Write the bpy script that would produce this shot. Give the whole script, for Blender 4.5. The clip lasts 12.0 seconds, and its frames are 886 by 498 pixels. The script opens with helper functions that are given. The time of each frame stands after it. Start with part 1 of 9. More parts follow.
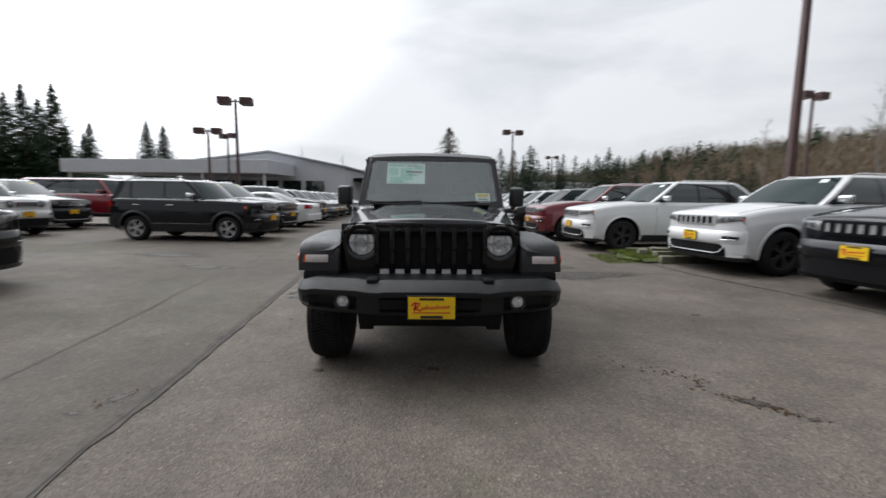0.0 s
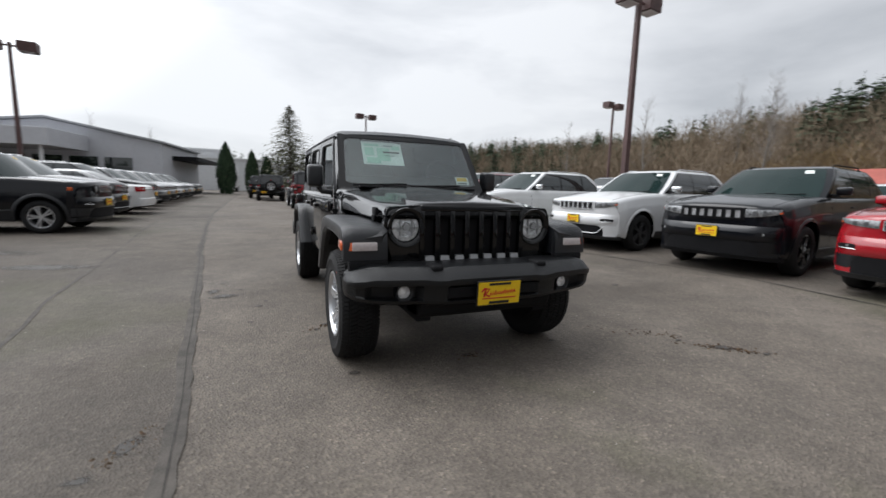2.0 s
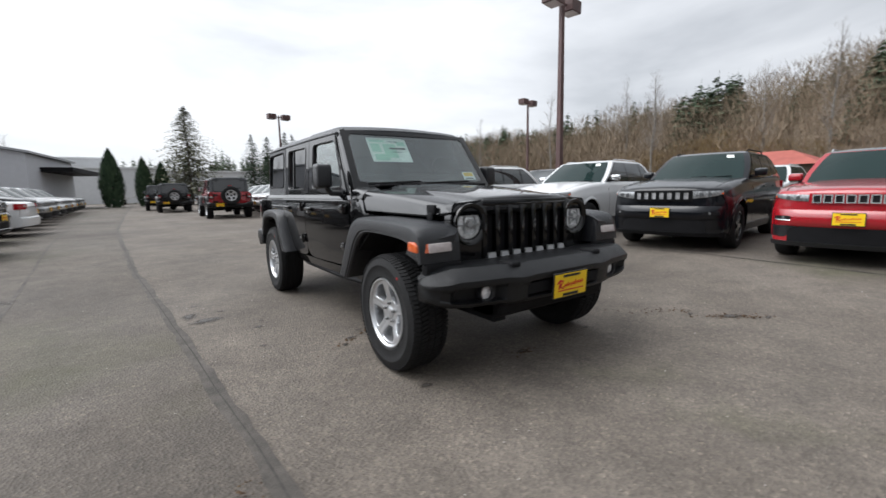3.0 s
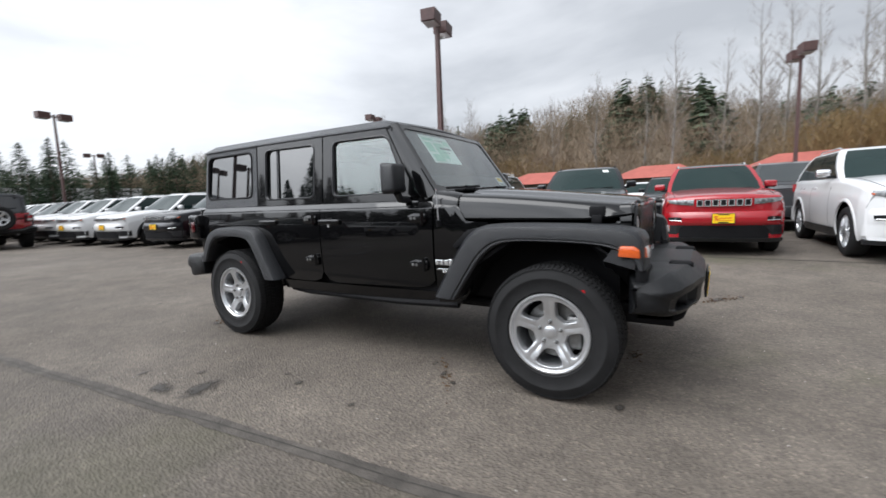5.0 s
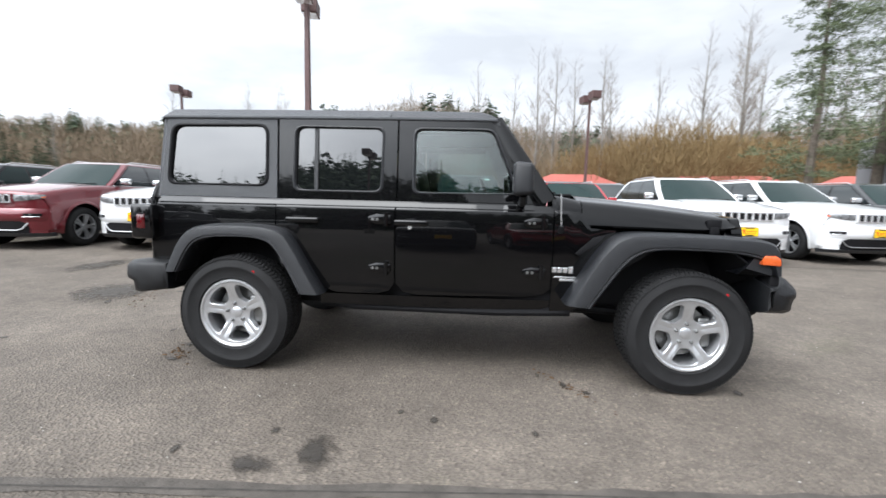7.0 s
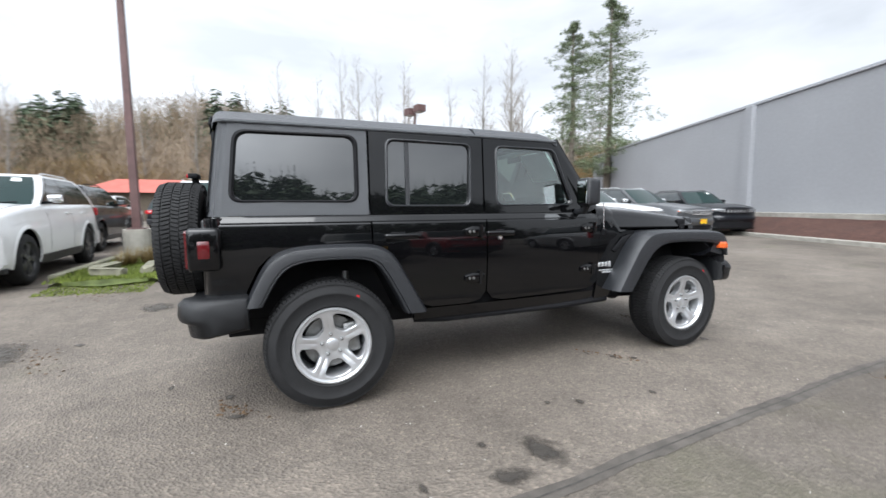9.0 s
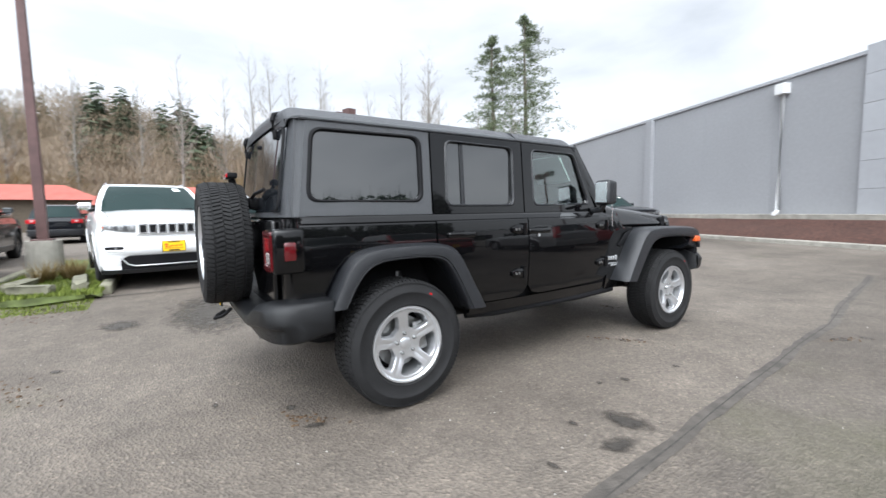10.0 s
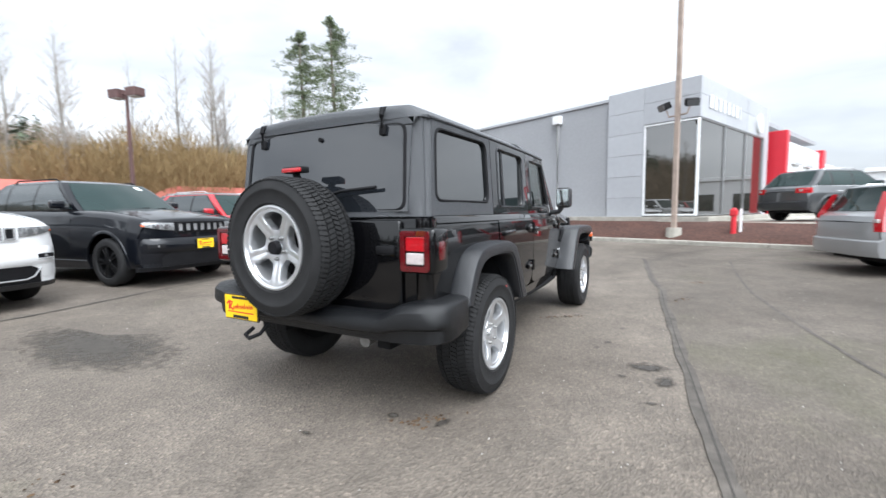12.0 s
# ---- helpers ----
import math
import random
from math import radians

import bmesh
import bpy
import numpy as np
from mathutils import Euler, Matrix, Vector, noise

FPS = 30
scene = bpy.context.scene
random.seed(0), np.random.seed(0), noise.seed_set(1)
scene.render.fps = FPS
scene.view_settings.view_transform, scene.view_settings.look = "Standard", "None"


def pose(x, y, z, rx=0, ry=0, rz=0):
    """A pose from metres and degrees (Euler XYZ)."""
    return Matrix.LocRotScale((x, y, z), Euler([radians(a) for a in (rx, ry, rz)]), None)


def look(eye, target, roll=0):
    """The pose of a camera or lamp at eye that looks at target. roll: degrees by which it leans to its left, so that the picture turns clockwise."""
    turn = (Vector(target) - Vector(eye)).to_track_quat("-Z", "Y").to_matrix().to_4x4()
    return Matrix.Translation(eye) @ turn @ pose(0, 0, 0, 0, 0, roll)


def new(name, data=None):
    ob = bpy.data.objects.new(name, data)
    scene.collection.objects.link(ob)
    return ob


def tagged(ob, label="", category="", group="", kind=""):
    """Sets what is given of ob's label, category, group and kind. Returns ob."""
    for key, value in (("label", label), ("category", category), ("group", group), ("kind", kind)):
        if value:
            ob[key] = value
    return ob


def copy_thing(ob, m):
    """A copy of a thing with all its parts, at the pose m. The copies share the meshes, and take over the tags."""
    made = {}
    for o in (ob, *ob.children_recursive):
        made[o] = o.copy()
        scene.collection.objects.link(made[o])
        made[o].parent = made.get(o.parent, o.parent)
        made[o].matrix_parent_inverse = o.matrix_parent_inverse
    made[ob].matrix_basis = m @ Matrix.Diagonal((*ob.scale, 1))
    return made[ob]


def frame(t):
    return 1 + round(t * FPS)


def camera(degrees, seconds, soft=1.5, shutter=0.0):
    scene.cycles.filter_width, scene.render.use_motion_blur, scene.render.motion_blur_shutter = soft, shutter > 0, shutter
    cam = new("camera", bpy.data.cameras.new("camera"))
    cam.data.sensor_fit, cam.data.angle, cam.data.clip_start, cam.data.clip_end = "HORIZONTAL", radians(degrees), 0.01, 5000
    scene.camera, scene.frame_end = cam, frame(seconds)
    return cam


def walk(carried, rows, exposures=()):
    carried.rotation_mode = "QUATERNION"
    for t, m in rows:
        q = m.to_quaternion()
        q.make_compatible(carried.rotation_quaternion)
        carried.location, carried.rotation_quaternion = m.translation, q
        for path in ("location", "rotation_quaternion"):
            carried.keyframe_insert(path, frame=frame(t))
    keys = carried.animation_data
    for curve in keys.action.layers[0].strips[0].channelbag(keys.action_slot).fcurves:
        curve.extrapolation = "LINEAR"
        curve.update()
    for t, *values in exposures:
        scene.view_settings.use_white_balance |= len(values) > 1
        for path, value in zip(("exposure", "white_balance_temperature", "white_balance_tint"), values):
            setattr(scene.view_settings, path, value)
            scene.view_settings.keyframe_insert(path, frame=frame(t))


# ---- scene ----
cam = camera(92.6, 12.0, 1.5, 0.55)
PATH = [
    (0, (0.0, -3.531, 1.311), (0.057, -1.544, 1.083), 0.7),
    (0.5, (-0.273, -3.549, 1.309), (0.036, -1.582, 1.122), 1.1),
    (1, (-0.589, -3.444, 1.26), (-0.181, -1.5, 1.023), 2.7),
    (1.5, (-0.978, -3.255, 1.262), (-0.411, -1.353, 1.013), 3.2),
    (2, (-1.42, -3.118, 1.256), (-0.627, -1.303, 0.98), 1.7),
    (2.5, (-1.794, -2.838, 1.24), (-0.828, -1.105, 0.987), -0.2),
    (3, (-2.194, -2.513, 1.222), (-1.06, -0.888, 0.943), -1.2),
    (3.2, (-2.341, -2.376, 1.222), (-1.157, -0.792, 0.924), -1.3),
    (4.8, (-3.186, -0.919, 1.231), (-1.535, 0.178, 0.963), -1.0),
    (5, (-3.265, -0.733, 1.186), (-1.568, 0.301, 0.962), -2.1),
    (5.5, (-3.437, -0.261, 1.198), (-1.643, 0.592, 0.97), -1.5),
    (6, (-3.517, 0.26, 1.197), (-1.617, 0.847, 0.989), -0.0),
    (6.5, (-3.622, 0.792, 1.222), (-1.66, 1.12, 1.012), -1.4),
    (7, (-3.646, 1.344, 1.217), (-1.667, 1.508, 0.984), 1.4),
    (7.2, (-3.679, 1.57, 1.212), (-1.691, 1.614, 0.995), 0.4),
    (8.8, (-3.582, 3.116, 1.229), (-1.696, 2.48, 1.034), 0.0),
    (9, (-3.529, 3.323, 1.245), (-1.682, 2.581, 1.048), -0.3),
    (9.5, (-3.385, 3.801, 1.224), (-1.622, 2.876, 1.024), -0.3),
    (10, (-3.183, 4.226, 1.21), (-1.518, 3.132, 1.037), -0.9),
    (10.5, (-2.909, 4.622, 1.213), (-1.383, 3.342, 1.04), -0.9),
    (11, (-2.657, 4.993, 1.218), (-1.311, 3.524, 1.035), -0.2),
    (11.5, (-2.308, 5.285, 1.221), (-1.145, 3.665, 1.068), -0.5),
    (12, (-1.974, 5.619, 1.216), (-1.008, 3.876, 1.044), -0.7),
]
walk(cam, [(t, look(eye, target, roll)) for t, eye, target, roll in PATH], [(0.0, 0.28, 6500, 10), (1.0, 0.31, 6500, 10), (2.0, 0.38, 6470, 10), (3.0, 0.62, 6450, 10), (5.0, 0.67, 6400, 10), (6.0, 0.93, 6350, 10), (7.0, 1.22, 6350, 9.5), (9.0, 1.34, 6300, 9), (12.0, 1.48, 6250, 8.5)])

# ---- world, sun ----
def build_world():
    w = bpy.data.worlds.new("overcast_sky")
    scene.world = w
    w.use_nodes = True
    nt = w.node_tree
    nt.nodes.clear()
    out = nt.nodes.new("ShaderNodeOutputWorld")
    sky = nt.nodes.new("ShaderNodeTexSky")
    sky.sky_type = "NISHITA"
    sky.sun_disc = False
    sky.sun_elevation, sky.sun_rotation = radians(60), radians(303)
    bg_sky = nt.nodes.new("ShaderNodeBackground")
    bg_sky.inputs["Strength"].default_value = 0.1
    nt.links.new(sky.outputs[0], bg_sky.inputs["Color"])
    co = nt.nodes.new("ShaderNodeTexCoord")
    mp = nt.nodes.new("ShaderNodeMapping")
    mp.inputs["Scale"].default_value = (1.0, 1.0, 3.0)
    nt.links.new(co.outputs["Generated"], mp.inputs["Vector"])
    n1 = nt.nodes.new("ShaderNodeTexNoise")
    n1.inputs["Scale"].default_value, n1.inputs["Detail"].default_value, n1.inputs["Roughness"].default_value = 1.7, 6.0, 0.52
    n1.inputs["Distortion"].default_value = 0.25
    nt.links.new(mp.outputs[0], n1.inputs["Vector"])
    ramp = nt.nodes.new("ShaderNodeValToRGB")
    e = ramp.color_ramp.elements
    e[0].position, e[0].color = 0.33, (0.64, 0.668, 0.71, 1)
    e[1].position, e[1].color = 0.60, (1.0, 1.025, 1.06, 1)
    m = ramp.color_ramp.elements.new(0.48)
    m.color = (0.84, 0.868, 0.91, 1)
    nt.links.new(n1.outputs["Fac"], ramp.inputs["Fac"])
    # an overcast sky is brighter overhead than at the horizon
    sep = nt.nodes.new("ShaderNodeSeparateXYZ")
    nt.links.new(co.outputs["Generated"], sep.inputs[0])
    up = nt.nodes.new("ShaderNodeMapRange")
    up.inputs["From Min"].default_value, up.inputs["From Max"].default_value = 0.05, 0.95
    up.inputs["To Min"].default_value, up.inputs["To Max"].default_value = 1.0, 1.35
    nt.links.new(sep.outputs["Z"], up.inputs["Value"])
    bg_cloud = nt.nodes.new("ShaderNodeBackground")
    # the cloud cover is thicker towards the south-east
    axis = nt.nodes.new("ShaderNodeVectorMath")
    axis.operation = "DOT_PRODUCT"
    axis.inputs[1].default_value = (-0.26, 0.96, 0.0)
    nt.links.new(co.outputs["Generated"], axis.inputs[0])
    side = nt.nodes.new("ShaderNodeMapRange")
    side.inputs["From Min"].default_value, side.inputs["From Max"].default_value = -1.0, 1.0
    side.inputs["To Min"].default_value, side.inputs["To Max"].default_value = 0.40, 0.71
    nt.links.new(axis.outputs["Value"], side.inputs["Value"])
    both = nt.nodes.new("ShaderNodeMath")
    both.operation = "MULTIPLY"
    nt.links.new(up.outputs[0], both.inputs[0])
    nt.links.new(side.outputs[0], both.inputs[1])
    # thinner cloud in front of the north-western sun
    dot = nt.nodes.new("ShaderNodeVectorMath")
    dot.operation = "DOT_PRODUCT"
    dot.inputs[1].default_value = (-0.60, 0.45, 0.66)
    nt.links.new(co.outputs["Generated"], dot.inputs[0])
    glow = nt.nodes.new("ShaderNodeMapRange")
    glow.interpolation_type = "SMOOTHSTEP"
    glow.inputs["From Min"].default_value, glow.inputs["From Max"].default_value = 0.64, 0.98
    glow.inputs["To Min"].default_value, glow.inputs["To Max"].default_value = 1.0, 3.9
    nt.links.new(dot.outputs["Value"], glow.inputs["Value"])
    lit = nt.nodes.new("ShaderNodeMath")
    lit.operation = "MULTIPLY"
    nt.links.new(both.outputs[0], lit.inputs[0])
    nt.links.new(glow.outputs[0], lit.inputs[1])
    nt.links.new(lit.outputs[0], bg_cloud.inputs["Strength"])
    nt.links.new(ramp.outputs[0], bg_cloud.inputs["Color"])
    mix = nt.nodes.new("ShaderNodeMixShader")
    mix.inputs[0].default_value = 0.94
    nt.links.new(bg_sky.outputs[0], mix.inputs[1])
    nt.links.new(bg_cloud.outputs[0], mix.inputs[2])
    nt.links.new(mix.outputs[0], out.inputs[0])


build_world()
sun_data = bpy.data.lights.new("sun", "SUN")
sun_data.energy, sun_data.angle, sun_data.color = 0.95, radians(40), (1.0, 0.985, 0.965)
sun = new("sun", sun_data)
sun.matrix_world = look((-17, 11.0, 36), (0, 0, 0))


# ---- materials ----
def mat(name, color, rough=0.6, metal=0.0, var=0.0, scale=8.0, bump=0.0, bump_scale=60.0, coat=0.0, spec=0.5, var2=0.0, scale2=0.6,
        rand=0.0, trans=0.0, ior=1.45, emit=None, rough_var=0.0, alpha=1.0):
    m = bpy.data.materials.new(name)
    m.use_nodes = True
    nt = m.node_tree
    b = nt.nodes["Principled BSDF"]
    b.inputs["Roughness"].default_value = rough
    b.inputs["Metallic"].default_value = metal
    b.inputs["Coat Weight"].default_value = coat
    b.inputs["Coat Roughness"].default_value = 0.03
    b.inputs["Coat IOR"].default_value = 1.45
    b.inputs["Specular IOR Level"].default_value = spec
    b.inputs["Transmission Weight"].default_value = trans
    b.inputs["IOR"].default_value = ior
    b.inputs["Alpha"].default_value = alpha
    b.inputs["Base Color"].default_value = (*color, 1)
    if emit:
        b.inputs["Emission Color"].default_value = (*color, 1)
        b.inputs["Emission Strength"].default_value = emit
    if not (var or var2 or bump or rand or rough_var):
        return m
    co = nt.nodes.new("ShaderNodeTexCoord")
    last = None

    def mul_by(fac_socket, amount):
        nonlocal last
        mr = nt.nodes.new("ShaderNodeMapRange")
        mr.inputs["From Min"].default_value, mr.inputs["From Max"].default_value = 0.25, 0.75
        mr.inputs["To Min"].default_value, mr.inputs["To Max"].default_value = 1 - amount, 1 + amount
        nt.links.new(fac_socket, mr.inputs["Value"])
        mx = nt.nodes.new("ShaderNodeMix")
        mx.data_type, mx.blend_type = "RGBA", "MULTIPLY"
        mx.inputs[0].default_value = 1.0
        if last is None:
            mx.inputs[6].default_value = (*color, 1)
        else:
            nt.links.new(last, mx.inputs[6])
        nt.links.new(mr.outputs[0], mx.inputs[7])
        last = mx.outputs[2]

    for amount, sc in ((var, scale), (var2, scale2)):
        if amount:
            n = nt.nodes.new("ShaderNodeTexNoise")
            n.inputs["Scale"].default_value, n.inputs["Detail"].default_value = sc, 5.0
            nt.links.new(co.outputs["Object"], n.inputs["Vector"])
            mul_by(n.outputs["Fac"], amount)
            if rough_var and amount == var:
                rr = nt.nodes.new("ShaderNodeMapRange")
                rr.inputs["To Min"].default_value, rr.inputs["To Max"].default_value = rough - rough_var, rough + rough_var
                nt.links.new(n.outputs["Fac"], rr.inputs["Value"])
                nt.links.new(rr.outputs[0], b.inputs["Roughness"])
    if rand:
        oi = nt.nodes.new("ShaderNodeObjectInfo")
        mul_by(oi.outputs["Random"], rand)
    if last is not None:
        nt.links.new(last, b.inputs["Base Color"])
    if bump:
        n = nt.nodes.new("ShaderNodeTexNoise")
        n.inputs["Scale"].default_value, n.inputs["Detail"].default_value = bump_scale, 4.0
        nt.links.new(co.outputs["Object"], n.inputs["Vector"])
        bp = nt.nodes.new("ShaderNodeBump")
        bp.inputs["Strength"].default_value, bp.inputs["Distance"].default_value = bump, 0.01
        nt.links.new(n.outputs["Fac"], bp.inputs["Height"])
        nt.links.new(bp.outputs[0], b.inputs["Normal"])
    return m


def asphalt_material(name="worn_asphalt", k=1.0, moss_at=0.60):
    m = bpy.data.materials.new(name)
    m.use_nodes = True
    nt = m.node_tree
    b = nt.nodes["Principled BSDF"]
    co = nt.nodes.new("ShaderNodeTexCoord")

    def noise_of(sc, det, rough=0.55):
        n = nt.nodes.new("ShaderNodeTexNoise")
        n.inputs["Scale"].default_value, n.inputs["Detail"].default_value, n.inputs["Roughness"].default_value = sc, det, rough
        nt.links.new(co.outputs["Object"], n.inputs["Vector"])
        return n.outputs["Fac"]

    def ramp_of(sock, stops):
        r = nt.nodes.new("ShaderNodeValToRGB")
        els = r.color_ramp.elements
        els[0].position, els[0].color = stops[0][0], (*stops[0][1], 1)
        els[1].position, els[1].color = stops[-1][0], (*stops[-1][1], 1)
        for p, c in stops[1:-1]:
            els.new(p).color = (*c, 1)
        nt.links.new(sock, r.inputs["Fac"])
        return r.outputs[0]

    def mix(kind, fac, a, bb):
        mx = nt.nodes.new("ShaderNodeMix")
        mx.data_type, mx.blend_type = "RGBA", kind
        if isinstance(fac, float):
            mx.inputs[0].default_value = fac
        else:
            nt.links.new(fac, mx.inputs[0])
        nt.links.new(a, mx.inputs[6])
        nt.links.new(bb, mx.inputs[7])
        return mx.outputs[2]

    large = ramp_of(noise_of(0.35, 4.0), [(a, (r * k, g * k, b2 * k)) for a, r, g, b2 in ((0.30, 0.108, 0.093, 0.079), (0.5, 0.148, 0.128, 0.109), (0.72, 0.185, 0.162, 0.140))])
    damp = ramp_of(noise_of(0.16, 3.0), [(0.34, (0.62, 0.61, 0.60)), (0.44, (1, 1, 1)), (1.0, (1, 1, 1))])
    c = mix("MULTIPLY", 0.8, large, damp)
    mid = ramp_of(noise_of(2.6, 5.0, 0.6), [(0.3, (0.80, 0.80, 0.80)), (0.7, (1.17, 1.16, 1.15))])
    c = mix("MULTIPLY", 1.0, c, mid)
    vor = nt.nodes.new("ShaderNodeTexVoronoi")
    vor.inputs["Scale"].default_value = 72.0
    nt.links.new(co.outputs["Object"], vor.inputs["Vector"])
    chips = ramp_of(vor.outputs["Color"], [(0.0, (0.42, 0.41, 0.40)), (0.55, (0.95, 0.94, 0.92)), (0.80, (1.15, 1.13, 1.10)), (1.0, (2.1, 2.04, 1.94))])
    c = mix("MULTIPLY", 0.60, c, chips)
    vor3 = nt.nodes.new("ShaderNodeTexVoronoi")
    vor3.inputs["Scale"].default_value = 34.0
    nt.links.new(co.outputs["Object"], vor3.inputs["Vector"])
    coarse = ramp_of(vor3.outputs["Color"], [(0.0, (0.72, 0.71, 0.70)), (0.6, (1.0, 1.0, 1.0)), (1.0, (1.30, 1.28, 1.25))])
    c = mix("MULTIPLY", 0.45, c, coarse)
    vor2 = nt.nodes.new("ShaderNodeTexVoronoi")
    vor2.inputs["Scale"].default_value = 21.0
    nt.links.new(co.outputs["Object"], vor2.inputs["Vector"])
    dots = ramp_of(vor2.outputs["Distance"], [(0.0, (1.9, 1.85, 1.75)), (0.07, (1.5, 1.48, 1.4)), (0.10, (1, 1, 1)), (1.0, (1, 1, 1))])
    sparse = ramp_of(noise_of(9.0, 2.0), [(0.52, (0, 0, 0)), (0.60, (1, 1, 1))])
    c = mix("MULTIPLY", sparse, c, dots)
    moss = ramp_of(noise_of(0.28, 6.0, 0.65), [(moss_at, (0, 0, 0)), (moss_at + 0.14, (0.55, 0.55, 0.55))])
    green = nt.nodes.new("ShaderNodeRGB")
    green.outputs[0].default_value = (0.085 * k, 0.092 * k, 0.042 * k, 1)
    c = mix("MIX", moss, c, green.outputs[0])
    nt.links.new(c, b.inputs["Base Color"])
    rr = nt.nodes.new("ShaderNodeMapRange")
    rr.inputs["To Min"].default_value, rr.inputs["To Max"].default_value = 0.62, 0.95
    nt.links.new(noise_of(0.5, 3.0), rr.inputs["Value"])
    nt.links.new(rr.outputs[0], b.inputs["Roughness"])
    b.inputs["Specular IOR Level"].default_value = 0.35
    bp = nt.nodes.new("ShaderNodeBump")
    bp.inputs["Strength"].default_value, bp.inputs["Distance"].default_value = 0.8, 0.008
    nt.links.new(vor.outputs["Distance"], bp.inputs["Height"])
    nt.links.new(bp.outputs[0], b.inputs["Normal"])
    return m


def bark_leaf(name, c1, c2, rough=0.9):
    """Foliage whose clumps differ one from another."""
    m = bpy.data.materials.new(name)
    m.use_nodes = True
    nt = m.node_tree
    b = nt.nodes["Principled BSDF"]
    b.inputs["Roughness"].default_value = rough
    b.inputs["Specular IOR Level"].default_value = 0.2
    g = nt.nodes.new("ShaderNodeNewGeometry")
    r = nt.nodes.new("ShaderNodeValToRGB")
    r.color_ramp.elements[0].color, r.color_ramp.elements[1].color = (*c1, 1), (*c2, 1)
    nt.links.new(g.outputs["Random Per Island"], r.inputs["Fac"])
    nt.links.new(r.outputs[0], b.inputs["Base Color"])
    return m


ASPHALT = asphalt_material(k=0.86)
OLD_ASPHALT = asphalt_material("older_dark_asphalt", 0.68, 0.54)
BLACK_PAINT = mat("gloss_black_paint", (0.0018, 0.0018, 0.0022), 0.3, 0.0, coat=1.0, spec=0.05, var=0.1, scale=300)
WHITE_PAINT = mat("white_car_paint", (0.66, 0.665, 0.67), 0.3, coat=0.8, var=0.03, scale=3.0)
RED_PAINT = mat("bright_red_car_paint", (0.302, 0.0072, 0.0135), 0.25, coat=1.0, var=0.05, scale=40)
MAROON_PAINT = mat("dark_red_metallic_paint", (0.13, 0.012, 0.018), 0.28, 0.25, coat=1.0, var=0.1, scale=120)
GREY_PAINT = mat("dark_grey_metallic_paint", (0.055, 0.058, 0.062), 0.3, 0.4, coat=0.9, var=0.1, scale=120)
SILVER_PAINT = mat("silver_metallic_paint", (0.30, 0.305, 0.31), 0.35, 0.5, coat=0.8, var=0.06, scale=120)
CHARCOAL_PAINT = mat("charcoal_black_paint", (0.0035, 0.0042, 0.0062), 0.3, 0.0, coat=0.8, spec=0.1, var=0.1, scale=120)
PLASTIC = mat("grained_dark_plastic", (0.0105, 0.0115, 0.0138), 0.31, spec=0.6, bump=0.35, bump_scale=420, var=0.12, scale=6, rough_var=0.06)
BUMPER = mat("dark_moulded_bumper", (0.0055, 0.006, 0.007), 0.36, spec=0.45, bump=0.35, bump_scale=420, var=0.12, scale=6, rough_var=0.06)
HARDTOP = mat("textured_black_hardtop", (0.048, 0.051, 0.056), 0.40, spec=0.6, bump=0.5, bump_scale=520, var=0.10, scale=4, rough_var=0.05)
RUBBER = mat("tyre_rubber", (0.0125, 0.0125, 0.013), 0.72, spec=0.3, bump=0.25, bump_scale=160, var=0.25, scale=12)
DEEP = mat("shadow_black_plastic", (0.007, 0.007, 0.008), 0.65, spec=0.18, var=0.2, scale=10)
ALLOY = mat("machined_silver_alloy", (0.60, 0.61, 0.625), 0.28, 0.8, var=0.06, scale=14, bump=0.05, bump_scale=90)
DARK_ALLOY = mat("dark_grey_alloy", (0.085, 0.085, 0.088), 0.25, 0.5, var=0.1, scale=30)
BLACK_ALLOY = mat("gloss_black_alloy", (0.015, 0.015, 0.016), 0.22, 0.5, coat=0.6, var=0.1, scale=30)
CHROME = mat("polished_chrome", (0.80, 0.81, 0.82), 0.2, 0.8, var=0.05, scale=20)
STEEL = mat("dull_steel", (0.22, 0.22, 0.215), 0.45, 0.9, var=0.25, scale=22)
CAR_GLASS = mat("tinted_car_glass", (0.012, 0.018, 0.019), 0.02, ior=1.9, spec=0.5, var=0.05, scale=4)
LAMP_GLASS = mat("clear_headlamp_lens", (0.22, 0.225, 0.23), 0.12, 0.45, coat=1.0, var=0.75, scale=30, bump=0.3, bump_scale=120)
RED_LENS = mat("red_tail_lens", (0.36, 0.007, 0.012), 0.12, coat=1.0, var=0.18, scale=70)
AMBER_LENS = mat("amber_lens", (0.58, 0.10, 0.02), 0.14, coat=1.0, var=0.2, scale=70)
CLEAR_LENS = mat("pale_clear_lens", (0.44, 0.39, 0.38), 0.12, coat=1.0, var=0.12, scale=60)
YELLOW = mat("yellow_dealer_plate", (0.80, 0.52, 0.01), 0.4, var=0.05, scale=30)
RED_INK = mat("red_print", (0.55, 0.02, 0.02), 0.5, var=0.08, scale=40)
DARK_INK = mat("black_print", (0.015, 0.015, 0.015), 0.5, var=0.1, scale=40)
PAPER = mat("white_paper", (0.80, 0.83, 0.80), 0.8, var=0.03, scale=20)
GREEN_INK = mat("pale_green_print", (0.45, 0.66, 0.55), 0.8, var=0.05, scale=30)
CONCRETE = mat("weathered_concrete", (0.30, 0.285, 0.25), 0.9, var=0.22, scale=5, var2=0.16, scale2=0.9, bump=0.5, bump_scale=45)
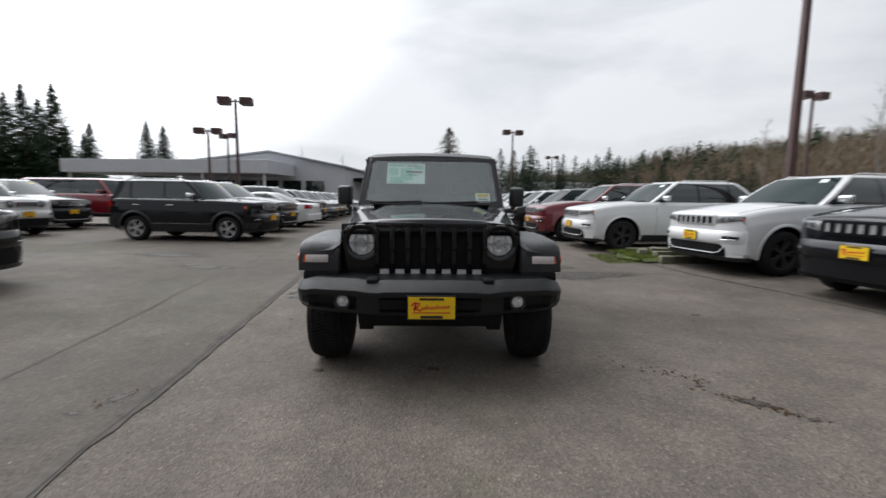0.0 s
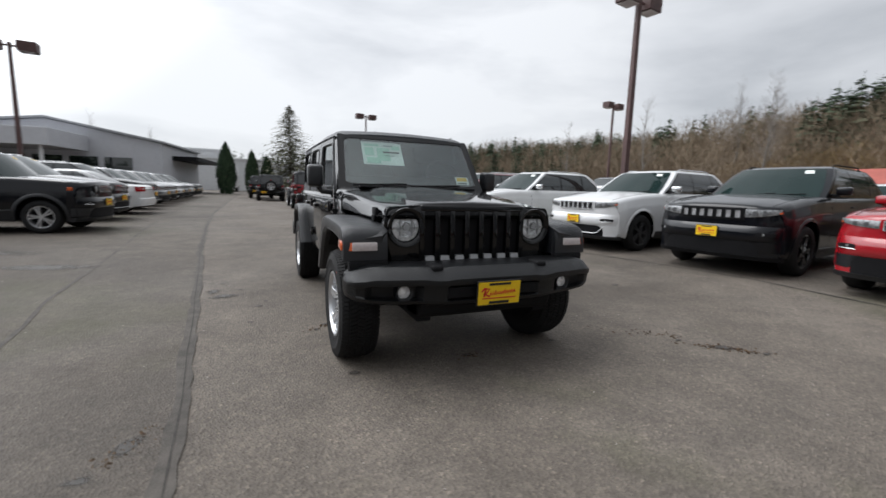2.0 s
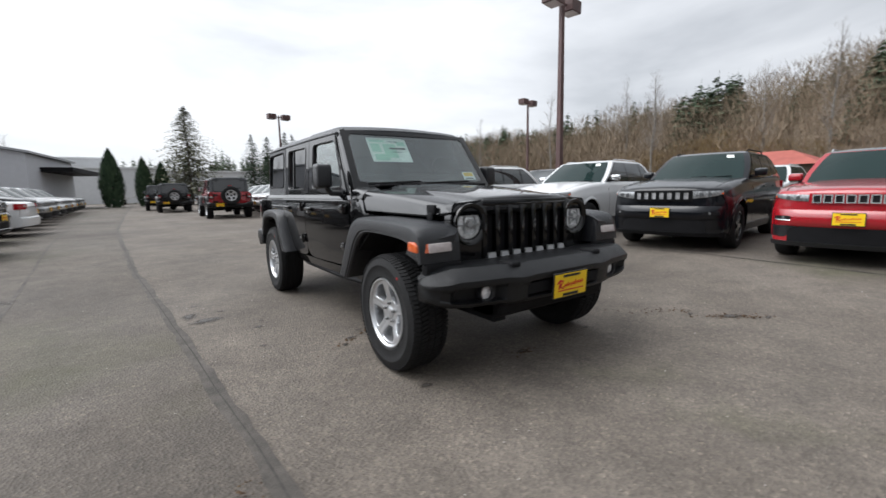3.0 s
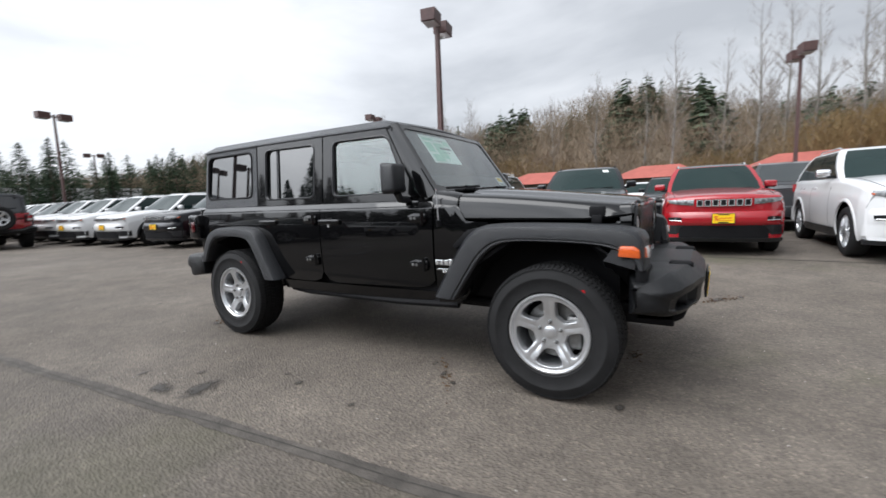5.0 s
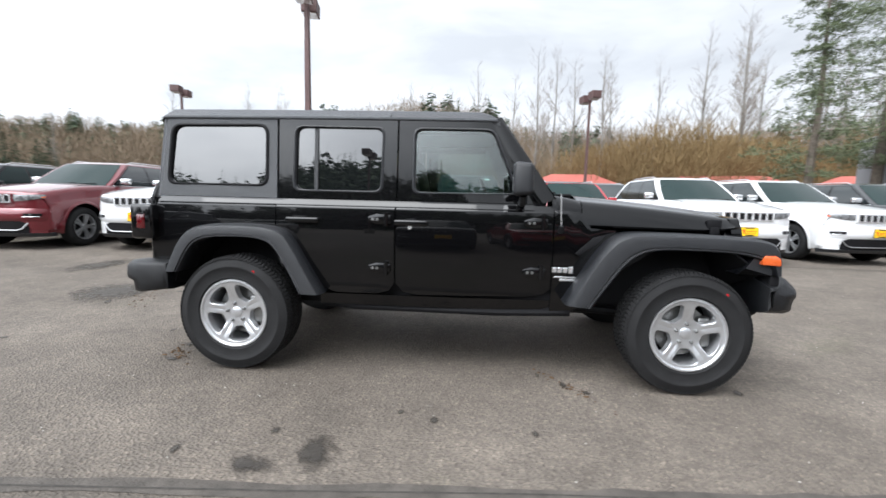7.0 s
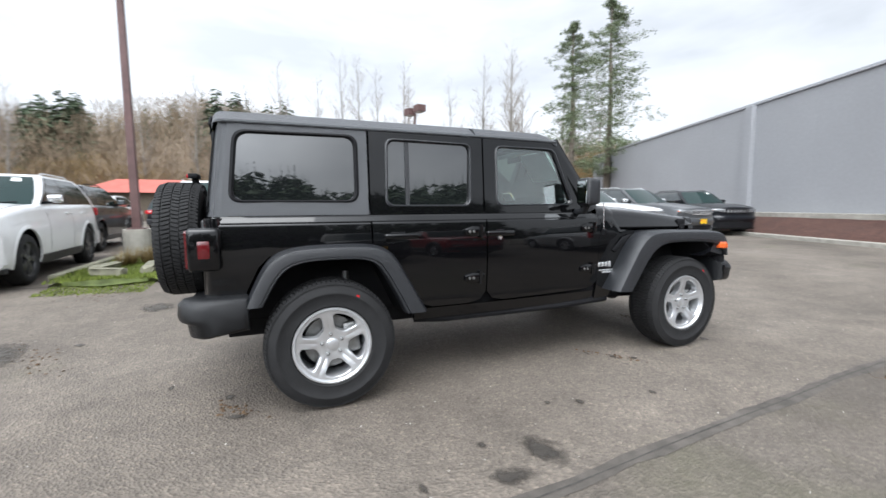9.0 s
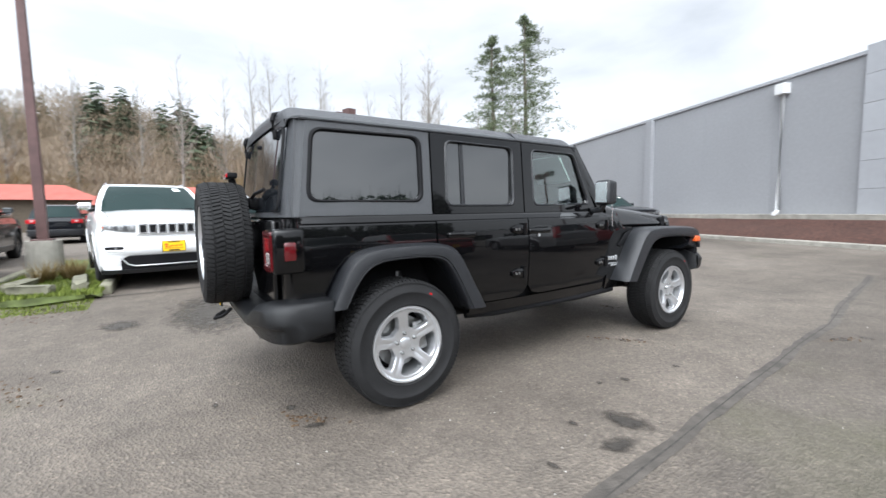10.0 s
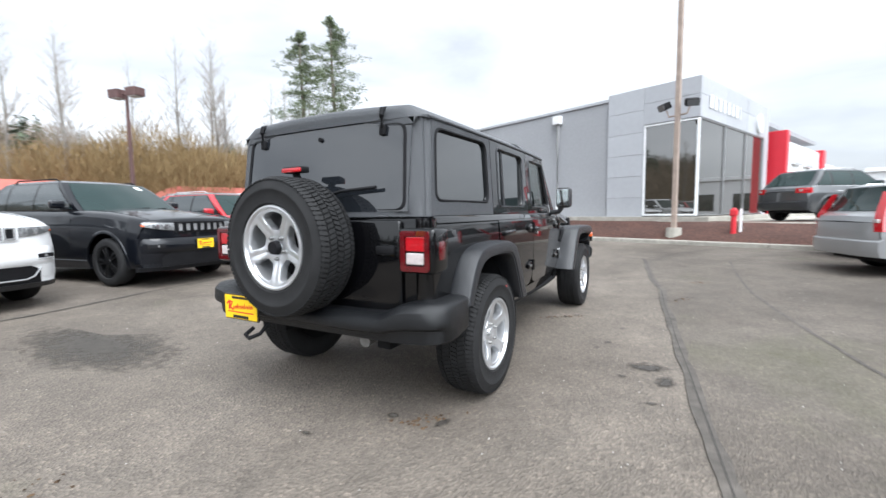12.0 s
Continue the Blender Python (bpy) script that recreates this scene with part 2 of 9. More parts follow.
MULCH = mat("red_brown_bark_mulch", (0.056, 0.026, 0.019), 0.95, var=0.5, scale=14, var2=0.25, scale2=1.2, bump=1.0, bump_scale=40)
SOIL = mat("damp_soil", (0.085, 0.068, 0.05), 0.95, var=0.35, scale=9, bump=0.8, bump_scale=30)
HILL_SOIL = mat("brush_covered_hill", (0.135, 0.105, 0.078), 0.95, var=0.4, scale=0.25, var2=0.3, scale2=0.04, bump=0.6, bump_scale=2.0)
GRASS = bark_leaf("moss_grass_blades", (0.070, 0.100, 0.016), (0.155, 0.185, 0.040))
MOSS_SOIL = mat("mossy_soil", (0.075, 0.095, 0.028), 0.95, var=0.4, scale=6, var2=0.3, scale2=1.1, bump=0.8, bump_scale=40)
DRY_GRASS = bark_leaf("dry_brown_grass", (0.12, 0.085, 0.035), (0.22, 0.16, 0.07))
NEEDLE = bark_leaf("conifer_needles", (0.036, 0.056, 0.034), (0.098, 0.128, 0.078))
NEEDLE_BLUE = bark_leaf("pine_needles", (0.065, 0.085, 0.045), (0.145, 0.17, 0.10))
SPRUCE = bark_leaf("grey_green_spruce_needles", (0.085, 0.09, 0.06), (0.20, 0.195, 0.135))
CEDAR = bark_leaf("dense_cedar_leaf", (0.018, 0.036, 0.020), (0.050, 0.078, 0.042))
TWIG = bark_leaf("bare_grey_brown_twigs", (0.125, 0.094, 0.064), (0.235, 0.183, 0.130))
PALE_TWIG = bark_leaf("pale_bare_twigs", (0.15, 0.128, 0.110), (0.27, 0.24, 0.21))
WILLOW = bark_leaf("orange_willow_twigs", (0.135, 0.088, 0.040), (0.23, 0.165, 0.082))
BARK = mat("grey_brown_bark", (0.12, 0.10, 0.08), 0.95, var=0.35, scale=6, bump=0.9, bump_scale=18)
PALE_BARK = mat("pale_alder_bark", (0.18, 0.168, 0.15), 0.9, var=0.3, scale=4, bump=0.6, bump_scale=14)
POLE_PAINT = mat("rust_brown_pole_paint", (0.085, 0.045, 0.042), 0.55, var=0.25, scale=5, var2=0.15, scale2=0.7, bump=0.15, bump_scale=80)
POLE_TAN = mat("weathered_tan_pole", (0.27, 0.215, 0.18), 0.7, var=0.2, scale=6, bump=0.25, bump_scale=60)
WALL_GREY = mat("grey_stucco_wall", (0.27, 0.275, 0.288), 0.85, var=0.05, scale=9, var2=0.05, scale2=0.35, bump=0.3, bump_scale=70)
PANEL_GREY = mat("light_grey_metal_panel", (0.35, 0.36, 0.38), 0.5, 0.1, var=0.04, scale=5, var2=0.05, scale2=0.5, rand=0.05)
PIPE_GREY = mat("pale_grey_pipe", (0.62, 0.625, 0.63), 0.55, var=0.06, scale=8)
TRIM_WHITE = mat("white_metal_trim", (0.68, 0.69, 0.70), 0.5, var=0.06, scale=8)
SHOW_GLASS = mat("dark_showroom_glass", (0.022, 0.020, 0.016), 0.015, ior=2.5, var=0.03, scale=2)
MIRROR_GLASS = mat("mirror_glass", (0.75, 0.77, 0.78), 0.02, 1.0)
SIGN_RED = mat("red_sign_panel", (0.50, 0.02, 0.035), 0.4, var=0.05, scale=3)
ROOF_RED = mat("faded_red_roof", (0.33, 0.090, 0.070), 0.8, var=0.15, scale=1.5, var2=0.1, scale2=0.3, bump=0.4, bump_scale=8)
HYDRANT_RED = mat("red_hydrant_paint", (0.48, 0.02, 0.03), 0.45, var=0.12, scale=20)
TEAL_GLASS = mat("greenish_windscreen_glass", (0.011, 0.024, 0.023), 0.02, spec=0.32, var=0.05, scale=4)
SEAM_MAT = mat("dark_asphalt_seam", (0.070, 0.062, 0.054), 0.85, var=0.4, scale=9, var2=0.3, scale2=1.5, bump=0.6, bump_scale=70)
CRACK_MAT = mat("open_asphalt_crack", (0.045, 0.041, 0.037), 0.95, var=0.4, scale=30)
MOSSY_KERB = mat("mossy_old_kerb", (0.17, 0.165, 0.12), 0.95, var=0.35, scale=7, var2=0.25, scale2=1.2, bump=0.7, bump_scale=40)
BUILDING_GREY = mat("pale_grey_cladding", (0.52, 0.53, 0.56), 0.7, var=0.05, scale=3, var2=0.05, scale2=0.3)


def soft_stain(name, color, rough, hold=0.75):
    """A stain that soaks away unevenly towards its edge."""
    m = mat(name, color, rough, var=0.35, scale=16, bump=0.5, bump_scale=95)
    nt = m.node_tree
    co = nt.nodes.new("ShaderNodeTexCoord")
    mp = nt.nodes.new("ShaderNodeVectorMath")
    mp.operation = "SUBTRACT"
    mp.inputs[1].default_value = (0.5, 0.5, 0.0)
    nt.links.new(co.outputs["Generated"], mp.inputs[0])
    flat = nt.nodes.new("ShaderNodeVectorMath")
    flat.operation = "MULTIPLY"
    flat.inputs[1].default_value = (1, 1, 0)
    nt.links.new(mp.outputs[0], flat.inputs[0])
    ln = nt.nodes.new("ShaderNodeVectorMath")
    ln.operation = "LENGTH"
    nt.links.new(flat.outputs[0], ln.inputs[0])
    nz = nt.nodes.new("ShaderNodeTexNoise")
    nz.inputs["Scale"].default_value, nz.inputs["Detail"].default_value = 14.0, 5.0
    nt.links.new(co.outputs["Object"], nz.inputs["Vector"])
    ad = nt.nodes.new("ShaderNodeMath")
    ad.operation = "MULTIPLY_ADD"
    ad.inputs[1].default_value = 0.55
    nt.links.new(nz.outputs["Fac"], ad.inputs[0])
    nt.links.new(ln.outputs["Value"], ad.inputs[2])
    mr = nt.nodes.new("ShaderNodeMapRange")
    mr.inputs["From Min"].default_value, mr.inputs["From Max"].default_value = 0.40, 0.68
    mr.inputs["To Min"].default_value, mr.inputs["To Max"].default_value = hold, 0.0
    nt.links.new(ad.outputs[0], mr.inputs["Value"])
    nt.links.new(mr.outputs[0], nt.nodes["Principled BSDF"].inputs["Alpha"])
    return m


OIL_MAT = soft_stain("damp_oil_stain", (0.042, 0.037, 0.032), 0.55, 0.92)
REFLECTOR = mat("bright_lamp_reflector", (0.88, 0.89, 0.90), 0.20, 0.3, var=0.35, scale=45, bump=0.5, bump_scale=110)
LAMP_DARK = mat("smoked_lamp_lens", (0.16, 0.165, 0.17), 0.12, 0.5, coat=1.0, var=0.2, scale=40)
SLOT_MESH = mat("silver_grille_mesh", (0.30, 0.30, 0.305), 0.4, 0.6, var=0.5, scale=90, bump=0.6, bump_scale=140)
PICKUP_RED = mat("deep_red_truck_paint", (0.20, 0.010, 0.016), 0.3, coat=1.0, var=0.06, scale=60)
SHED_WHITE = mat("white_sheet_cladding", (0.60, 0.61, 0.62), 0.6, var=0.06, scale=2, var2=0.06, scale2=0.3)


# ---- mesh helpers ----
def part(name, bm, material, parent=None, label="", smooth=False, kind=""):
    me = bpy.data.meshes.new(name)
    bmesh.ops.recalc_face_normals(bm, faces=bm.faces)
    bm.to_mesh(me)
    bm.free()
    for m in (material if isinstance(material, (list, tuple)) else [material]):
        me.materials.append(m)
    if smooth:
        me.polygons.foreach_set("use_smooth", [True] * len(me.polygons))
        try:
            me.set_sharp_from_angle(angle=radians(38))
        except AttributeError:
            pass
    ob = new(name, me)
    if parent is not None:
        ob.parent = parent
    return tagged(ob, label=label, kind=kind)


def raw_mesh(name, verts, faces, material, parent=None, smooth=False):
    me = bpy.data.meshes.new(name)
    me.from_pydata(verts, [], faces)
    for m in (material if isinstance(material, (list, tuple)) else [material]):
        me.materials.append(m)
    if smooth:
        me.polygons.foreach_set("use_smooth", [True] * len(me.polygons))
    ob = new(name, me)
    if parent is not None:
        ob.parent = parent
    return ob


def thing(name, m, label, category, group="", kind=""):
    ob = new(name)
    ob.empty_display_size = 0.2
    ob.matrix_basis = m
    return tagged(ob, label, category, group, kind)


def twin(ob, m, parent=None):
    """Another part on the same mesh."""
    o = ob.copy()
    scene.collection.objects.link(o)
    o.matrix_basis = m
    if parent is not None:
        o.parent = parent
    return o


def box(bm, x0, x1, y0, y1, z0, z1, bevel=0.0, seg=2, m=None):
    vs = [bm.verts.new((x, y, z)) for x in (x0, x1) for y in (y0, y1) for z in (z0, z1)]
    quads = ((0, 1, 3, 2), (4, 6, 7, 5), (0, 4, 5, 1), (2, 3, 7, 6), (0, 2, 6, 4), (1, 5, 7, 3))
    fs = [bm.faces.new([vs[i] for i in q]) for q in quads]
    if bevel:
        es = list({e for f in fs for e in f.edges})
        r = bmesh.ops.bevel(bm, geom=es, offset=bevel, segments=seg, profile=0.5, affect="EDGES", clamp_overlap=True)
        vs = list({v for f in r["faces"] for v in f.verts} | {v for v in vs if v.is_valid})
    if m is not None:
        for v in vs:
            v.co = m @ v.co
    return vs


def ring_loft(bm, rings, closed=True, cap0=True, cap1=True):
    """Skin a row of rings (lists of equal numbers of points)."""
    loops = [[bm.verts.new(p) for p in r] for r in rings]
    n = len(loops[0])
    for a, b in zip(loops, loops[1:]):
        for i in range(n if closed else n - 1):
            j = (i + 1) % n
            try:
                bm.faces.new((a[i], a[j], b[j], b[i]))
            except ValueError:
                pass
    if closed and cap0:
        bm.faces.new(loops[0][::-1])
    if closed and cap1:
        bm.faces.new(loops[-1])
    return loops


def lathe(bm, profile, seg, m, closed_profile=False):
    """Turn (radius, along) points round the x axis of m."""
    rings = []
    for i in range(seg):
        a = 2 * math.pi * i / seg
        rings.append([bm.verts.new(m @ Vector((s, r * math.cos(a), r * math.sin(a)))) for r, s in profile])
    k = len(profile)
    for i in range(seg):
        A, B = rings[i], rings[(i + 1) % seg]
        for j in range(k if closed_profile else k - 1):
            q = (j + 1) % k
            bm.faces.new((A[j], A[q], B[q], B[j]))


def disc_cyl(bm, p0, p1, r0, r1=None, seg=12):
    """A closed rod from p0 to p1."""
    r1 = r0 if r1 is None else r1
    p0, p1 = Vector(p0), Vector(p1)
    q = (p1 - p0).to_track_quat("Z", "Y")
    rings = []
    for p, r in ((p0, r0), (p1, r1)):
        rings.append([p + q @ Vector((r * math.cos(2 * math.pi * i / seg), r * math.sin(2 * math.pi * i / seg), 0)) for i in range(seg)])
    ring_loft(bm, rings)


def tube(bm, pts, r, seg=8):
    pts = [Vector(p) for p in pts]
    rings = []
    for i, p in enumerate(pts):
        d = (pts[min(i + 1, len(pts) - 1)] - pts[max(i - 1, 0)]).normalized()
        q = d.to_track_quat("Z", "Y")
        rings.append([p + q @ Vector((r * math.cos(2 * math.pi * k / seg), r * math.sin(2 * math.pi * k / seg), 0)) for k in range(seg)])
    ring_loft(bm, rings)


def prism(bm, poly, x0, x1, bevel=0.0, seg=2):
    """A slab: a (y, z) outline drawn out from x0 to x1."""
    a = [bm.verts.new((x0, y, z)) for y, z in poly]
    b = [bm.verts.new((x1, y, z)) for y, z in poly]
    n = len(poly)
    fs = [bm.faces.new(a[::-1]), bm.faces.new(b)]
    for i in range(n):
        j = (i + 1) % n
        fs.append(bm.faces.new((a[i], a[j], b[j], b[i])))
    if bevel:
        es = list({e for f in fs for e in f.edges})
        bmesh.ops.bevel(bm, geom=es, offset=bevel, segments=seg, profile=0.5, affect="EDGES", clamp_overlap=True)


def smooth01(a, b, v):
    t = max(0.0, min(1.0, (v - a) / (b - a)))
    return t * t * (3 - 2 * t)


def ground_z(x, y):
    d = math.hypot(x, max(0.0, abs(y - 1.5) - 2.2))
    return 0.12 * smooth01(1.8, 7.0, d)


def interp(v, table):
    """Linear interpolation in a table of (v, value)."""
    if v <= table[0][0]:
        return table[0][1]
    for (a, p), (b, q) in zip(table, table[1:]):
        if v <= b:
            return p + (q - p) * (v - a) / (b - a)
    return table[-1][1]

# ---- ground ----
def build_ground():
    xs = sorted({*np.arange(-16, 16.01, 0.5).tolist(), -3000, -800, -250, -90, -40, -25, 25, 40, 90, 250, 800, 3000})
    ys = sorted({*np.arange(-16, 22.01, 0.5).tolist(), -3000, -800, -250, -90, -40, -25, 30, 45, 90, 250, 800, 3000})
    verts = [(x, y, ground_z(x, y)) for y in ys for x in xs]
    n = len(xs)
    faces = [(j * n + i, j * n + i + 1, (j + 1) * n + i + 1, (j + 1) * n + i) for j in range(len(ys) - 1) for i in range(n - 1)]
    ob = raw_mesh("ground", verts, faces, ASPHALT, smooth=True)
    tagged(ob, "worn grey-brown asphalt of the car lot, damp in patches", "asphalt", kind="structure")


build_ground()


def strip(name, pts, width, material, lift, label, jag=0.35, seed=1):
    """A seam or crack lying on the asphalt, with uneven edges."""
    rnd = random.Random(seed)
    pts = [Vector((x, y, 0)) for x, y in pts]
    dense = []
    for a, b in zip(pts, pts[1:]):
        k = max(2, int((b - a).length / 0.16))
        dense += [a.lerp(b, i / k) for i in range(k)]
    dense.append(pts[-1])
    verts, faces = [], []
    off = 0.0
    for i, p in enumerate(dense):
        d = (dense[min(i + 1, len(dense) - 1)] - dense[max(i - 1, 0)]).normalized()
        side = Vector((-d.y, d.x, 0))
        off = off * 0.8 + rnd.uniform(-1, 1) * width * 0.09
        w = width * 0.5
        a, b = p + side * (off + w * (1 + rnd.uniform(-jag, jag))), p + side * (off - w * (1 + rnd.uniform(-jag, jag)))
        for q in (a, b):
            verts.append((q.x, q.y, ground_z(q.x, q.y) + lift))
        if i:
            k = 2 * i
            faces.append((k - 2, k - 1, k + 1, k))
    ob = raw_mesh(name, verts, faces, material)
    tagged(ob, label, "pavement mark", kind="structure")


def stain(x, y, rx, ry, turn, seed, material=None, label="dark damp oil stain on the asphalt"):
    rnd = random.Random(seed)
    n = 26
    rad = [1.0] * n
    for k in range(2, 7):
        ph, am = rnd.uniform(0, 6.28), rnd.uniform(0.05, 0.22) / (k * 0.45)
        rad = [r + am * math.sin(k * 2 * math.pi * i / n + ph) for i, r in enumerate(rad)]
    verts, c, s = [], math.cos(turn), math.sin(turn)
    for i, r in enumerate(rad):
        a = 2 * math.pi * i / n
        u, v = rx * r * math.cos(a), ry * r * math.sin(a)
        px, py = x + u * c - v * s, y + u * s + v * c
        verts.append((px, py, ground_z(px, py) + 0.0065 + 0.0004 * (seed % 4)))
    ob = raw_mesh("stain", verts, [tuple(range(n))], material or OIL_MAT)
    tagged(ob, label, "stain", kind="structure")


def build_old_lane():
    ys = sorted({*np.arange(-16, 24.01, 0.5).tolist(), 27, 30, 36, 45, 60})
    verts, faces, n = [], [], 25
    for y in ys:
        x1 = interp(y, [(q[1], q[0]) for q in SEAM_LINE]) if y > -5.3 else -1.3 - (-5.3 - y) * 0.5
        for k in range(n):
            x = x1 + (-14.5 - x1) * k / (n - 1)
            verts.append((x, y, ground_z(x, y) + 0.004))
    for j in range(len(ys) - 1):
        for k in range(n - 1):
            a = j * n + k
            faces.append((a + 1, a, a + n, a + n + 1))
    ob = raw_mesh("pavement", verts, faces, OLD_ASPHALT, smooth=True)
    tagged(ob, "older darker mossy asphalt lane west of the seam", "asphalt", kind="structure")


SEAM_LABEL = "dark tarred seam between two asphalt lanes"
SEAM_LINE = [(-1.3, -5.3), (-1.42, -4.6), (-1.60, -2.7), (-1.80, -1.4), (-1.86, -0.4), (-1.94, 0.4), (-2.00, 1.2), (-2.09, 2.1), (-2.16, 2.9), (-2.24, 3.8), (-2.42, 5.6), (-2.7, 9.5), (-3.0, 15), (-3.2, 30), (-3.3, 60)]
build_old_lane()
strip("seam", SEAM_LINE, 0.092, SEAM_MAT, 0.0075, SEAM_LABEL, 0.3, seed=3)
strip("crack", SEAM_LINE[:12], 0.009, CRACK_MAT, 0.0095, "open crack along the tarred seam", seed=4)
strip("seam", [(-2.98, -5.2), (-2.92, -3.4), (-2.93, -1.7), (-3.05, -0.3), (-3.14, 0.5), (-3.25, 1.4), (-3.4, 2.2), (-3.65, 5.5), (-4.1, 11), (-4.6, 20)], 0.035, SEAM_MAT, 0.0075, "thin crack in the asphalt", seed=5)
strip("seam", [(-1.42, -4.7), (-1.75, -5.7), (-2.25, -7.0)], 0.03, SEAM_MAT, 0.0075, "thin crack in the asphalt", seed=6)
strip("seam", [(-2.98, -5.2), (-3.3, -5.8), (-3.6, -6.3), (-4.4, -6.9)], 0.03, SEAM_MAT, 0.0075, "thin crack in the asphalt", seed=16)
strip("seam", [(4.2, 9.0), (4.45, 5.6), (4.6, 3.7), (4.95, 2.2), (5.2, 0.7), (5.0, -2.2), (4.6, -5.0), (4.3, -9)], 0.035, CRACK_MAT, 0.0075, "long construction joint in front of the parked cars", seed=7)
for i, (sx, sy, a, b, t) in enumerate([
        (-1.80, 2.08, 0.17, 0.13, 0.3), (-1.93, 2.33, 0.12, 0.10, 0.8), (-1.66, 2.36, 0.05, 0.04, 0.3), (-1.52, 1.01, 0.05, 0.028, 0.2),
        (-1.45, 1.55, 0.05, 0.03, 0.9), (-1.38, 1.75, 0.035, 0.02, 0.1), (-0.51, 3.63, 0.055, 0.04, 0.4), (-0.82, 3.57, 0.09, 0.03, 1.1),
        (-0.20, 4.02, 0.05, 0.03, 0.2), (-0.75, 0.9, 0.05, 0.02, 0.2), (-0.88, 0.75, 0.06, 0.022, 0.4), (-0.98, 0.62, 0.05, 0.02, 0.9),
        (2.15, -0.93, 0.16, 0.06, -0.7), (1.95, -0.66, 0.05, 0.03, 0.2), (2.35, -1.15, 0.06, 0.03, 0.1), (-2.03, -0.84, 0.16, 0.05, 1.1), (-2.15, -1.05, 0.08, 0.04, 0.5),
        (0.02, -0.35, 0.06, 0.035, 0.2), (-0.86, -0.38, 0.06, 0.03, 0.2), (0.85, -0.30, 0.05, 0.03, 0.2), (-1.86, 2.75, 0.05, 0.03, 0.2),
        (0.6, 5.4, 0.14, 0.03, 0.5), (1.2, 5.0, 0.11, 0.03, 0.8), (-0.6, 5.2, 0.05, 0.04, 0.2), (3.1, 1.2, 0.09, 0.04, 0.3)]):
    stain(sx, sy, a * 0.95, b * 0.95, t, i + 1)
DAMP_MAT = soft_stain("damp_asphalt_patch", (0.050, 0.044, 0.037), 0.55, 0.82)
for i, (sx, sy, a, b, t) in enumerate([(2.72, 3.85, 1.3, 0.52, 0.25), (1.05, 5.75, 0.75, 0.42, 0.9), (2.6, 4.7, 0.35, 0.2, 0.4), (-4.1, 4.2, 0.7, 0.3, 0.2), (2.4, 7.2, 0.7, 0.35, 0.2), (-5.4, 5.4, 1.1, 0.4, 0.1)]):
    stain(sx, sy, a, b, t, 60 + i, DAMP_MAT, "shallow damp patch drying on the asphalt")


# ---- raised island with a light pole, between the parked cars ----
def tufts(bm, n, x0, x1, y0, y1, h, seed, zf, lean=0.5):
    rnd = random.Random(seed)
    for _ in range(n):
        x, y = rnd.uniform(x0, x1), rnd.uniform(y0, y1)
        z = zf(x, y)
        a, hh, w = rnd.uniform(0, 6.28), h * rnd.uniform(0.5, 1.3), rnd.uniform(0.004, 0.010)
        dx, dy = math.cos(a), math.sin(a)
        p = [bm.verts.new((x - dy * w, y + dx * w, z)), bm.verts.new((x + dy * w, y - dx * w, z)),
             bm.verts.new((x + dx * hh * lean, y + dy * hh * lean, z + hh))]
        bm.faces.new(p)


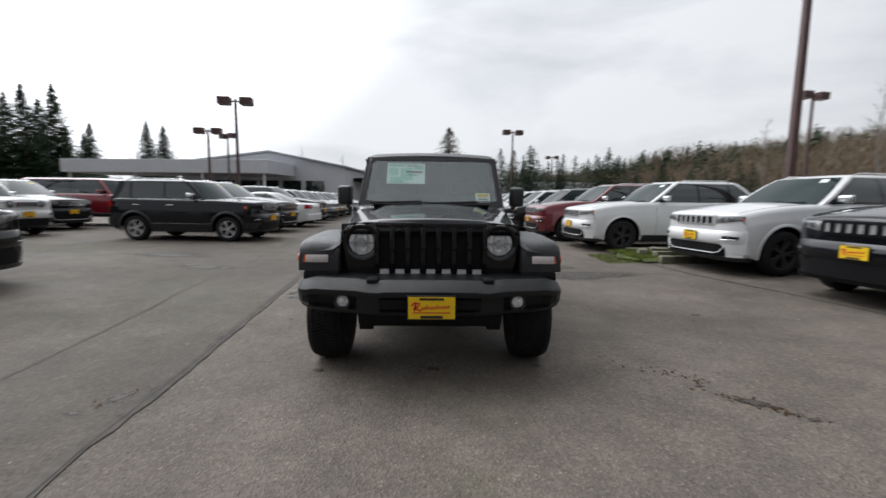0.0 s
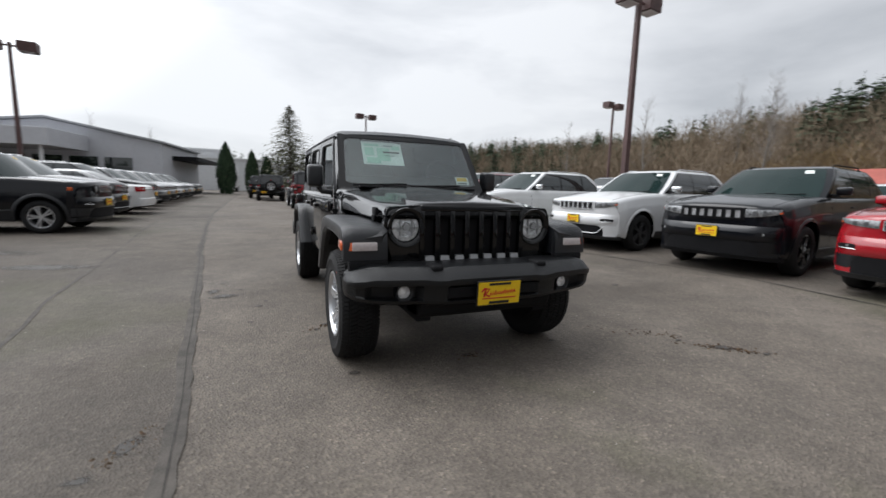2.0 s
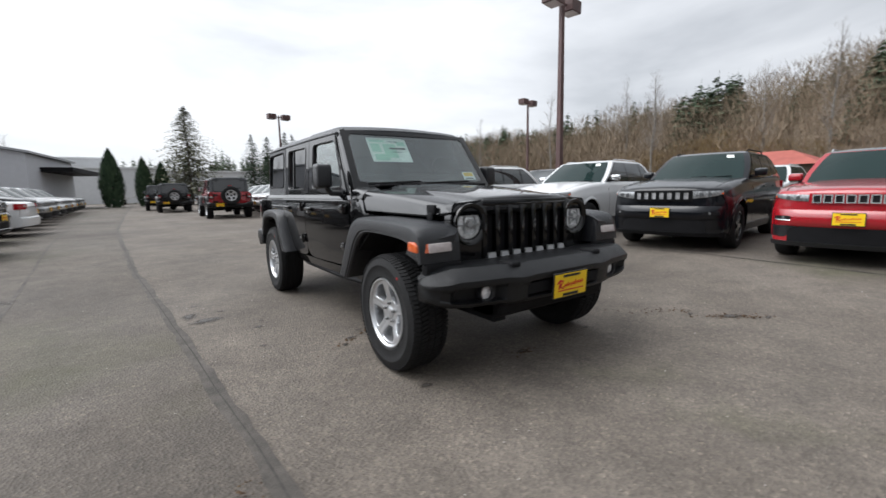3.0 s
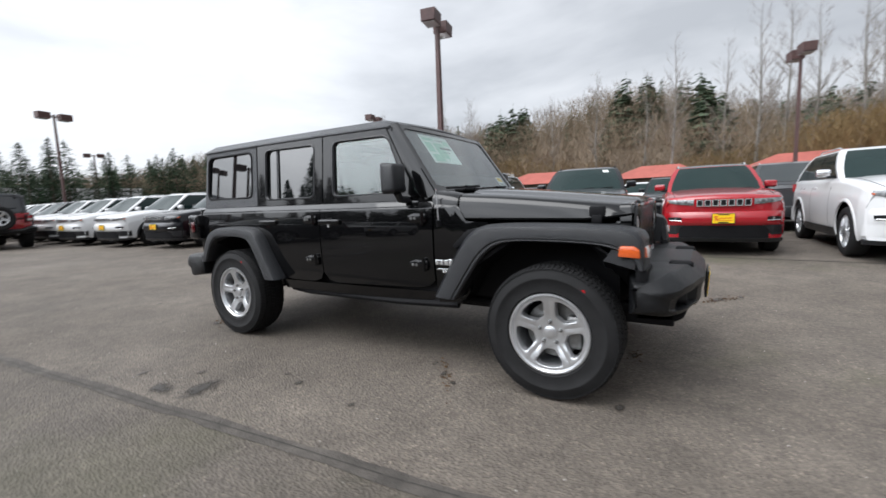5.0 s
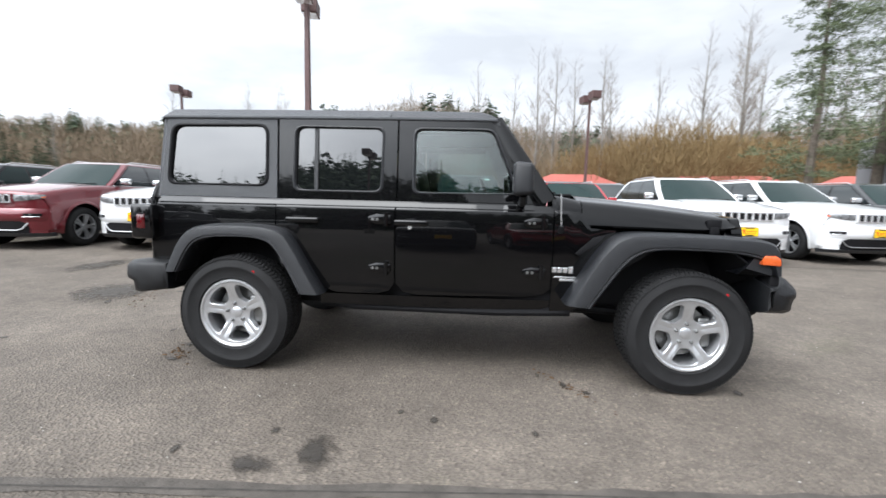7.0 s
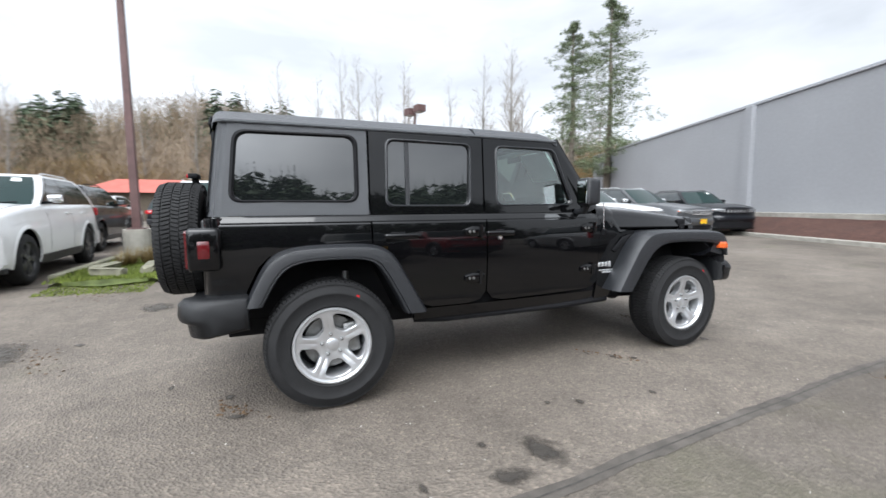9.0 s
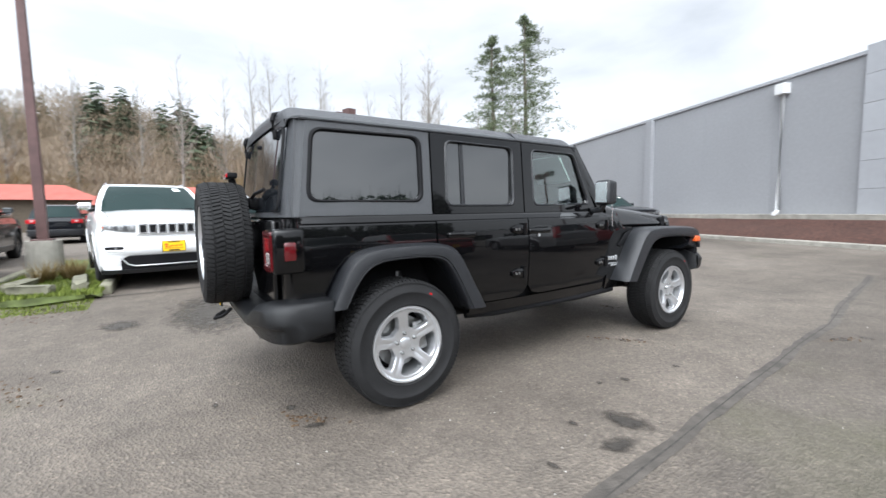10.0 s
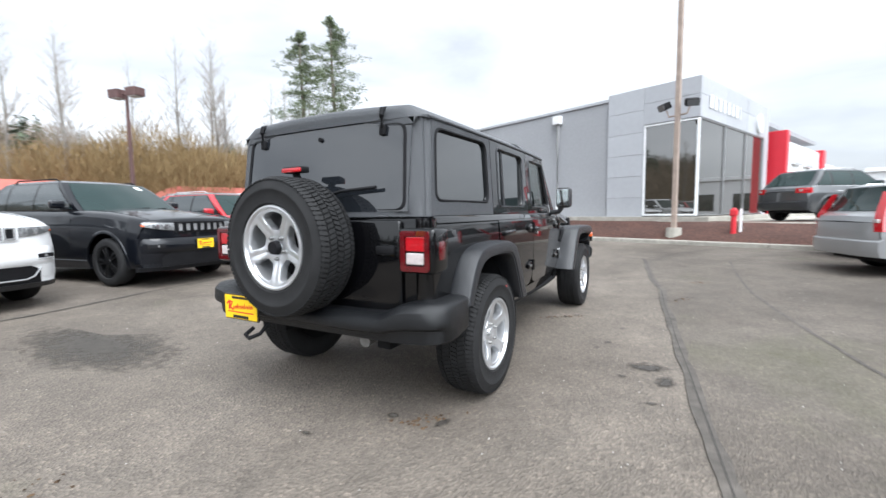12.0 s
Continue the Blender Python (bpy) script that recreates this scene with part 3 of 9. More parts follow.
def build_island():
    root = thing("planting_island", pose(0, 0, 0), "mossy kerbed planting island between the parked cars", "island", kind="structure")
    zf = lambda x, y: 0.17 + 0.03 * math.sin(x * 2.1) * math.cos(y * 3.3)
    n, m = 26, 8
    bm = bmesh.new()
    grid = [[bm.verts.new((4.15 + 6.6 * i / n + (0.35 * abs(j / m - 0.5) * 2 if i == 0 else 0), 5.02 + 1.45 * j / m + 0.06 * i / n, 0.10 if i == 0 or j in (0, m) else zf(4.3 + 6.5 * i / n, 5 + 1.4 * j / m))) for j in range(m + 1)] for i in range(n + 1)]
    for i in range(n):
        for j in range(m):
            bm.faces.new((grid[i][j], grid[i + 1][j], grid[i + 1][j + 1], grid[i][j + 1]))
    part("soil", bm, MOSS_SOIL, root, smooth=True)
    for y in (5.0, 6.5):
        for k in range(4):
            bm = bmesh.new()
            x0 = 4.7 + k * 1.5
            box(bm, x0 + 0.012, x0 + 1.488, y - 0.075, y + 0.075, 0.06, 0.235, 0.03)
            part("kerb_stone", bm, MOSSY_KERB, root)
    bm = bmesh.new()
    tufts(bm, 9000, 4.2, 7.4, 5.0, 6.45, 0.05, 5, zf)
    tufts(bm, 2600, 3.7, 4.6, 5.1, 6.4, 0.03, 6, lambda x, y: ground_z(x, y))
    ob = part("moss_grass", bm, GRASS, None)
    tagged(ob, "short bright green moss and grass on the island", "grass", kind="stuff")
    bm = bmesh.new()
    rnd = random.Random(8)
    for c in range(5):
        cx, cy = 6.1 + rnd.uniform(-0.35, 0.5), 5.7 + rnd.uniform(-0.25, 0.25)
        for _ in range(160):
            a, h = rnd.uniform(0, 6.28), rnd.uniform(0.15, 0.42)
            r = rnd.uniform(0.1, 0.28)
            z = 0.16
            w = 0.006
            dx, dy = math.cos(a), math.sin(a)
            f = [bm.verts.new((cx - dy * w, cy + dx * w, z)), bm.verts.new((cx + dy * w, cy - dx * w, z)), bm.verts.new((cx + dx * r, cy + dy * r, z + h))]
            bm.faces.new(f)
    tagged(part("dry_grass_clump", bm, DRY_GRASS, None), "clump of dry brown ornamental grass", "grass", kind="stuff")
    for k, (x, y, l, t) in enumerate([(5.3, 5.35, 1.1, 0.12), (5.6, 6.05, 1.0, -0.1), (4.75, 5.8, 0.5, 1.2), (6.6, 6.1, 0.8, 0.3)]):
        bm = bmesh.new()
        box(bm, -l / 2, l / 2, -0.09, 0.09, 0, 0.13, 0.03, 2)
        rr = random.Random(k)
        for v in bm.verts:
            v.co += Vector((rr.uniform(-1, 1), rr.uniform(-1, 1), rr.uniform(-1, 1))) * 0.018
        ob = part("edging_stone", bm, MOSSY_KERB, None, smooth=True)
        ob.matrix_basis = pose(x, y, 0.16, 0, 0, math.degrees(t))
        tagged(ob, "loose broken concrete edging stone on the mossy island", "stone", "edging stones")


build_island()


# ---- light poles ----
def lamp_head(root, at, yaw, size=(0.62, 0.42, 0.22)):
    l, w, h = size
    bm = bmesh.new()
    box(bm, -w / 2, w / 2, 0.0, l, -h / 2, h / 2, 0.015)
    for v in bm.verts:
        if v.co.z < 0:
            v.co.x *= 0.94
    head = part("lamp_head", bm, POLE_PAINT, root)
    head.matrix_basis = pose(*at, 0, 0, yaw)
    bm = bmesh.new()
    box(bm, -w * 0.42, w * 0.42, 0.05, l - 0.05, -h / 2 - 0.02, -h / 2 - 0.002, 0.006, 1)
    lens = part("lens", bm, CLEAR_LENS, head, "cloudy flat lamp lens")
    return head


def light_pole(x, y, h, yaw, z0=0.1, r=0.075, base_h=0.75, arms=(0, 180), label="", arm=0.22, size=(0.62, 0.42, 0.22)):
    root = thing("street_lamp", pose(x, y, z0), label or "rust-brown square lot light pole with two box lamps", "street lamp", "lot light poles")
    bm = bmesh.new()
    box(bm, -r, r, -r, r, base_h - 0.02, h, 0.012)
    for v in bm.verts:
        if v.co.z > h * 0.5:
            v.co.x *= 0.7
            v.co.y *= 0.7
    part("pole", bm, POLE_PAINT, root)
    if base_h > 0:
        bm = bmesh.new()
        disc_cyl(bm, (0, 0, -0.15), (0, 0, base_h), 0.30, 0.29, 20)
        part("concrete_base", bm, CONCRETE, root, "round concrete footing")
        bm = bmesh.new()
        box(bm, -0.17, 0.17, -0.17, 0.17, base_h - 0.002, base_h + 0.03, 0.005)
        part("base_plate", bm, POLE_PAINT, root)
    for a in arms:
        c, s = -math.sin(radians(yaw + a)), math.cos(radians(yaw + a))
        bm = bmesh.new()
        disc_cyl(bm, (0, 0, h - 0.12), (c * arm, s * arm, h - 0.10), 0.035, seg=8)
        part("arm", bm, POLE_PAINT, root)
        lamp_head(root, (c * arm, s * arm, h - 0.10), yaw + a, size)
    return root


BIG = (0.56, 0.46, 0.34)
light_pole(8.36, 6.27, 6.5, 101, 0.15, 0.085, 0.62, size=BIG)
light_pole(18.2, -3.85, 6.3, 101, 0.1, 0.07, size=BIG)
light_pole(18.9, 17.7, 6.7, 101, 0.1, 0.07, size=BIG)
light_pole(6.2, 29.6, 6.55, 98, 0.1, 0.07, size=BIG)
light_pole(-9.3, 17.4, 5.85, 95, 0.1, 0.07, size=BIG)
light_pole(-13.5, 23.0, 5.3, 95, 0.1, 0.07, size=BIG)
light_pole(-15.6, 30.0, 6.0, 60, 0.1, 0.07, size=BIG)
light_pole(14.5, 48.0, 6.6, 70, 0.1, 0.07, size=BIG)
light_pole(-22.2, 7.4, 6.3, 95, 0.1, 0.07, size=BIG)
light_pole(-18.0, -21.5, 6.4, 95, 0.1, 0.07, size=BIG)


# ---- showroom building to the south ----
WD = Vector((0.93, -0.367, 0)).normalized()      # along the long grey wall, away from the corner
WN = Vector((WD.y, -WD.x, 0))                    # into the building
CORNER = Vector((-2.55, -11.75, 0))
FLOOR_Z, TOP_Z = 0.88, 5.75


def wall_pose(s, depth, z, away=False):
    """A pose on the wall: x along the wall, y into the building, z up."""
    o = CORNER + WD * s + WN * depth
    m = Matrix((( WD.x, WN.x, 0, o.x), (WD.y, WN.y, 0, o.y), (0, 0, 1, z), (0, 0, 0, 1)))
    return m


def build_showroom():
    root = thing("showroom_building", wall_pose(0, 0, 0), "grey flat-roofed car showroom with panelled corner and glazing", "building")
    L = 32.0
    # long stucco wall beyond the panelled bay
    bm = bmesh.new()
    box(bm, 3.4, L, 0.10, 0.5, 0.4, TOP_Z - 0.18)
    part("wall", bm, WALL_GREY, root)
    bm = bmesh.new()
    box(bm, 3.4, L + 0.1, 0.03, 0.6, TOP_Z - 0.178, TOP_Z - 0.06, 0.01)
    part("parapet_cap", bm, PANEL_GREY, root, "pale metal parapet cap")
    for x in np.arange(6.2, L, 3.05):
        bm = bmesh.new()
        box(bm, x - 0.008, x + 0.008, 0.094, 0.099, 0.9, TOP_Z - 0.2)
        part("control_joint", bm, WALL_GREY, root)
    bm = bmesh.new()
    box(bm, L - 0.4, L, 0.5, 20, 0.4, TOP_Z - 0.18)
    part("end_wall", bm, WALL_GREY, root)
    # panelled bay: courses of metal panels left of the window and above it
    rows = np.linspace(FLOOR_Z, TOP_Z + 0.06, 7)
    for a, b in zip(rows, rows[1:]):
        for x0, x1 in ((1.95, 3.4),):
            bm = bmesh.new()
            box(bm, x0 + 0.004, x1 - 0.004, 0.0, 0.12, a + 0.004, b - 0.004, 0.004, 1)
            part("panel", bm, PANEL_GREY, root)
    for a, b in ((4.42, 5.2), (5.2, TOP_Z + 0.06)):
        bm = bmesh.new()
        box(bm, 0.0, 1.946, 0.0, 0.12, a + 0.004, b - 0.004, 0.004, 1)
        part("panel", bm, PANEL_GREY, root)
    bm = bmesh.new()
    box(bm, 0.02, 3.39, 0.14, 0.5, 4.4, TOP_Z + 0.04)
    box(bm, 1.97, 3.39, 0.14, 0.5, 0.4, 4.4)
    part("backing_wall", bm, WALL_GREY, root)
    # face with the sign, round the corner
    for a, b in ((4.42, 5.2), (5.2, TOP_Z + 0.06)):
        for y0 in (0.125, 2.6, 5.1):
            bm = bmesh.new()
            box(bm, -0.002, 0.12, y0, y0 + 2.47, a + 0.004, b - 0.004, 0.004, 1)
            part("panel", bm, PANEL_GREY, root)
    bm = bmesh.new()
    box(bm, 0.0, 0.3, 7.6, 8.2, 0.4, TOP_Z + 0.06)
    part("pier", bm, PANEL_GREY, root)
    # glazing on both sides of the corner
    def pane_frame(name, axis, a0, a1, z0, z1):
        win = new(name)
        win.parent = root
        g = bmesh.new()
        fr = bmesh.new()
        t = 0.06 if axis == "x" else 0.025
        if axis == "x":
            box(g, a0 + t, a1 - t, 0.07, 0.085, z0 + t, z1 - t)
            for q in ((a0, a0 + t, z0, z1), (a1 - t, a1, z0, z1), (a0 + t, a1 - t, z0, z0 + t), (a0 + t, a1 - t, z1 - t, z1)):
                box(fr, q[0], q[1], 0.02, 0.12, q[2], q[3])
        else:
            box(g, 0.07, 0.085, a0 + t, a1 - t, z0 + t, z1 - t)
            for q in ((a0, a0 + t, z0, z1), (a1 - t, a1, z0, z1), (a0 + t, a1 - t, z0, z0 + t), (a0 + t, a1 - t, z1 - t, z1)):
                box(fr, 0.02, 0.12, q[0], q[1], q[2], q[3])
        part("pane", g, SHOW_GLASS, win)
        part("window_frame", fr, TRIM_WHITE if axis == "x" else SILVER_PAINT, win)
    pane_frame("window", "x", 0.03, 1.94, 1.0, 4.4)
    for k in range(3):
        pane_frame("window", "y", 0.13 + 2.49 * k, 0.13 + 2.49 * (k + 1) - 0.02, 1.0, 4.4)
    # roof and slab
    bm = bmesh.new()
    box(bm, 0.3, L - 0.4, 0.6, 20, TOP_Z - 0.5, TOP_Z - 0.3)
    part("roof", bm, WALL_GREY, root)
    bm = bmesh.new()
    box(bm, -0.5, L, -0.35, 20, 0.3, FLOOR_Z + 0.08, 0.01)
    part("slab", bm, CONCRETE, root, "concrete slab edge along the wall foot")
    # downpipe with hopper
    bm = bmesh.new()
    tube(bm, [(5.8, -0.02, 5.1), (5.8, -0.02, 1.1), (5.75, -0.12, 1.0), (5.6, -0.4, 0.98)], 0.075, 10)
    pipe = part("downpipe", bm, PIPE_GREY, root, "pale grey round downpipe", smooth=True)
    bm = bmesh.new()
    box(bm, 5.62, 5.98, -0.2, 0.09, 5.06, 5.42, 0.02)
    part("rainwater_hopper", bm, PIPE_GREY, pipe)
    bm = bmesh.new()
    box(bm, 12.3, 12.75, -0.12, 0.098, 0.9, TOP_Z - 0.2, 0.01)
    part("pilaster", bm, WALL_GREY, root)
    # metal letters become plain raised bars
    for k, w in enumerate((0.27, 0.21, 0.17, 0.15, 0.17, 0.21, 0.17, 0.06)):
        bm = bmesh.new()
        y0 = 0.75 + k * 0.46
        box(bm, -0.05, -0.02, y0, y0 + w, 4.80, 5.26, 0.008)
        if k in (1, 5):
            for v in bm.verts:
                if v.co.z > 5.0:
                    v.co.y = y0 + w / 2 + (v.co.y - y0 - w / 2) * 0.3
        part("sign_bar", bm, TRIM_WHITE, root)
    bm = bmesh.new()
    disc_cyl(bm, (-0.1, 6.6, 4.95), (-0.02, 6.6, 4.95), 0.42, seg=24)
    part("sign_shield", bm, CHROME, root, "oval metal emblem plate")


build_showroom()


def build_neighbours():
    # red-and-white bay beyond the corner
    root = thing("dealership_bay", wall_pose(0, 0, 0), "red and white showroom entrance bay with metal signs", "building")
    bm = bmesh.new()
    box(bm, -0.42, 0.9, 9.2, 17.0, 0.4, 4.45, 0.02)
    part("portal", bm, SHED_WHITE, root, "white panelled portal")
    bm = bmesh.new()
    box(bm, -0.60, 0.3, 8.75, 9.2, 0.5, 4.85, 0.02)
    part("red_portal_panel", bm, SIGN_RED, root, "bright red metal panel")
    bm = bmesh.new()
    box(bm, -0.6, 0.1, 17.0, 17.8, 0.5, 4.6, 0.02)
    part("red_portal_panel", bm, SIGN_RED, root)
    for y0, y1 in ((10.5, 12.2), (13.0, 14.6)):
        bm = bmesh.new()
        box(bm, -0.6, -0.42, y0, y1, 3.4, 3.9, 0.05)
        part("sign_bar", bm, CHROME, root)
    bm = bmesh.new()
    box(bm, -0.3, 4, 17.1, 30, 0.4, 4.0)
    part("wall", bm, SHED_WHITE, root)
    root = thing("white_building", wall_pose(-14, 42, 0), "low white commercial building across the street", "building")
    bm = bmesh.new()
    box(bm, -24, 14, 0, 12, 0, 4.6)
    part("wall", bm, SHED_WHITE, root)
    bm = bmesh.new()
    box(bm, -24.2, 14.2, -0.2, 12.2, 4.6, 5.0, 0.02)
    part("roof", bm, TRIM_WHITE, root)
    for k in range(7):
        bm = bmesh.new()
        box(bm, -22 + k * 5, -19 + k * 5, -0.05, 0.05, 1.0, 3.0)
        part("window", bm, CAR_GLASS, root)


build_neighbours()


def build_bed():
    # sloping mulch bed, kerb and fittings in front of the showroom
    n, m = 40, 6
    verts, faces = [], []
    rnd = random.Random(4)
    for i in range(n + 1):
        s = -4.6 + 34 * i / n
        for j in range(m + 1):
            d = -2.05 + 1.8 * j / m
            p = CORNER + WD * s + WN * d
            e = 1.0 if 0 < j < m else 0.0
            verts.append((p.x, p.y, 0.14 + 0.68 * (j / m) ** 0.8 + e * rnd.uniform(-0.03, 0.05)))
    for i in range(n):
        for j in range(m):
            a = i * (m + 1) + j
            faces.append((a, a + m + 1, a + m + 2, a + 1))
    ob = raw_mesh("mulch_bed", verts, faces, MULCH, smooth=True)
    tagged(ob, "sloping planting bed of red-brown bark mulch", "planting bed", kind="structure")
    root = thing("kerb", wall_pose(0, 0, 0), "low pale concrete kerb along the mulch bed", "kerb", kind="structure")
    for k in range(16):
        bm = bmesh.new()
        s = -4.7 + k * 2.1
        box(bm, s + 0.006, s + 2.094, -2.2, -2.03, 0.0, 0.25, 0.025)
        part("kerb_stone", bm, CONCRETE, root)
    lamp = thing("street_lamp", wall_pose(0.12, -1.55, 0.28), "weathered tan light pole with two floodlights on a concrete foot", "street lamp")
    bm = bmesh.new()
    box(bm, -0.07, 0.07, -0.07, 0.07, 0.25, 8.6, 0.012)
    part("pole", bm, POLE_TAN, lamp)
    bm = bmesh.new()
    disc_cyl(bm, (0, 0, -0.3), (0, 0, 0.34), 0.26, 0.23, 18)
    part("concrete_base", bm, CONCRETE, lamp, smooth=True)
    bm = bmesh.new()
    tube(bm, [(-0.38, -0.06, 4.20), (-0.30, -0.05, 3.98), (0.30, 0.05, 3.98), (0.38, 0.06, 4.20)], 0.028, 8)
    part("bracket", bm, POLE_TAN, lamp)
    for sgn in (-1, 1):
        bm = bmesh.new()
        box(bm, -0.2, 0.2, -0.12, 0.12, -0.11, 0.11, 0.03)
        head = part("floodlight", bm, DEEP, lamp, "dark box floodlight")
        head.matrix_basis = pose(sgn * 0.42, 0, 4.32, 25, 0, sgn * 35)
        bm = bmesh.new()
        box(bm, -0.17, 0.17, -0.135, -0.121, -0.09, 0.09)
        part("lens", bm, LAMP_DARK, head)
    hyd = thing("fire_hydrant", wall_pose(-1.5, -1.3, 0.3), "tall red fire standpipe beside the kerb", "hydrant")
    bm = bmesh.new()
    disc_cyl(bm, (0, 0, -0.1), (0, 0, 0.82), 0.075, 0.075, 16)
    disc_cyl(bm, (0, 0, 0.82), (0, 0, 0.95), 0.10, 0.05, 16)
    part("barrel", bm, HYDRANT_RED, hyd, smooth=True)
    bm = bmesh.new()
    box(bm, -0.09, 0.09, -0.09, 0.09, 0.70, 0.90, 0.025)
    part("valve_head", bm, HYDRANT_RED, hyd)
    post = thing("marker_post", wall_pose(-1.66, -1.2, 0.3), "thin white marker post beside the hydrant", "post")
    bm = bmesh.new()
    box(bm, -0.03, 0.03, -0.03, 0.03, -0.1, 0.92, 0.006)
    part("post", bm, TRIM_WHITE, post)
    deck = thing("display_pad", wall_pose(0, 0, 0), "raised concrete display pad beside the showroom", "pavement", kind="structure")
    bm = bmesh.new()
    box(bm, -12, -0.52, -0.4, 14, 0.2, 0.80, 0.03)
    part("slab", bm, CONCRETE, deck)


build_bed()


# ---- buildings to the north and the red-roofed row to the east ----
def build_north():
    root = thing("service_building", pose(-9.5, 44, 0.1, 0, 0, -6), "long grey gabled service building with a flat canopy", "building")
    def gable(x0, x1, y0, y1, eave, ridge, material, name):
        bm = bmesh.new()
        xm = x0 + (x1 - x0) * 0.55
        out = [(x0, 0), (x1, 0), (x1, eave - 0.4), (xm, ridge), (x0, eave)]
        a = [bm.verts.new((x, y0, z)) for x, z in out]
        b = [bm.verts.new((x, y1, z)) for x, z in out]
        bm.faces.new(a)
        bm.faces.new(b[::-1])
        for i in range(5):
            j = (i + 1) % 5
            bm.faces.new((a[i], a[j], b[j], b[i]))
        part(name, bm, material, root)
        bm = bmesh.new()
        for (xa, za), (xb, zb) in (((x0 - 0.3, eave + 0.02), (xm, ridge + 0.05)), ((xm, ridge + 0.05), (x1 + 0.3, eave - 0.42))):
            ring_loft(bm, [[(xa, y0 - 0.3, za), (xb, y0 - 0.3, zb), (xb, y0 - 0.3, zb + 0.18), (xa, y0 - 0.3, za + 0.18)],
                           [(xa, y1, za), (xb, y1, zb), (xb, y1, zb + 0.18), (xa, y1, za + 0.18)]])
        part("roof", bm, PANEL_GREY, root)
    gable(-19, 0, 0, 13.5, 5.05, 6.25, BUILDING_GREY, "wall")
    bm = bmesh.new()
    box(bm, -27, -5.5, -6.5, -0.3, 3.6, 4.9, 0.03)
    part("canopy", bm, BUILDING_GREY, root, "pale flat canopy fascia")
    for x in (-26.5, -19.5, -12.5, -6.2):
        bm = bmesh.new()
        disc_cyl(bm, (x, -6.0, 0), (x, -6.0, 3.6), 0.12, seg=10)
        part("column", bm, TRIM_WHITE, root)
    for k in range(6):
        bm = bmesh.new()
        box(bm, -17.5 + k * 2.6, -15.4 + k * 2.6, -0.06, 0.02, 0.3, 3.2)
        part("window", bm, CAR_GLASS, root)
    bm = bmesh.new()
    box(bm, 0.02, 2.2, 3.0, 13.4, 3.3, 3.7)
    part("soffit", bm, DEEP, root)
    for x, y, w, d, h in ((2, 78, 16, 10, 5.2), (-4, 92, 14, 8, 7.5), (24, 84, 40, 12, 5.0)):
        r = thing("white_shed", pose(x - 10, y, 0.1), "far white industrial shed beyond the lot", "building")
        bm = bmesh.new()
        box(bm, -w / 2, w / 2, 0, d, 0, h)
        part("wall", bm, SHED_WHITE, r)
        bm = bmesh.new()
        box(bm, -w / 2 - 0.2, w / 2 + 0.2, -0.2, d + 0.2, h, h + 0.25)
        part("roof", bm, TRIM_WHITE, r)
    r = thing("box_truck", pose(-5.2, 66, 0.12, 0, 0, 4), "white box truck parked at the lane's far end", "truck")
    bm = bmesh.new()
    box(bm, -1.2, 1.2, 0, 6, 0.9, 3.6, 0.04)
    part("cargo_box", bm, WHITE_PAINT, r)
    bm = bmesh.new()
    box(bm, -1.05, 1.05, -1.9, -0.05, 0.6, 2.6, 0.15, 3)
    part("cab", bm, WHITE_PAINT, r)
    bm = bmesh.new()
    box(bm, -0.95, 0.95, -1.93, -1.88, 1.6, 2.35, 0.01)
    part("windscreen", bm, CAR_GLASS, r)
    for x in (-0.95, 0.95):
        for y in (-1.1, 4.4):
            bm = bmesh.new()
            lathe(bm, [(0.05, -0.14), (0.46, -0.14), (0.48, 0), (0.46, 0.14), (0.05, 0.14)], 18, pose(x, y, 0.48))
            part("wheel", bm, RUBBER, r)
    # red roofs
    for x, y, l, z, t in ((46, -9, 9, 2.9, 80), (48, 3, 8, 2.7, 85), (44, -24, 12, 2.9, 70), (46, 14, 10, 2.6, 92), (40, -36, 10, 2.9, 60)):
        r = thing("low_building", pose(x, y, 0.1, 0, 0, t), "low building with a faded red hipped roof", "building")
        bm = bmesh.new()
        box(bm, -l / 2, l / 2, -3, 3, 0, z)
        part("wall", bm, SOIL, r)
        bm = bmesh.new()
        o = [(-l / 2 - 0.6, -3.6, z), (l / 2 + 0.6, -3.6, z), (l / 2 + 0.6, 3.6, z), (-l / 2 - 0.6, 3.6, z)]
        u = [(-l / 2 + 2.2, -0.4, z + 1.35), (l / 2 - 2.2, -0.4, z + 1.35), (l / 2 - 2.2, 0.4, z + 1.35), (-l / 2 + 2.2, 0.4, z + 1.35)]
        ring_loft(bm, [o, u])
        part("roof", bm, ROOF_RED, r)


build_north()


# ---- hill and woods ----
def hill_h(x, y):
    """The wooded ridge east of the lot, lower towards the north and round to the west."""
    e = smooth01(55, 120, x + 0.12 * y + 6 * math.sin(y * 0.04)) * (14.3 - 3 * smooth01(30, 120, y) + 3 * math.sin(y * 0.05 + 1) + 2 * math.sin(y * 0.13))
    n = smooth01(110, 190, y + 0.1 * x) * (5 + 2 * math.sin(x * 0.05))
    s = smooth01(80, 150, -y) * smooth01(-20, 40, x) * 12
    w = smooth01(70, 140, -x) * 2.5
    return max(e, n, s, w)


def build_hill():
    xs = np.linspace(-200, 230, 54)
    ys = np.linspace(-200, 260, 58)
    n = len(xs)
    verts = [(x, y, hill_h(x, y) - 0.25) for y in ys for x in xs]
    faces = [(j * n + i, j * n + i + 1, (j + 1) * n + i + 1, (j + 1) * n + i) for j in range(len(ys) - 1) for i in range(n - 1)]
    tagged(raw_mesh("hill", verts, faces, HILL_SOIL, smooth=True), "brown brushy hillside behind the lot", "hill", kind="structure")


build_hill()


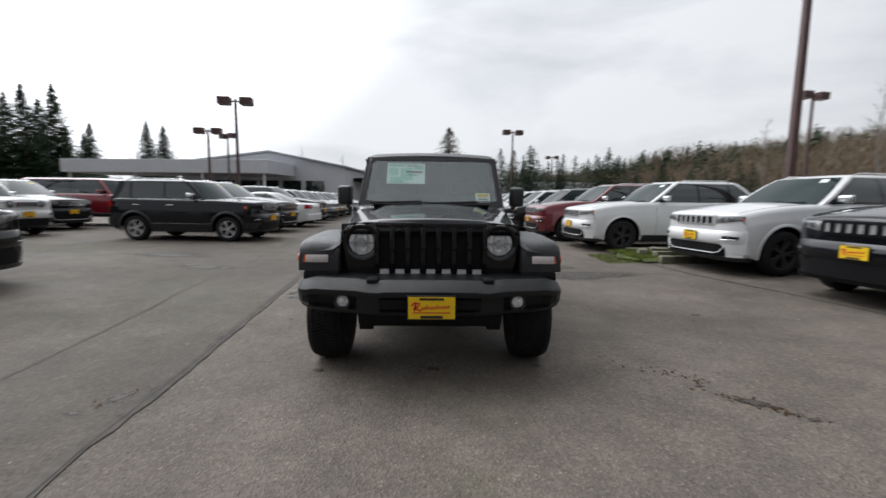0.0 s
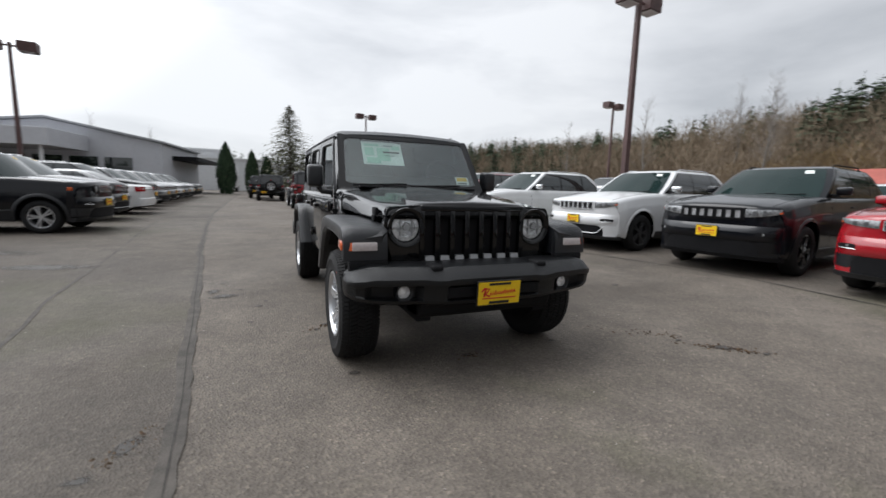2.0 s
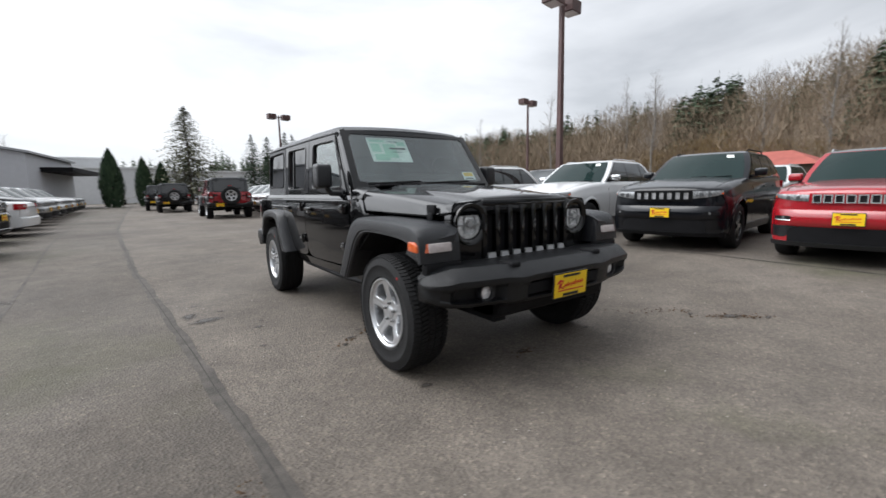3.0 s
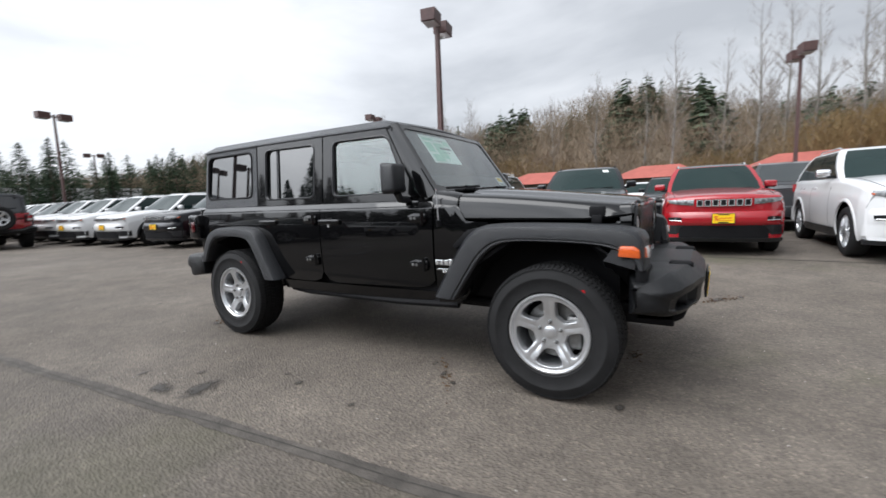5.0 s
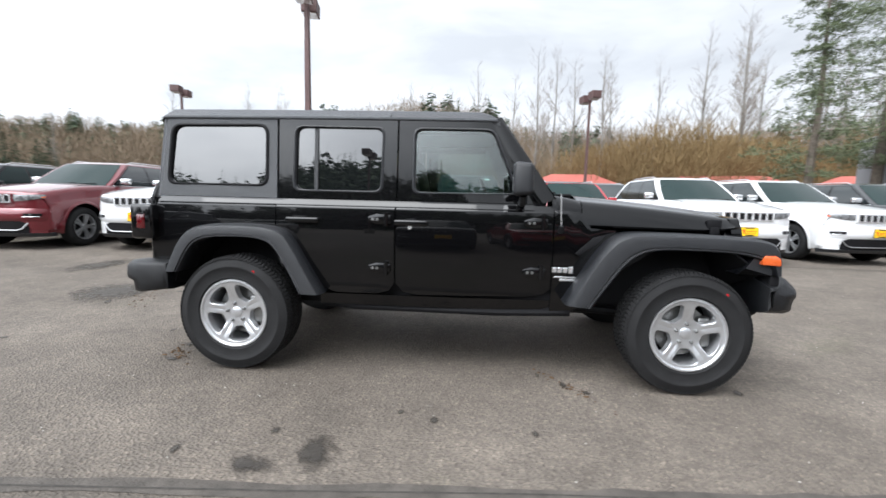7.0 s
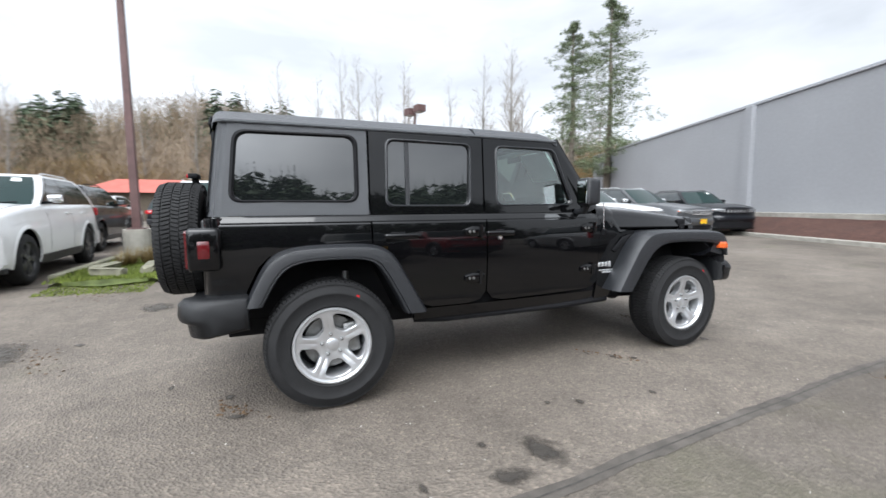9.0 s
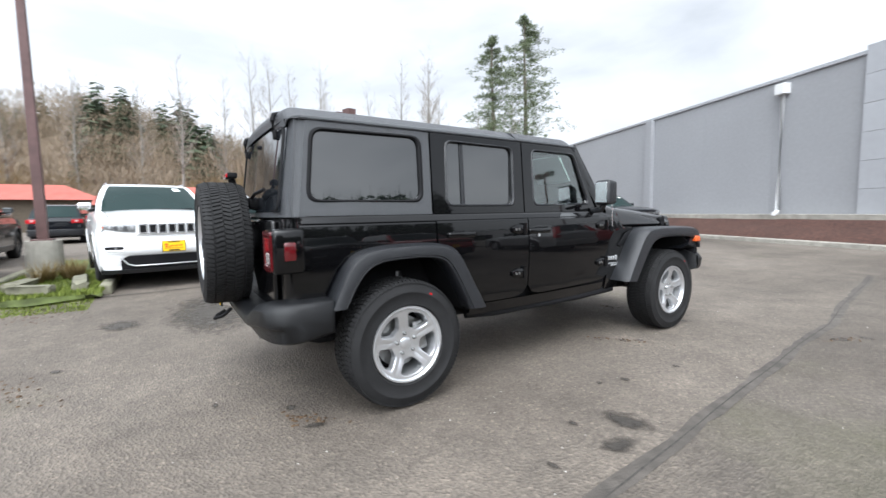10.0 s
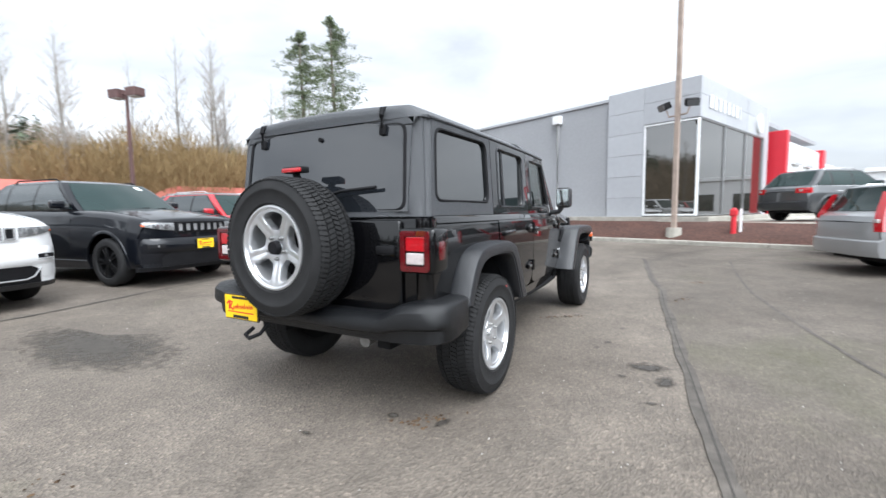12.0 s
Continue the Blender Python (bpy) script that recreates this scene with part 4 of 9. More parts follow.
def cone_fir(verts, faces, x, y, z, h, r, rnd, tiers=9, arms=9, gap=0.0):
    """A conifer: drooping tiers of needle sprays round a stem."""
    def tri(a, b, c):
        k = len(verts)
        verts.extend((a, b, c))
        faces.append((k, k + 1, k + 2))
    k = len(verts)
    s = 0.02 * h
    verts.extend([(x - s, y - s * 0.6, z), (x + s, y - s * 0.6, z), (x, y + s, z), (x, y, z + h)])
    faces.extend([(k, k + 1, k + 3), (k + 1, k + 2, k + 3), (k + 2, k, k + 3)])
    for t in range(tiers):
        f = t / (tiers - 1)
        zz = z + h * (0.10 + 0.88 * f)
        rr = r * (1 - f) ** 0.66 + 0.05 * r
        for i in range(arms):
            if rnd.random() < gap:
                continue
            a = rnd.uniform(0, 6.283)
            l = rr * rnd.uniform(0.65, 1.25)
            ca, sa = math.cos(a), math.sin(a)
            w = l * rnd.uniform(0.28, 0.5)
            droop = -l * rnd.uniform(0.05, 0.4)
            zj = zz + rnd.uniform(-0.5, 0.5) * h / tiers
            tip = (x + ca * l, y + sa * l, zj + droop)
            tri((x - sa * w * 0.3, y + ca * w * 0.3, zj + 0.1 * l), (x + ca * l * 0.55 - sa * w, y + sa * l * 0.55 + ca * w, zj + droop * 0.7), tip)
            tri((x + sa * w * 0.3, y - ca * w * 0.3, zj + 0.1 * l), tip, (x + ca * l * 0.55 + sa * w, y + sa * l * 0.55 - ca * w, zj + droop * 0.7))
            tri((x, y, zj + 0.12 * l), (x + ca * l * 0.7, y + sa * l * 0.7, zj - 0.25 * l), tip)


def twig_shrub(verts, faces, x, y, z, h, r, rnd, n=60, fine=0.006, reach=(0.10, 0.26)):
    """A bare bush or tree crown: a dome of many fine twigs."""
    for _ in range(n):
        a, q, t = rnd.uniform(0, 6.283), math.sqrt(rnd.random()), rnd.random()
        rr = r * q * math.sqrt(max(0.05, 1 - (t * 0.95) ** 2))
        px, py, pz = x + rr * math.cos(a), y + rr * math.sin(a), z + h * t * 0.85
        l = h * rnd.uniform(*reach)
        dx, dy = rnd.uniform(-0.55, 0.55) + 0.4 * q * math.cos(a), rnd.uniform(-0.55, 0.55) + 0.4 * q * math.sin(a)
        w = fine * h * rnd.uniform(0.6, 1.7)
        b = rnd.uniform(0, 3.14)
        ux, uy = w * math.cos(b), w * math.sin(b)
        k = len(verts)
        verts.extend([(px - ux, py - uy, pz), (px + ux, py + uy, pz), (px + dx * l, py + dy * l, pz + l)])
        faces.append((k, k + 1, k + 2))


def build_woods():
    rnd = random.Random(21)
    brush_v, brush_f, fir_v, fir_f, wil_v, wil_f = [], [], [], [], [], []
    spots = 0
    while spots < 4300:
        x, y = rnd.uniform(40, 150), rnd.uniform(-150, 190)
        if x + 0.12 * y < 52 or math.hypot(x, y) < 50:
            continue
        z = hill_h(x, y) - 0.3
        spots += 1
        h = rnd.uniform(4.5, 10.5)
        twig_shrub(brush_v, brush_f, x, y, z, h, h * 0.65, rnd, n=190, fine=0.0038, reach=(0.06, 0.17))
    for k in range(900):
        x, y = rnd.uniform(70, 165), rnd.uniform(-150, 200)
        z = hill_h(x, y) - 0.3
        high = smooth01(80, 120, x + 0.12 * y)
        if rnd.random() > 0.18 + 0.8 * high:
            continue
        h = rnd.uniform(6, 11.5)
        cone_fir(fir_v, fir_f, x, y, z, h, h * rnd.uniform(0.16, 0.24), rnd, 9, 9)
    for k in range(150):   # taller, fuller firs along the brow
        y = rnd.uniform(-120, 175)
        x = 88 - 0.12 * y + rnd.uniform(-12, 22)
        if math.sin(y * 0.21) + 0.6 * math.sin(y * 0.083 + 1.3) < -0.25:
            continue
        h = rnd.uniform(9, 13.5)
        cone_fir(fir_v, fir_f, x, y, hill_h(x, y) - 0.3, h, h * rnd.uniform(0.24, 0.33), rnd, 10, 10)
    for k in range(300):
        x, y = rnd.uniform(-60, 95), rnd.uniform(88, 200)
        if -22 < x < 8 and y < 120:
            continue
        h = rnd.uniform(5, 11)
        cone_fir(fir_v, fir_f, x, y, hill_h(x, y) - 0.2, h, h * rnd.uniform(0.18, 0.28), rnd, 8, 9)
    for k in range(420):
        x, y = rnd.uniform(-60, 110), rnd.uniform(90, 200)
        if -22 < x < 8 and y < 120:
            continue
        h = rnd.uniform(3, 6.5)
        twig_shrub(brush_v, brush_f, x, y, hill_h(x, y) - 0.2, h, h * 0.65, rnd, n=60, fine=0.012)
    for k in range(900):   # the wooded west and south-west side, which the car's sides and glass reflect
        a = rnd.uniform(radians(158), radians(228))
        d = rnd.uniform(62, 125)
        x, y = d * math.cos(a), d * math.sin(a)
        h = d * (rnd.uniform(0.14, 0.23) if a < radians(181) else rnd.uniform(0.14, 0.19) if a < radians(212) else rnd.uniform(0.05, 0.09))
        cone_fir(fir_v, fir_f, x, y, hill_h(x, y) - 0.2, h, h * rnd.uniform(0.24, 0.38), rnd, 9, 9)
    for k in range(260):   # thinner trees further round to the north-west, with gaps
        a = rnd.uniform(radians(139.5), radians(158))
        if a < radians(149) and math.sin(a * 61) > 0.3:
            continue
        d = rnd.uniform(70, 120)
        x, y = d * math.cos(a), d * math.sin(a)
        h = d * (rnd.uniform(0.09, 0.17) if a < radians(149) else rnd.uniform(0.12, 0.20))
        cone_fir(fir_v, fir_f, x, y, hill_h(x, y) - 0.2, h, h * rnd.uniform(0.22, 0.34), rnd, 9, 9)
    for k in range(150):
        x, y = rnd.uniform(-75, -24), rnd.uniform(48, 120)
        h = rnd.uniform(4, 7)
        cone_fir(fir_v, fir_f, x, y, hill_h(x, y), h, h * rnd.uniform(0.18, 0.27), rnd, 9, 9)
    for cx, cy, rad, num, h0, h1 in ((50, -23, 12, 170, 8, 13.5), (57, 21, 9, 70, 5, 8.5), (57, -6, 12, 90, 4.5, 8), (49, -44, 12, 110, 7, 12), (60, 38, 14, 50, 3, 6)):
        for _ in range(num):
            a, q = rnd.uniform(0, 6.283), math.sqrt(rnd.random())
            x, y = cx + rad * 0.6 * q * math.cos(a), cy + rad * 1.25 * q * math.sin(a)
            h = (h0 + (h1 - h0) * (1 - q)) * rnd.uniform(0.85, 1.1)
            twig_shrub(wil_v, wil_f, x, y, hill_h(x, y) - 0.3, h, h * 0.5, rnd, n=420, fine=0.0024, reach=(0.05, 0.13))
    ob = raw_mesh("brush_wood", brush_v, brush_f, TWIG)
    tagged(ob, "bare grey-brown winter brush covering the hillside", "brush", kind="stuff")
    ob = raw_mesh("fir_wood", fir_v, fir_f, NEEDLE)
    tagged(ob, "dark green firs along the ridge and lot edges", "woods", kind="stuff")
    ob = raw_mesh("willow_thicket", wil_v, wil_f, WILLOW)
    tagged(ob, "orange-brown leafless willow thicket at the hill's foot", "thicket", kind="stuff")


build_woods()


def bare_tree(x, y, h, seed, label="tall bare alder with pale trunk", lean=0.0, spread=0.20):
    rnd = random.Random(seed)
    root = thing("bare_tree", pose(x, y, hill_h(x, y)), label, "tree", "bare trees")
    bm = bmesh.new()
    pts, px = [], 0.0
    for k in range(9):
        pts.append((px + lean * k * h / 40, 0.12 * math.sin(k + seed), h * k / 8))
        px += rnd.uniform(-0.12, 0.12)
    rings = []
    for k, p in enumerate(pts):
        r = 0.0115 * h * (1 - k / 8.6)
        rings.append([(p[0] + r * math.cos(i * math.pi / 3), p[1] + r * math.sin(i * math.pi / 3), p[2]) for i in range(6)])
    ring_loft(bm, rings)
    part("trunk", bm, PALE_BARK, root)
    verts, faces = [], []
    def limb(p, d, l, w, depth):
        q = p + d * l
        s = d.cross(Vector((rnd.uniform(-1, 1), rnd.uniform(-1, 1), 0.2))).normalized() * w
        s2 = d.cross(s).normalized() * w
        k = len(verts)
        verts.extend([tuple(p - s), tuple(p + s), tuple(p + s2), tuple(q)])
        faces.extend([(k, k + 1, k + 3), (k + 1, k + 2, k + 3), (k + 2, k, k + 3)])
        if depth:
            for _ in range(4):
                f = rnd.uniform(0.3, 0.95)
                dd = (d + Vector((rnd.uniform(-.7, .7), rnd.uniform(-.7, .7), rnd.uniform(-.1, .6)))).normalized()
                limb(p + d * l * f, dd, l * rnd.uniform(0.35, 0.6), w * 0.6, depth - 1)
    for k in range(54):
        f = rnd.uniform(0.28, 0.99)
        i = min(7, int(f * 8))
        p = Vector(pts[i]).lerp(Vector(pts[i + 1]), f * 8 - i)
        a = rnd.uniform(0, 6.283)
        d = Vector((math.cos(a), math.sin(a), rnd.uniform(0.8, 2.2))).normalized()
        limb(p, d, h * spread * (1.1 - f * 0.75) * rnd.uniform(0.6, 1.2), 0.0030 * h * (1.15 - f), 2)
    raw_mesh("crown", verts, faces, PALE_TWIG, root)


for k, (bx, by, bh) in enumerate([(52, 2, 18), (56, -6, 21), (50, -13, 19), (55, -27, 23), (57, -33, 25), (60, 12, 17), (49, 26, 14), (62, 33, 15), (66, 40, 15), (40, 34, 12), (58, -44, 22),
                                  (58, -3, 18), (60, -9, 22), (57, -11, 20), (61, -17, 20), (52, -30, 24), (60, -37, 22), (55, -49, 23), (52, -20, 18), (63, 6, 16), (50, -40, 20), (56, 17, 14),
                                  (60, -52, 20), (44, 52, 12), (-22, 70, 10), (-16, 74, 9)]):
    bare_tree(bx, by, bh, 100 + k)


def pine(x, y, h, seed, label, low=0.25, r=0.2):
    """An open pine: a clear lower trunk and tiers of limbs that carry needle clumps."""
    rnd = random.Random(seed)
    root = thing("pine_tree", pose(x, y, 0.1), label, "tree", "pines")
    bm = bmesh.new()
    rings = []
    for k in range(8):
        rr = 0.018 * h * (1 - k / 7.6) + 0.01
        rings.append([(rr * math.cos(i * math.pi / 4) + 0.1 * math.sin(k * 1.3), rr * math.sin(i * math.pi / 4), h * k / 7) for i in range(8)])
    ring_loft(bm, rings)
    part("trunk", bm, BARK, root)
    verts, faces = [], []
    lv, lf = [], []
    n_limb = 112
    for k in range(n_limb):
        f = low + (1 - low) * (k + rnd.random()) / n_limb
        a = rnd.uniform(0, 6.283)
        g = (f - low) / (1 - low)
        l = h * r * (0.06 + 0.95 * (1 - g) ** 0.75) * (0.6 + 0.4 * smooth01(0.0, 0.2, g)) * rnd.uniform(0.4, 1.15)
        up = rnd.uniform(-0.30, 0.30)
        p = Vector((0.05, 0, h * f))
        d = Vector((math.cos(a), math.sin(a), up)).normalized()
        s = d.cross(Vector((0, 0, 1))).normalized() * 0.003 * h * (1.1 - f)
        q = p + d * l
        n0 = len(lv)
        lv.extend([tuple(p - s), tuple(p + s), tuple(p + Vector((0, 0, s.length))), tuple(q)])
        lf.extend([(n0, n0 + 1, n0 + 3), (n0 + 1, n0 + 2, n0 + 3), (n0 + 2, n0, n0 + 3)])
        for j in range(16):
            u0 = rnd.uniform(0.25, 1.08)
            c = p + d * l * u0 + Vector((rnd.gauss(0, .15), rnd.gauss(0, .15), rnd.gauss(0, .045))) * l
            cs = rnd.uniform(0.008, 0.016) * h
            for _ in range(10):
                v = Vector((rnd.gauss(0, 1), rnd.gauss(0, 1), rnd.gauss(0.1, 0.8))).normalized()
                u = v.cross(Vector((rnd.gauss(0, 1), rnd.gauss(0, 1), rnd.gauss(0, 1)))).normalized()
                t = c + v * cs * rnd.uniform(0.4, 1.3)
                b = c + v * cs * 0.1
                n1 = len(verts)
                verts.extend([tuple(b), tuple(t + u * cs * 0.12), tuple(t + v * cs * 0.4), tuple(t - u * cs * 0.12)])
                faces.append((n1, n1 + 1, n1 + 2, n1 + 3))
    raw_mesh("limb_frame", lv, lf, BARK, root)
    raw_mesh("crown", verts, faces, NEEDLE_BLUE, root)


pine(22.0, -17.0, 14.0, 31, "tall open-crowned pine behind the showroom wall", 0.2, 0.31)
pine(23.6, -21.9, 17.2, 32, "tall open-crowned pine behind the showroom wall", 0.2, 0.31)


def fir_tree(x, y, h, r, seed, label, material=NEEDLE, tiers=30, arms=10, gap=0.1):
    """A conifer whose limbs droop and carry many short sprays."""
    rnd = random.Random(seed)
    root = thing("conifer", pose(x, y, 0.1), label, "tree", "conifers")
    bm = bmesh.new()
    disc_cyl(bm, (0, 0, 0), (0, 0, h * 0.96), 0.016 * h, 0.002 * h, 8)
    part("trunk", bm, BARK, root)
    v, f = [], []
    for t in range(tiers):
        q = t / (tiers - 1)
        rr = r * ((1 - q) ** 0.8) * rnd.uniform(0.75, 1.15) + 0.03 * r
        for _ in range(arms):
            if rnd.random() < gap:
                continue
            a = rnd.uniform(0, 6.283)
            l = rr * rnd.uniform(0.6, 1.2)
            z0 = h * (0.07 + 0.91 * q) + rnd.uniform(-0.6, 0.6) * h / tiers
            drop = rnd.uniform(0.0, 0.26)
            ca, sa = math.cos(a), math.sin(a)
            for k in range(9):
                u = ((k + rnd.random()) / 9) ** 0.75
                c = Vector((ca * l * u, sa * l * u, z0 - drop * l * u * u + 0.10 * l * math.sin(u * 3)))
                n = 0.030 * h * rnd.uniform(0.7, 1.4) * (1.2 - 0.5 * u) * (0.35 + 0.65 * (1 - q))
                d = Vector((ca + rnd.uniform(-1.1, 1.1), sa + rnd.uniform(-1.1, 1.1), rnd.uniform(-0.75, 0.1))).normalized()
                w = d.cross(Vector((rnd.uniform(-.4, .4), rnd.uniform(-.4, .4), 1))).normalized() * n * 0.40
                m = len(v)
                v.extend([tuple(c), tuple(c + d * n * 0.6 + w), tuple(c + d * n * 1.5), tuple(c + d * n * 0.6 - w)])
                f.append((m, m + 1, m + 2, m + 3))
    raw_mesh("crown", v, f, material, root)


def cedar(x, y, h, r, seed, label="dense upright dark green cedar"):
    """A columnar evergreen of close upright sprays."""
    rnd = random.Random(seed)
    root = thing("cedar", pose(x, y, 0.1), label, "tree", "cedars")
    bm = bmesh.new()
    disc_cyl(bm, (0, 0, 0), (0, 0, h * 0.8), 0.09, 0.03, 8)
    part("trunk", bm, BARK, root)
    v, f = [], []
    for _ in range(1500):
        t = rnd.random() ** 0.85
        rr = r * (math.sin(math.pi * min(1, 0.12 + t * 0.9)) ** 0.6) * (1 - t * 0.35) * rnd.uniform(0.75, 1.08)
        a = rnd.uniform(0, 6.283)
        p = Vector((rr * math.cos(a), rr * math.sin(a), h * t * 0.95))
        l, w = h * rnd.uniform(0.05, 0.10), h * rnd.uniform(0.015, 0.03)
        s = Vector((-math.sin(a), math.cos(a), 0)) * w
        k = len(v)
        v.extend([tuple(p - s), tuple(p + s), tuple(p * 1.0 + Vector((0.12 * math.cos(a) * l, 0.12 * math.sin(a) * l, l)))])
        f.append((k, k + 1, k + 2))
    raw_mesh("crown", v, f, CEDAR, root)


fir_tree(2.3, 53.0, 10.8, 5.0, 41, "broad light green spruce at the far end of the lot", SPRUCE, 46, 20, 0.08)
for x, y, h, seed in ((9.6, 56.4, 8.5, 51), (11.4, 56.0, 8.3, 52), (13.5, 55.5, 9.0, 53)):
    fir_tree(x, y, h, 2.7, seed, "dark dense fir behind the far end of the lot", CEDAR, 34, 14)
cedar(-4.6, 50, 5.6, 1.15, 42)
cedar(-2.0, 52, 5.0, 0.95, 43)
cedar(-0.4, 52.5, 4.6, 0.95, 44)
rnd_row = random.Random(77)
for k in range(40):
    fx = 9.0 + k * 0.78 + rnd_row.uniform(-0.4, 0.4)
    fh = rnd_row.uniform(5.0, 7.6) * (0.86 if k > 18 else 1.0)
    fir_tree(fx, 47.5 + rnd_row.uniform(-2.2, 2.6), fh, fh * 0.40, 150 + k, "dark dense conifer in the row behind the lot", CEDAR, 22, 14, 0.0)
for k, (fx, fy, fh) in enumerate([(-49, 50, 14.5), (-53, 52, 14), (-50.5, 56, 16), (-57, 51, 17), (-62, 71.5, 13), (-59.8, 72.5, 12), (-57.5, 71, 13.5), (-48.5, 71.5, 14), (-60, 56, 16), (-51, 48, 11.5), (-56, 60, 15), (-46, 72, 13.5), (-66, 72, 12)]):
    fir_tree(fx, fy, fh, fh * 0.25, 70 + k, "tall dark fir behind the lot", CEDAR, 40, 24, 0.02)

# ---- parked vehicles ----
def road_wheel(parent, x, y, r, rim_mat, side, width=0.25, spokes=5, rim_r=None):
    """A wheel with tyre, rim and hub, its face to the given side (+1 or -1 in x)."""
    rr = rim_r or r * 0.66
    w = width / 2
    bm = bmesh.new()
    prof = [(rr * 0.97, -w * 0.8), (rr + 0.012, -w * 0.98), ((rr + r) / 2, -w * 1.02), (r - 0.03, -w * 0.95), (r - 0.006, -w * 0.72), (r, -w * 0.3), (r, w * 0.3), (r - 0.006, w * 0.72),
            (r - 0.03, w * 0.95), ((rr + r) / 2, w * 1.02), (rr + 0.012, w * 0.98), (rr * 0.97, w * 0.8)]
    lathe(bm, prof, 36, Matrix.Identity(4), True)
    tyre = part("tyre", bm, RUBBER, parent, smooth=True)
    tyre.matrix_basis = pose(x, y, r) @ Matrix.Diagonal((side, 1, 1, 1))
    bm = bmesh.new()
    lathe(bm, [(rr, w * 0.86), (rr * 0.93, w * 0.84), (rr * 0.9, w * 0.55), (rr * 0.9, -w * 0.6)], 32, Matrix.Identity(4))
    for k in range(spokes):
        for d in (-0.16, 0.16):
            a = 2 * math.pi * k / spokes + d
            c, s = math.cos(a), math.sin(a)
            ring = []
            for rad, hw, xx in ((rr * 0.2, 0.020, w * 0.80), (rr * 0.55, 0.018, w * 0.84), (rr * 0.94, 0.024, w * 0.80)):
                ring.append([(xx - 0.03, rad * c - hw * s, rad * s + hw * c), (xx, rad * c - hw * 0.7 * s, rad * s + hw * 0.7 * c), (xx, rad * c + hw * 0.7 * s, rad * s - hw * 0.7 * c), (xx - 0.03, rad * c + hw * s, rad * s - hw * c)])
            ring_loft(bm, ring)
    disc_cyl(bm, (w * 0.5, 0, 0), (w * 0.86, 0, 0), rr * 0.24, rr * 0.22, 16)
    part("rim", bm, rim_mat, tyre, smooth=True)
    bm = bmesh.new()
    disc_cyl(bm, (-w * 0.3, 0, 0), (w * 0.2, 0, 0), rr * 0.88, rr * 0.88, 24)
    part("brake_disc", bm, DEEP, tyre)
    return tyre


def dealer_plate(parent, m, w=0.305, h=0.155):
    """Yellow dealer plate in a black frame; its print is plain bars. Faces -y."""
    bm = bmesh.new()
    box(bm, -w / 2 - 0.008, w / 2 + 0.008, -0.004, 0.008, -h / 2 - 0.008, h / 2 + 0.008, 0.002, 1)
    fr = part("plate", bm, DARK_INK, parent, "yellow dealer plate with red print")
    fr.matrix_basis = m
    bm = bmesh.new()
    box(bm, -w / 2, w / 2, -0.008, -0.005, -h / 2, h / 2)
    part("plate_face", bm, YELLOW, fr)
    # script that cannot be copied becomes slanted strokes
    line = [(-0.43, 0.10), (-0.36, 0.24), (-0.25, 0.20), (-0.31, 0.03), (-0.38, 0.02), (-0.24, -0.13)]
    for k in range(11):
        line += [(-0.20 + k * 0.056, (0.10 if k in (2, 6) else 0.04) + 0.008 * k), (-0.185 + k * 0.056, -0.08 + 0.008 * k)]
    line = [(-0.37, -0.14), (-0.335, 0.20)], line
    for pts in line:
        rg = []
        for k, (x, z) in enumerate(pts):
            a_ = Vector(pts[max(0, k - 1)])
            b_ = Vector(pts[min(len(pts) - 1, k + 1)])
            d = Vector(((b_ - a_).x * w, (b_ - a_).y * h)).normalized() * 0.0062
            rg.append([(x * w - d.y, -0.0095, z * h + d.x), (x * w + d.y, -0.0095, z * h - d.x), (x * w + d.y, -0.0078, z * h - d.x), (x * w - d.y, -0.0078, z * h + d.x)])
        bm = bmesh.new()
        ring_loft(bm, rg)
        part("print_stroke", bm, RED_INK, fr)
    for x, z0, z1, ink in ((0.40, -0.235, -0.19, RED_INK), (0.26, 0.36, 0.46, DARK_INK), (0.24, -0.47, -0.35, DARK_INK)):
        bm = bmesh.new()
        box(bm, -w * x, w * x, -0.0105, -0.0085, h * z0, h * z1)
        part("print_bar", bm, ink, fr)
    return fr


def half_ring(pts):
    """A symmetric open section from its left half, (x, z) with x from the outside in."""
    return [(-x, z) for x, z in pts] + [(x, z) for x, z in pts[::-1] if x > 1e-6]


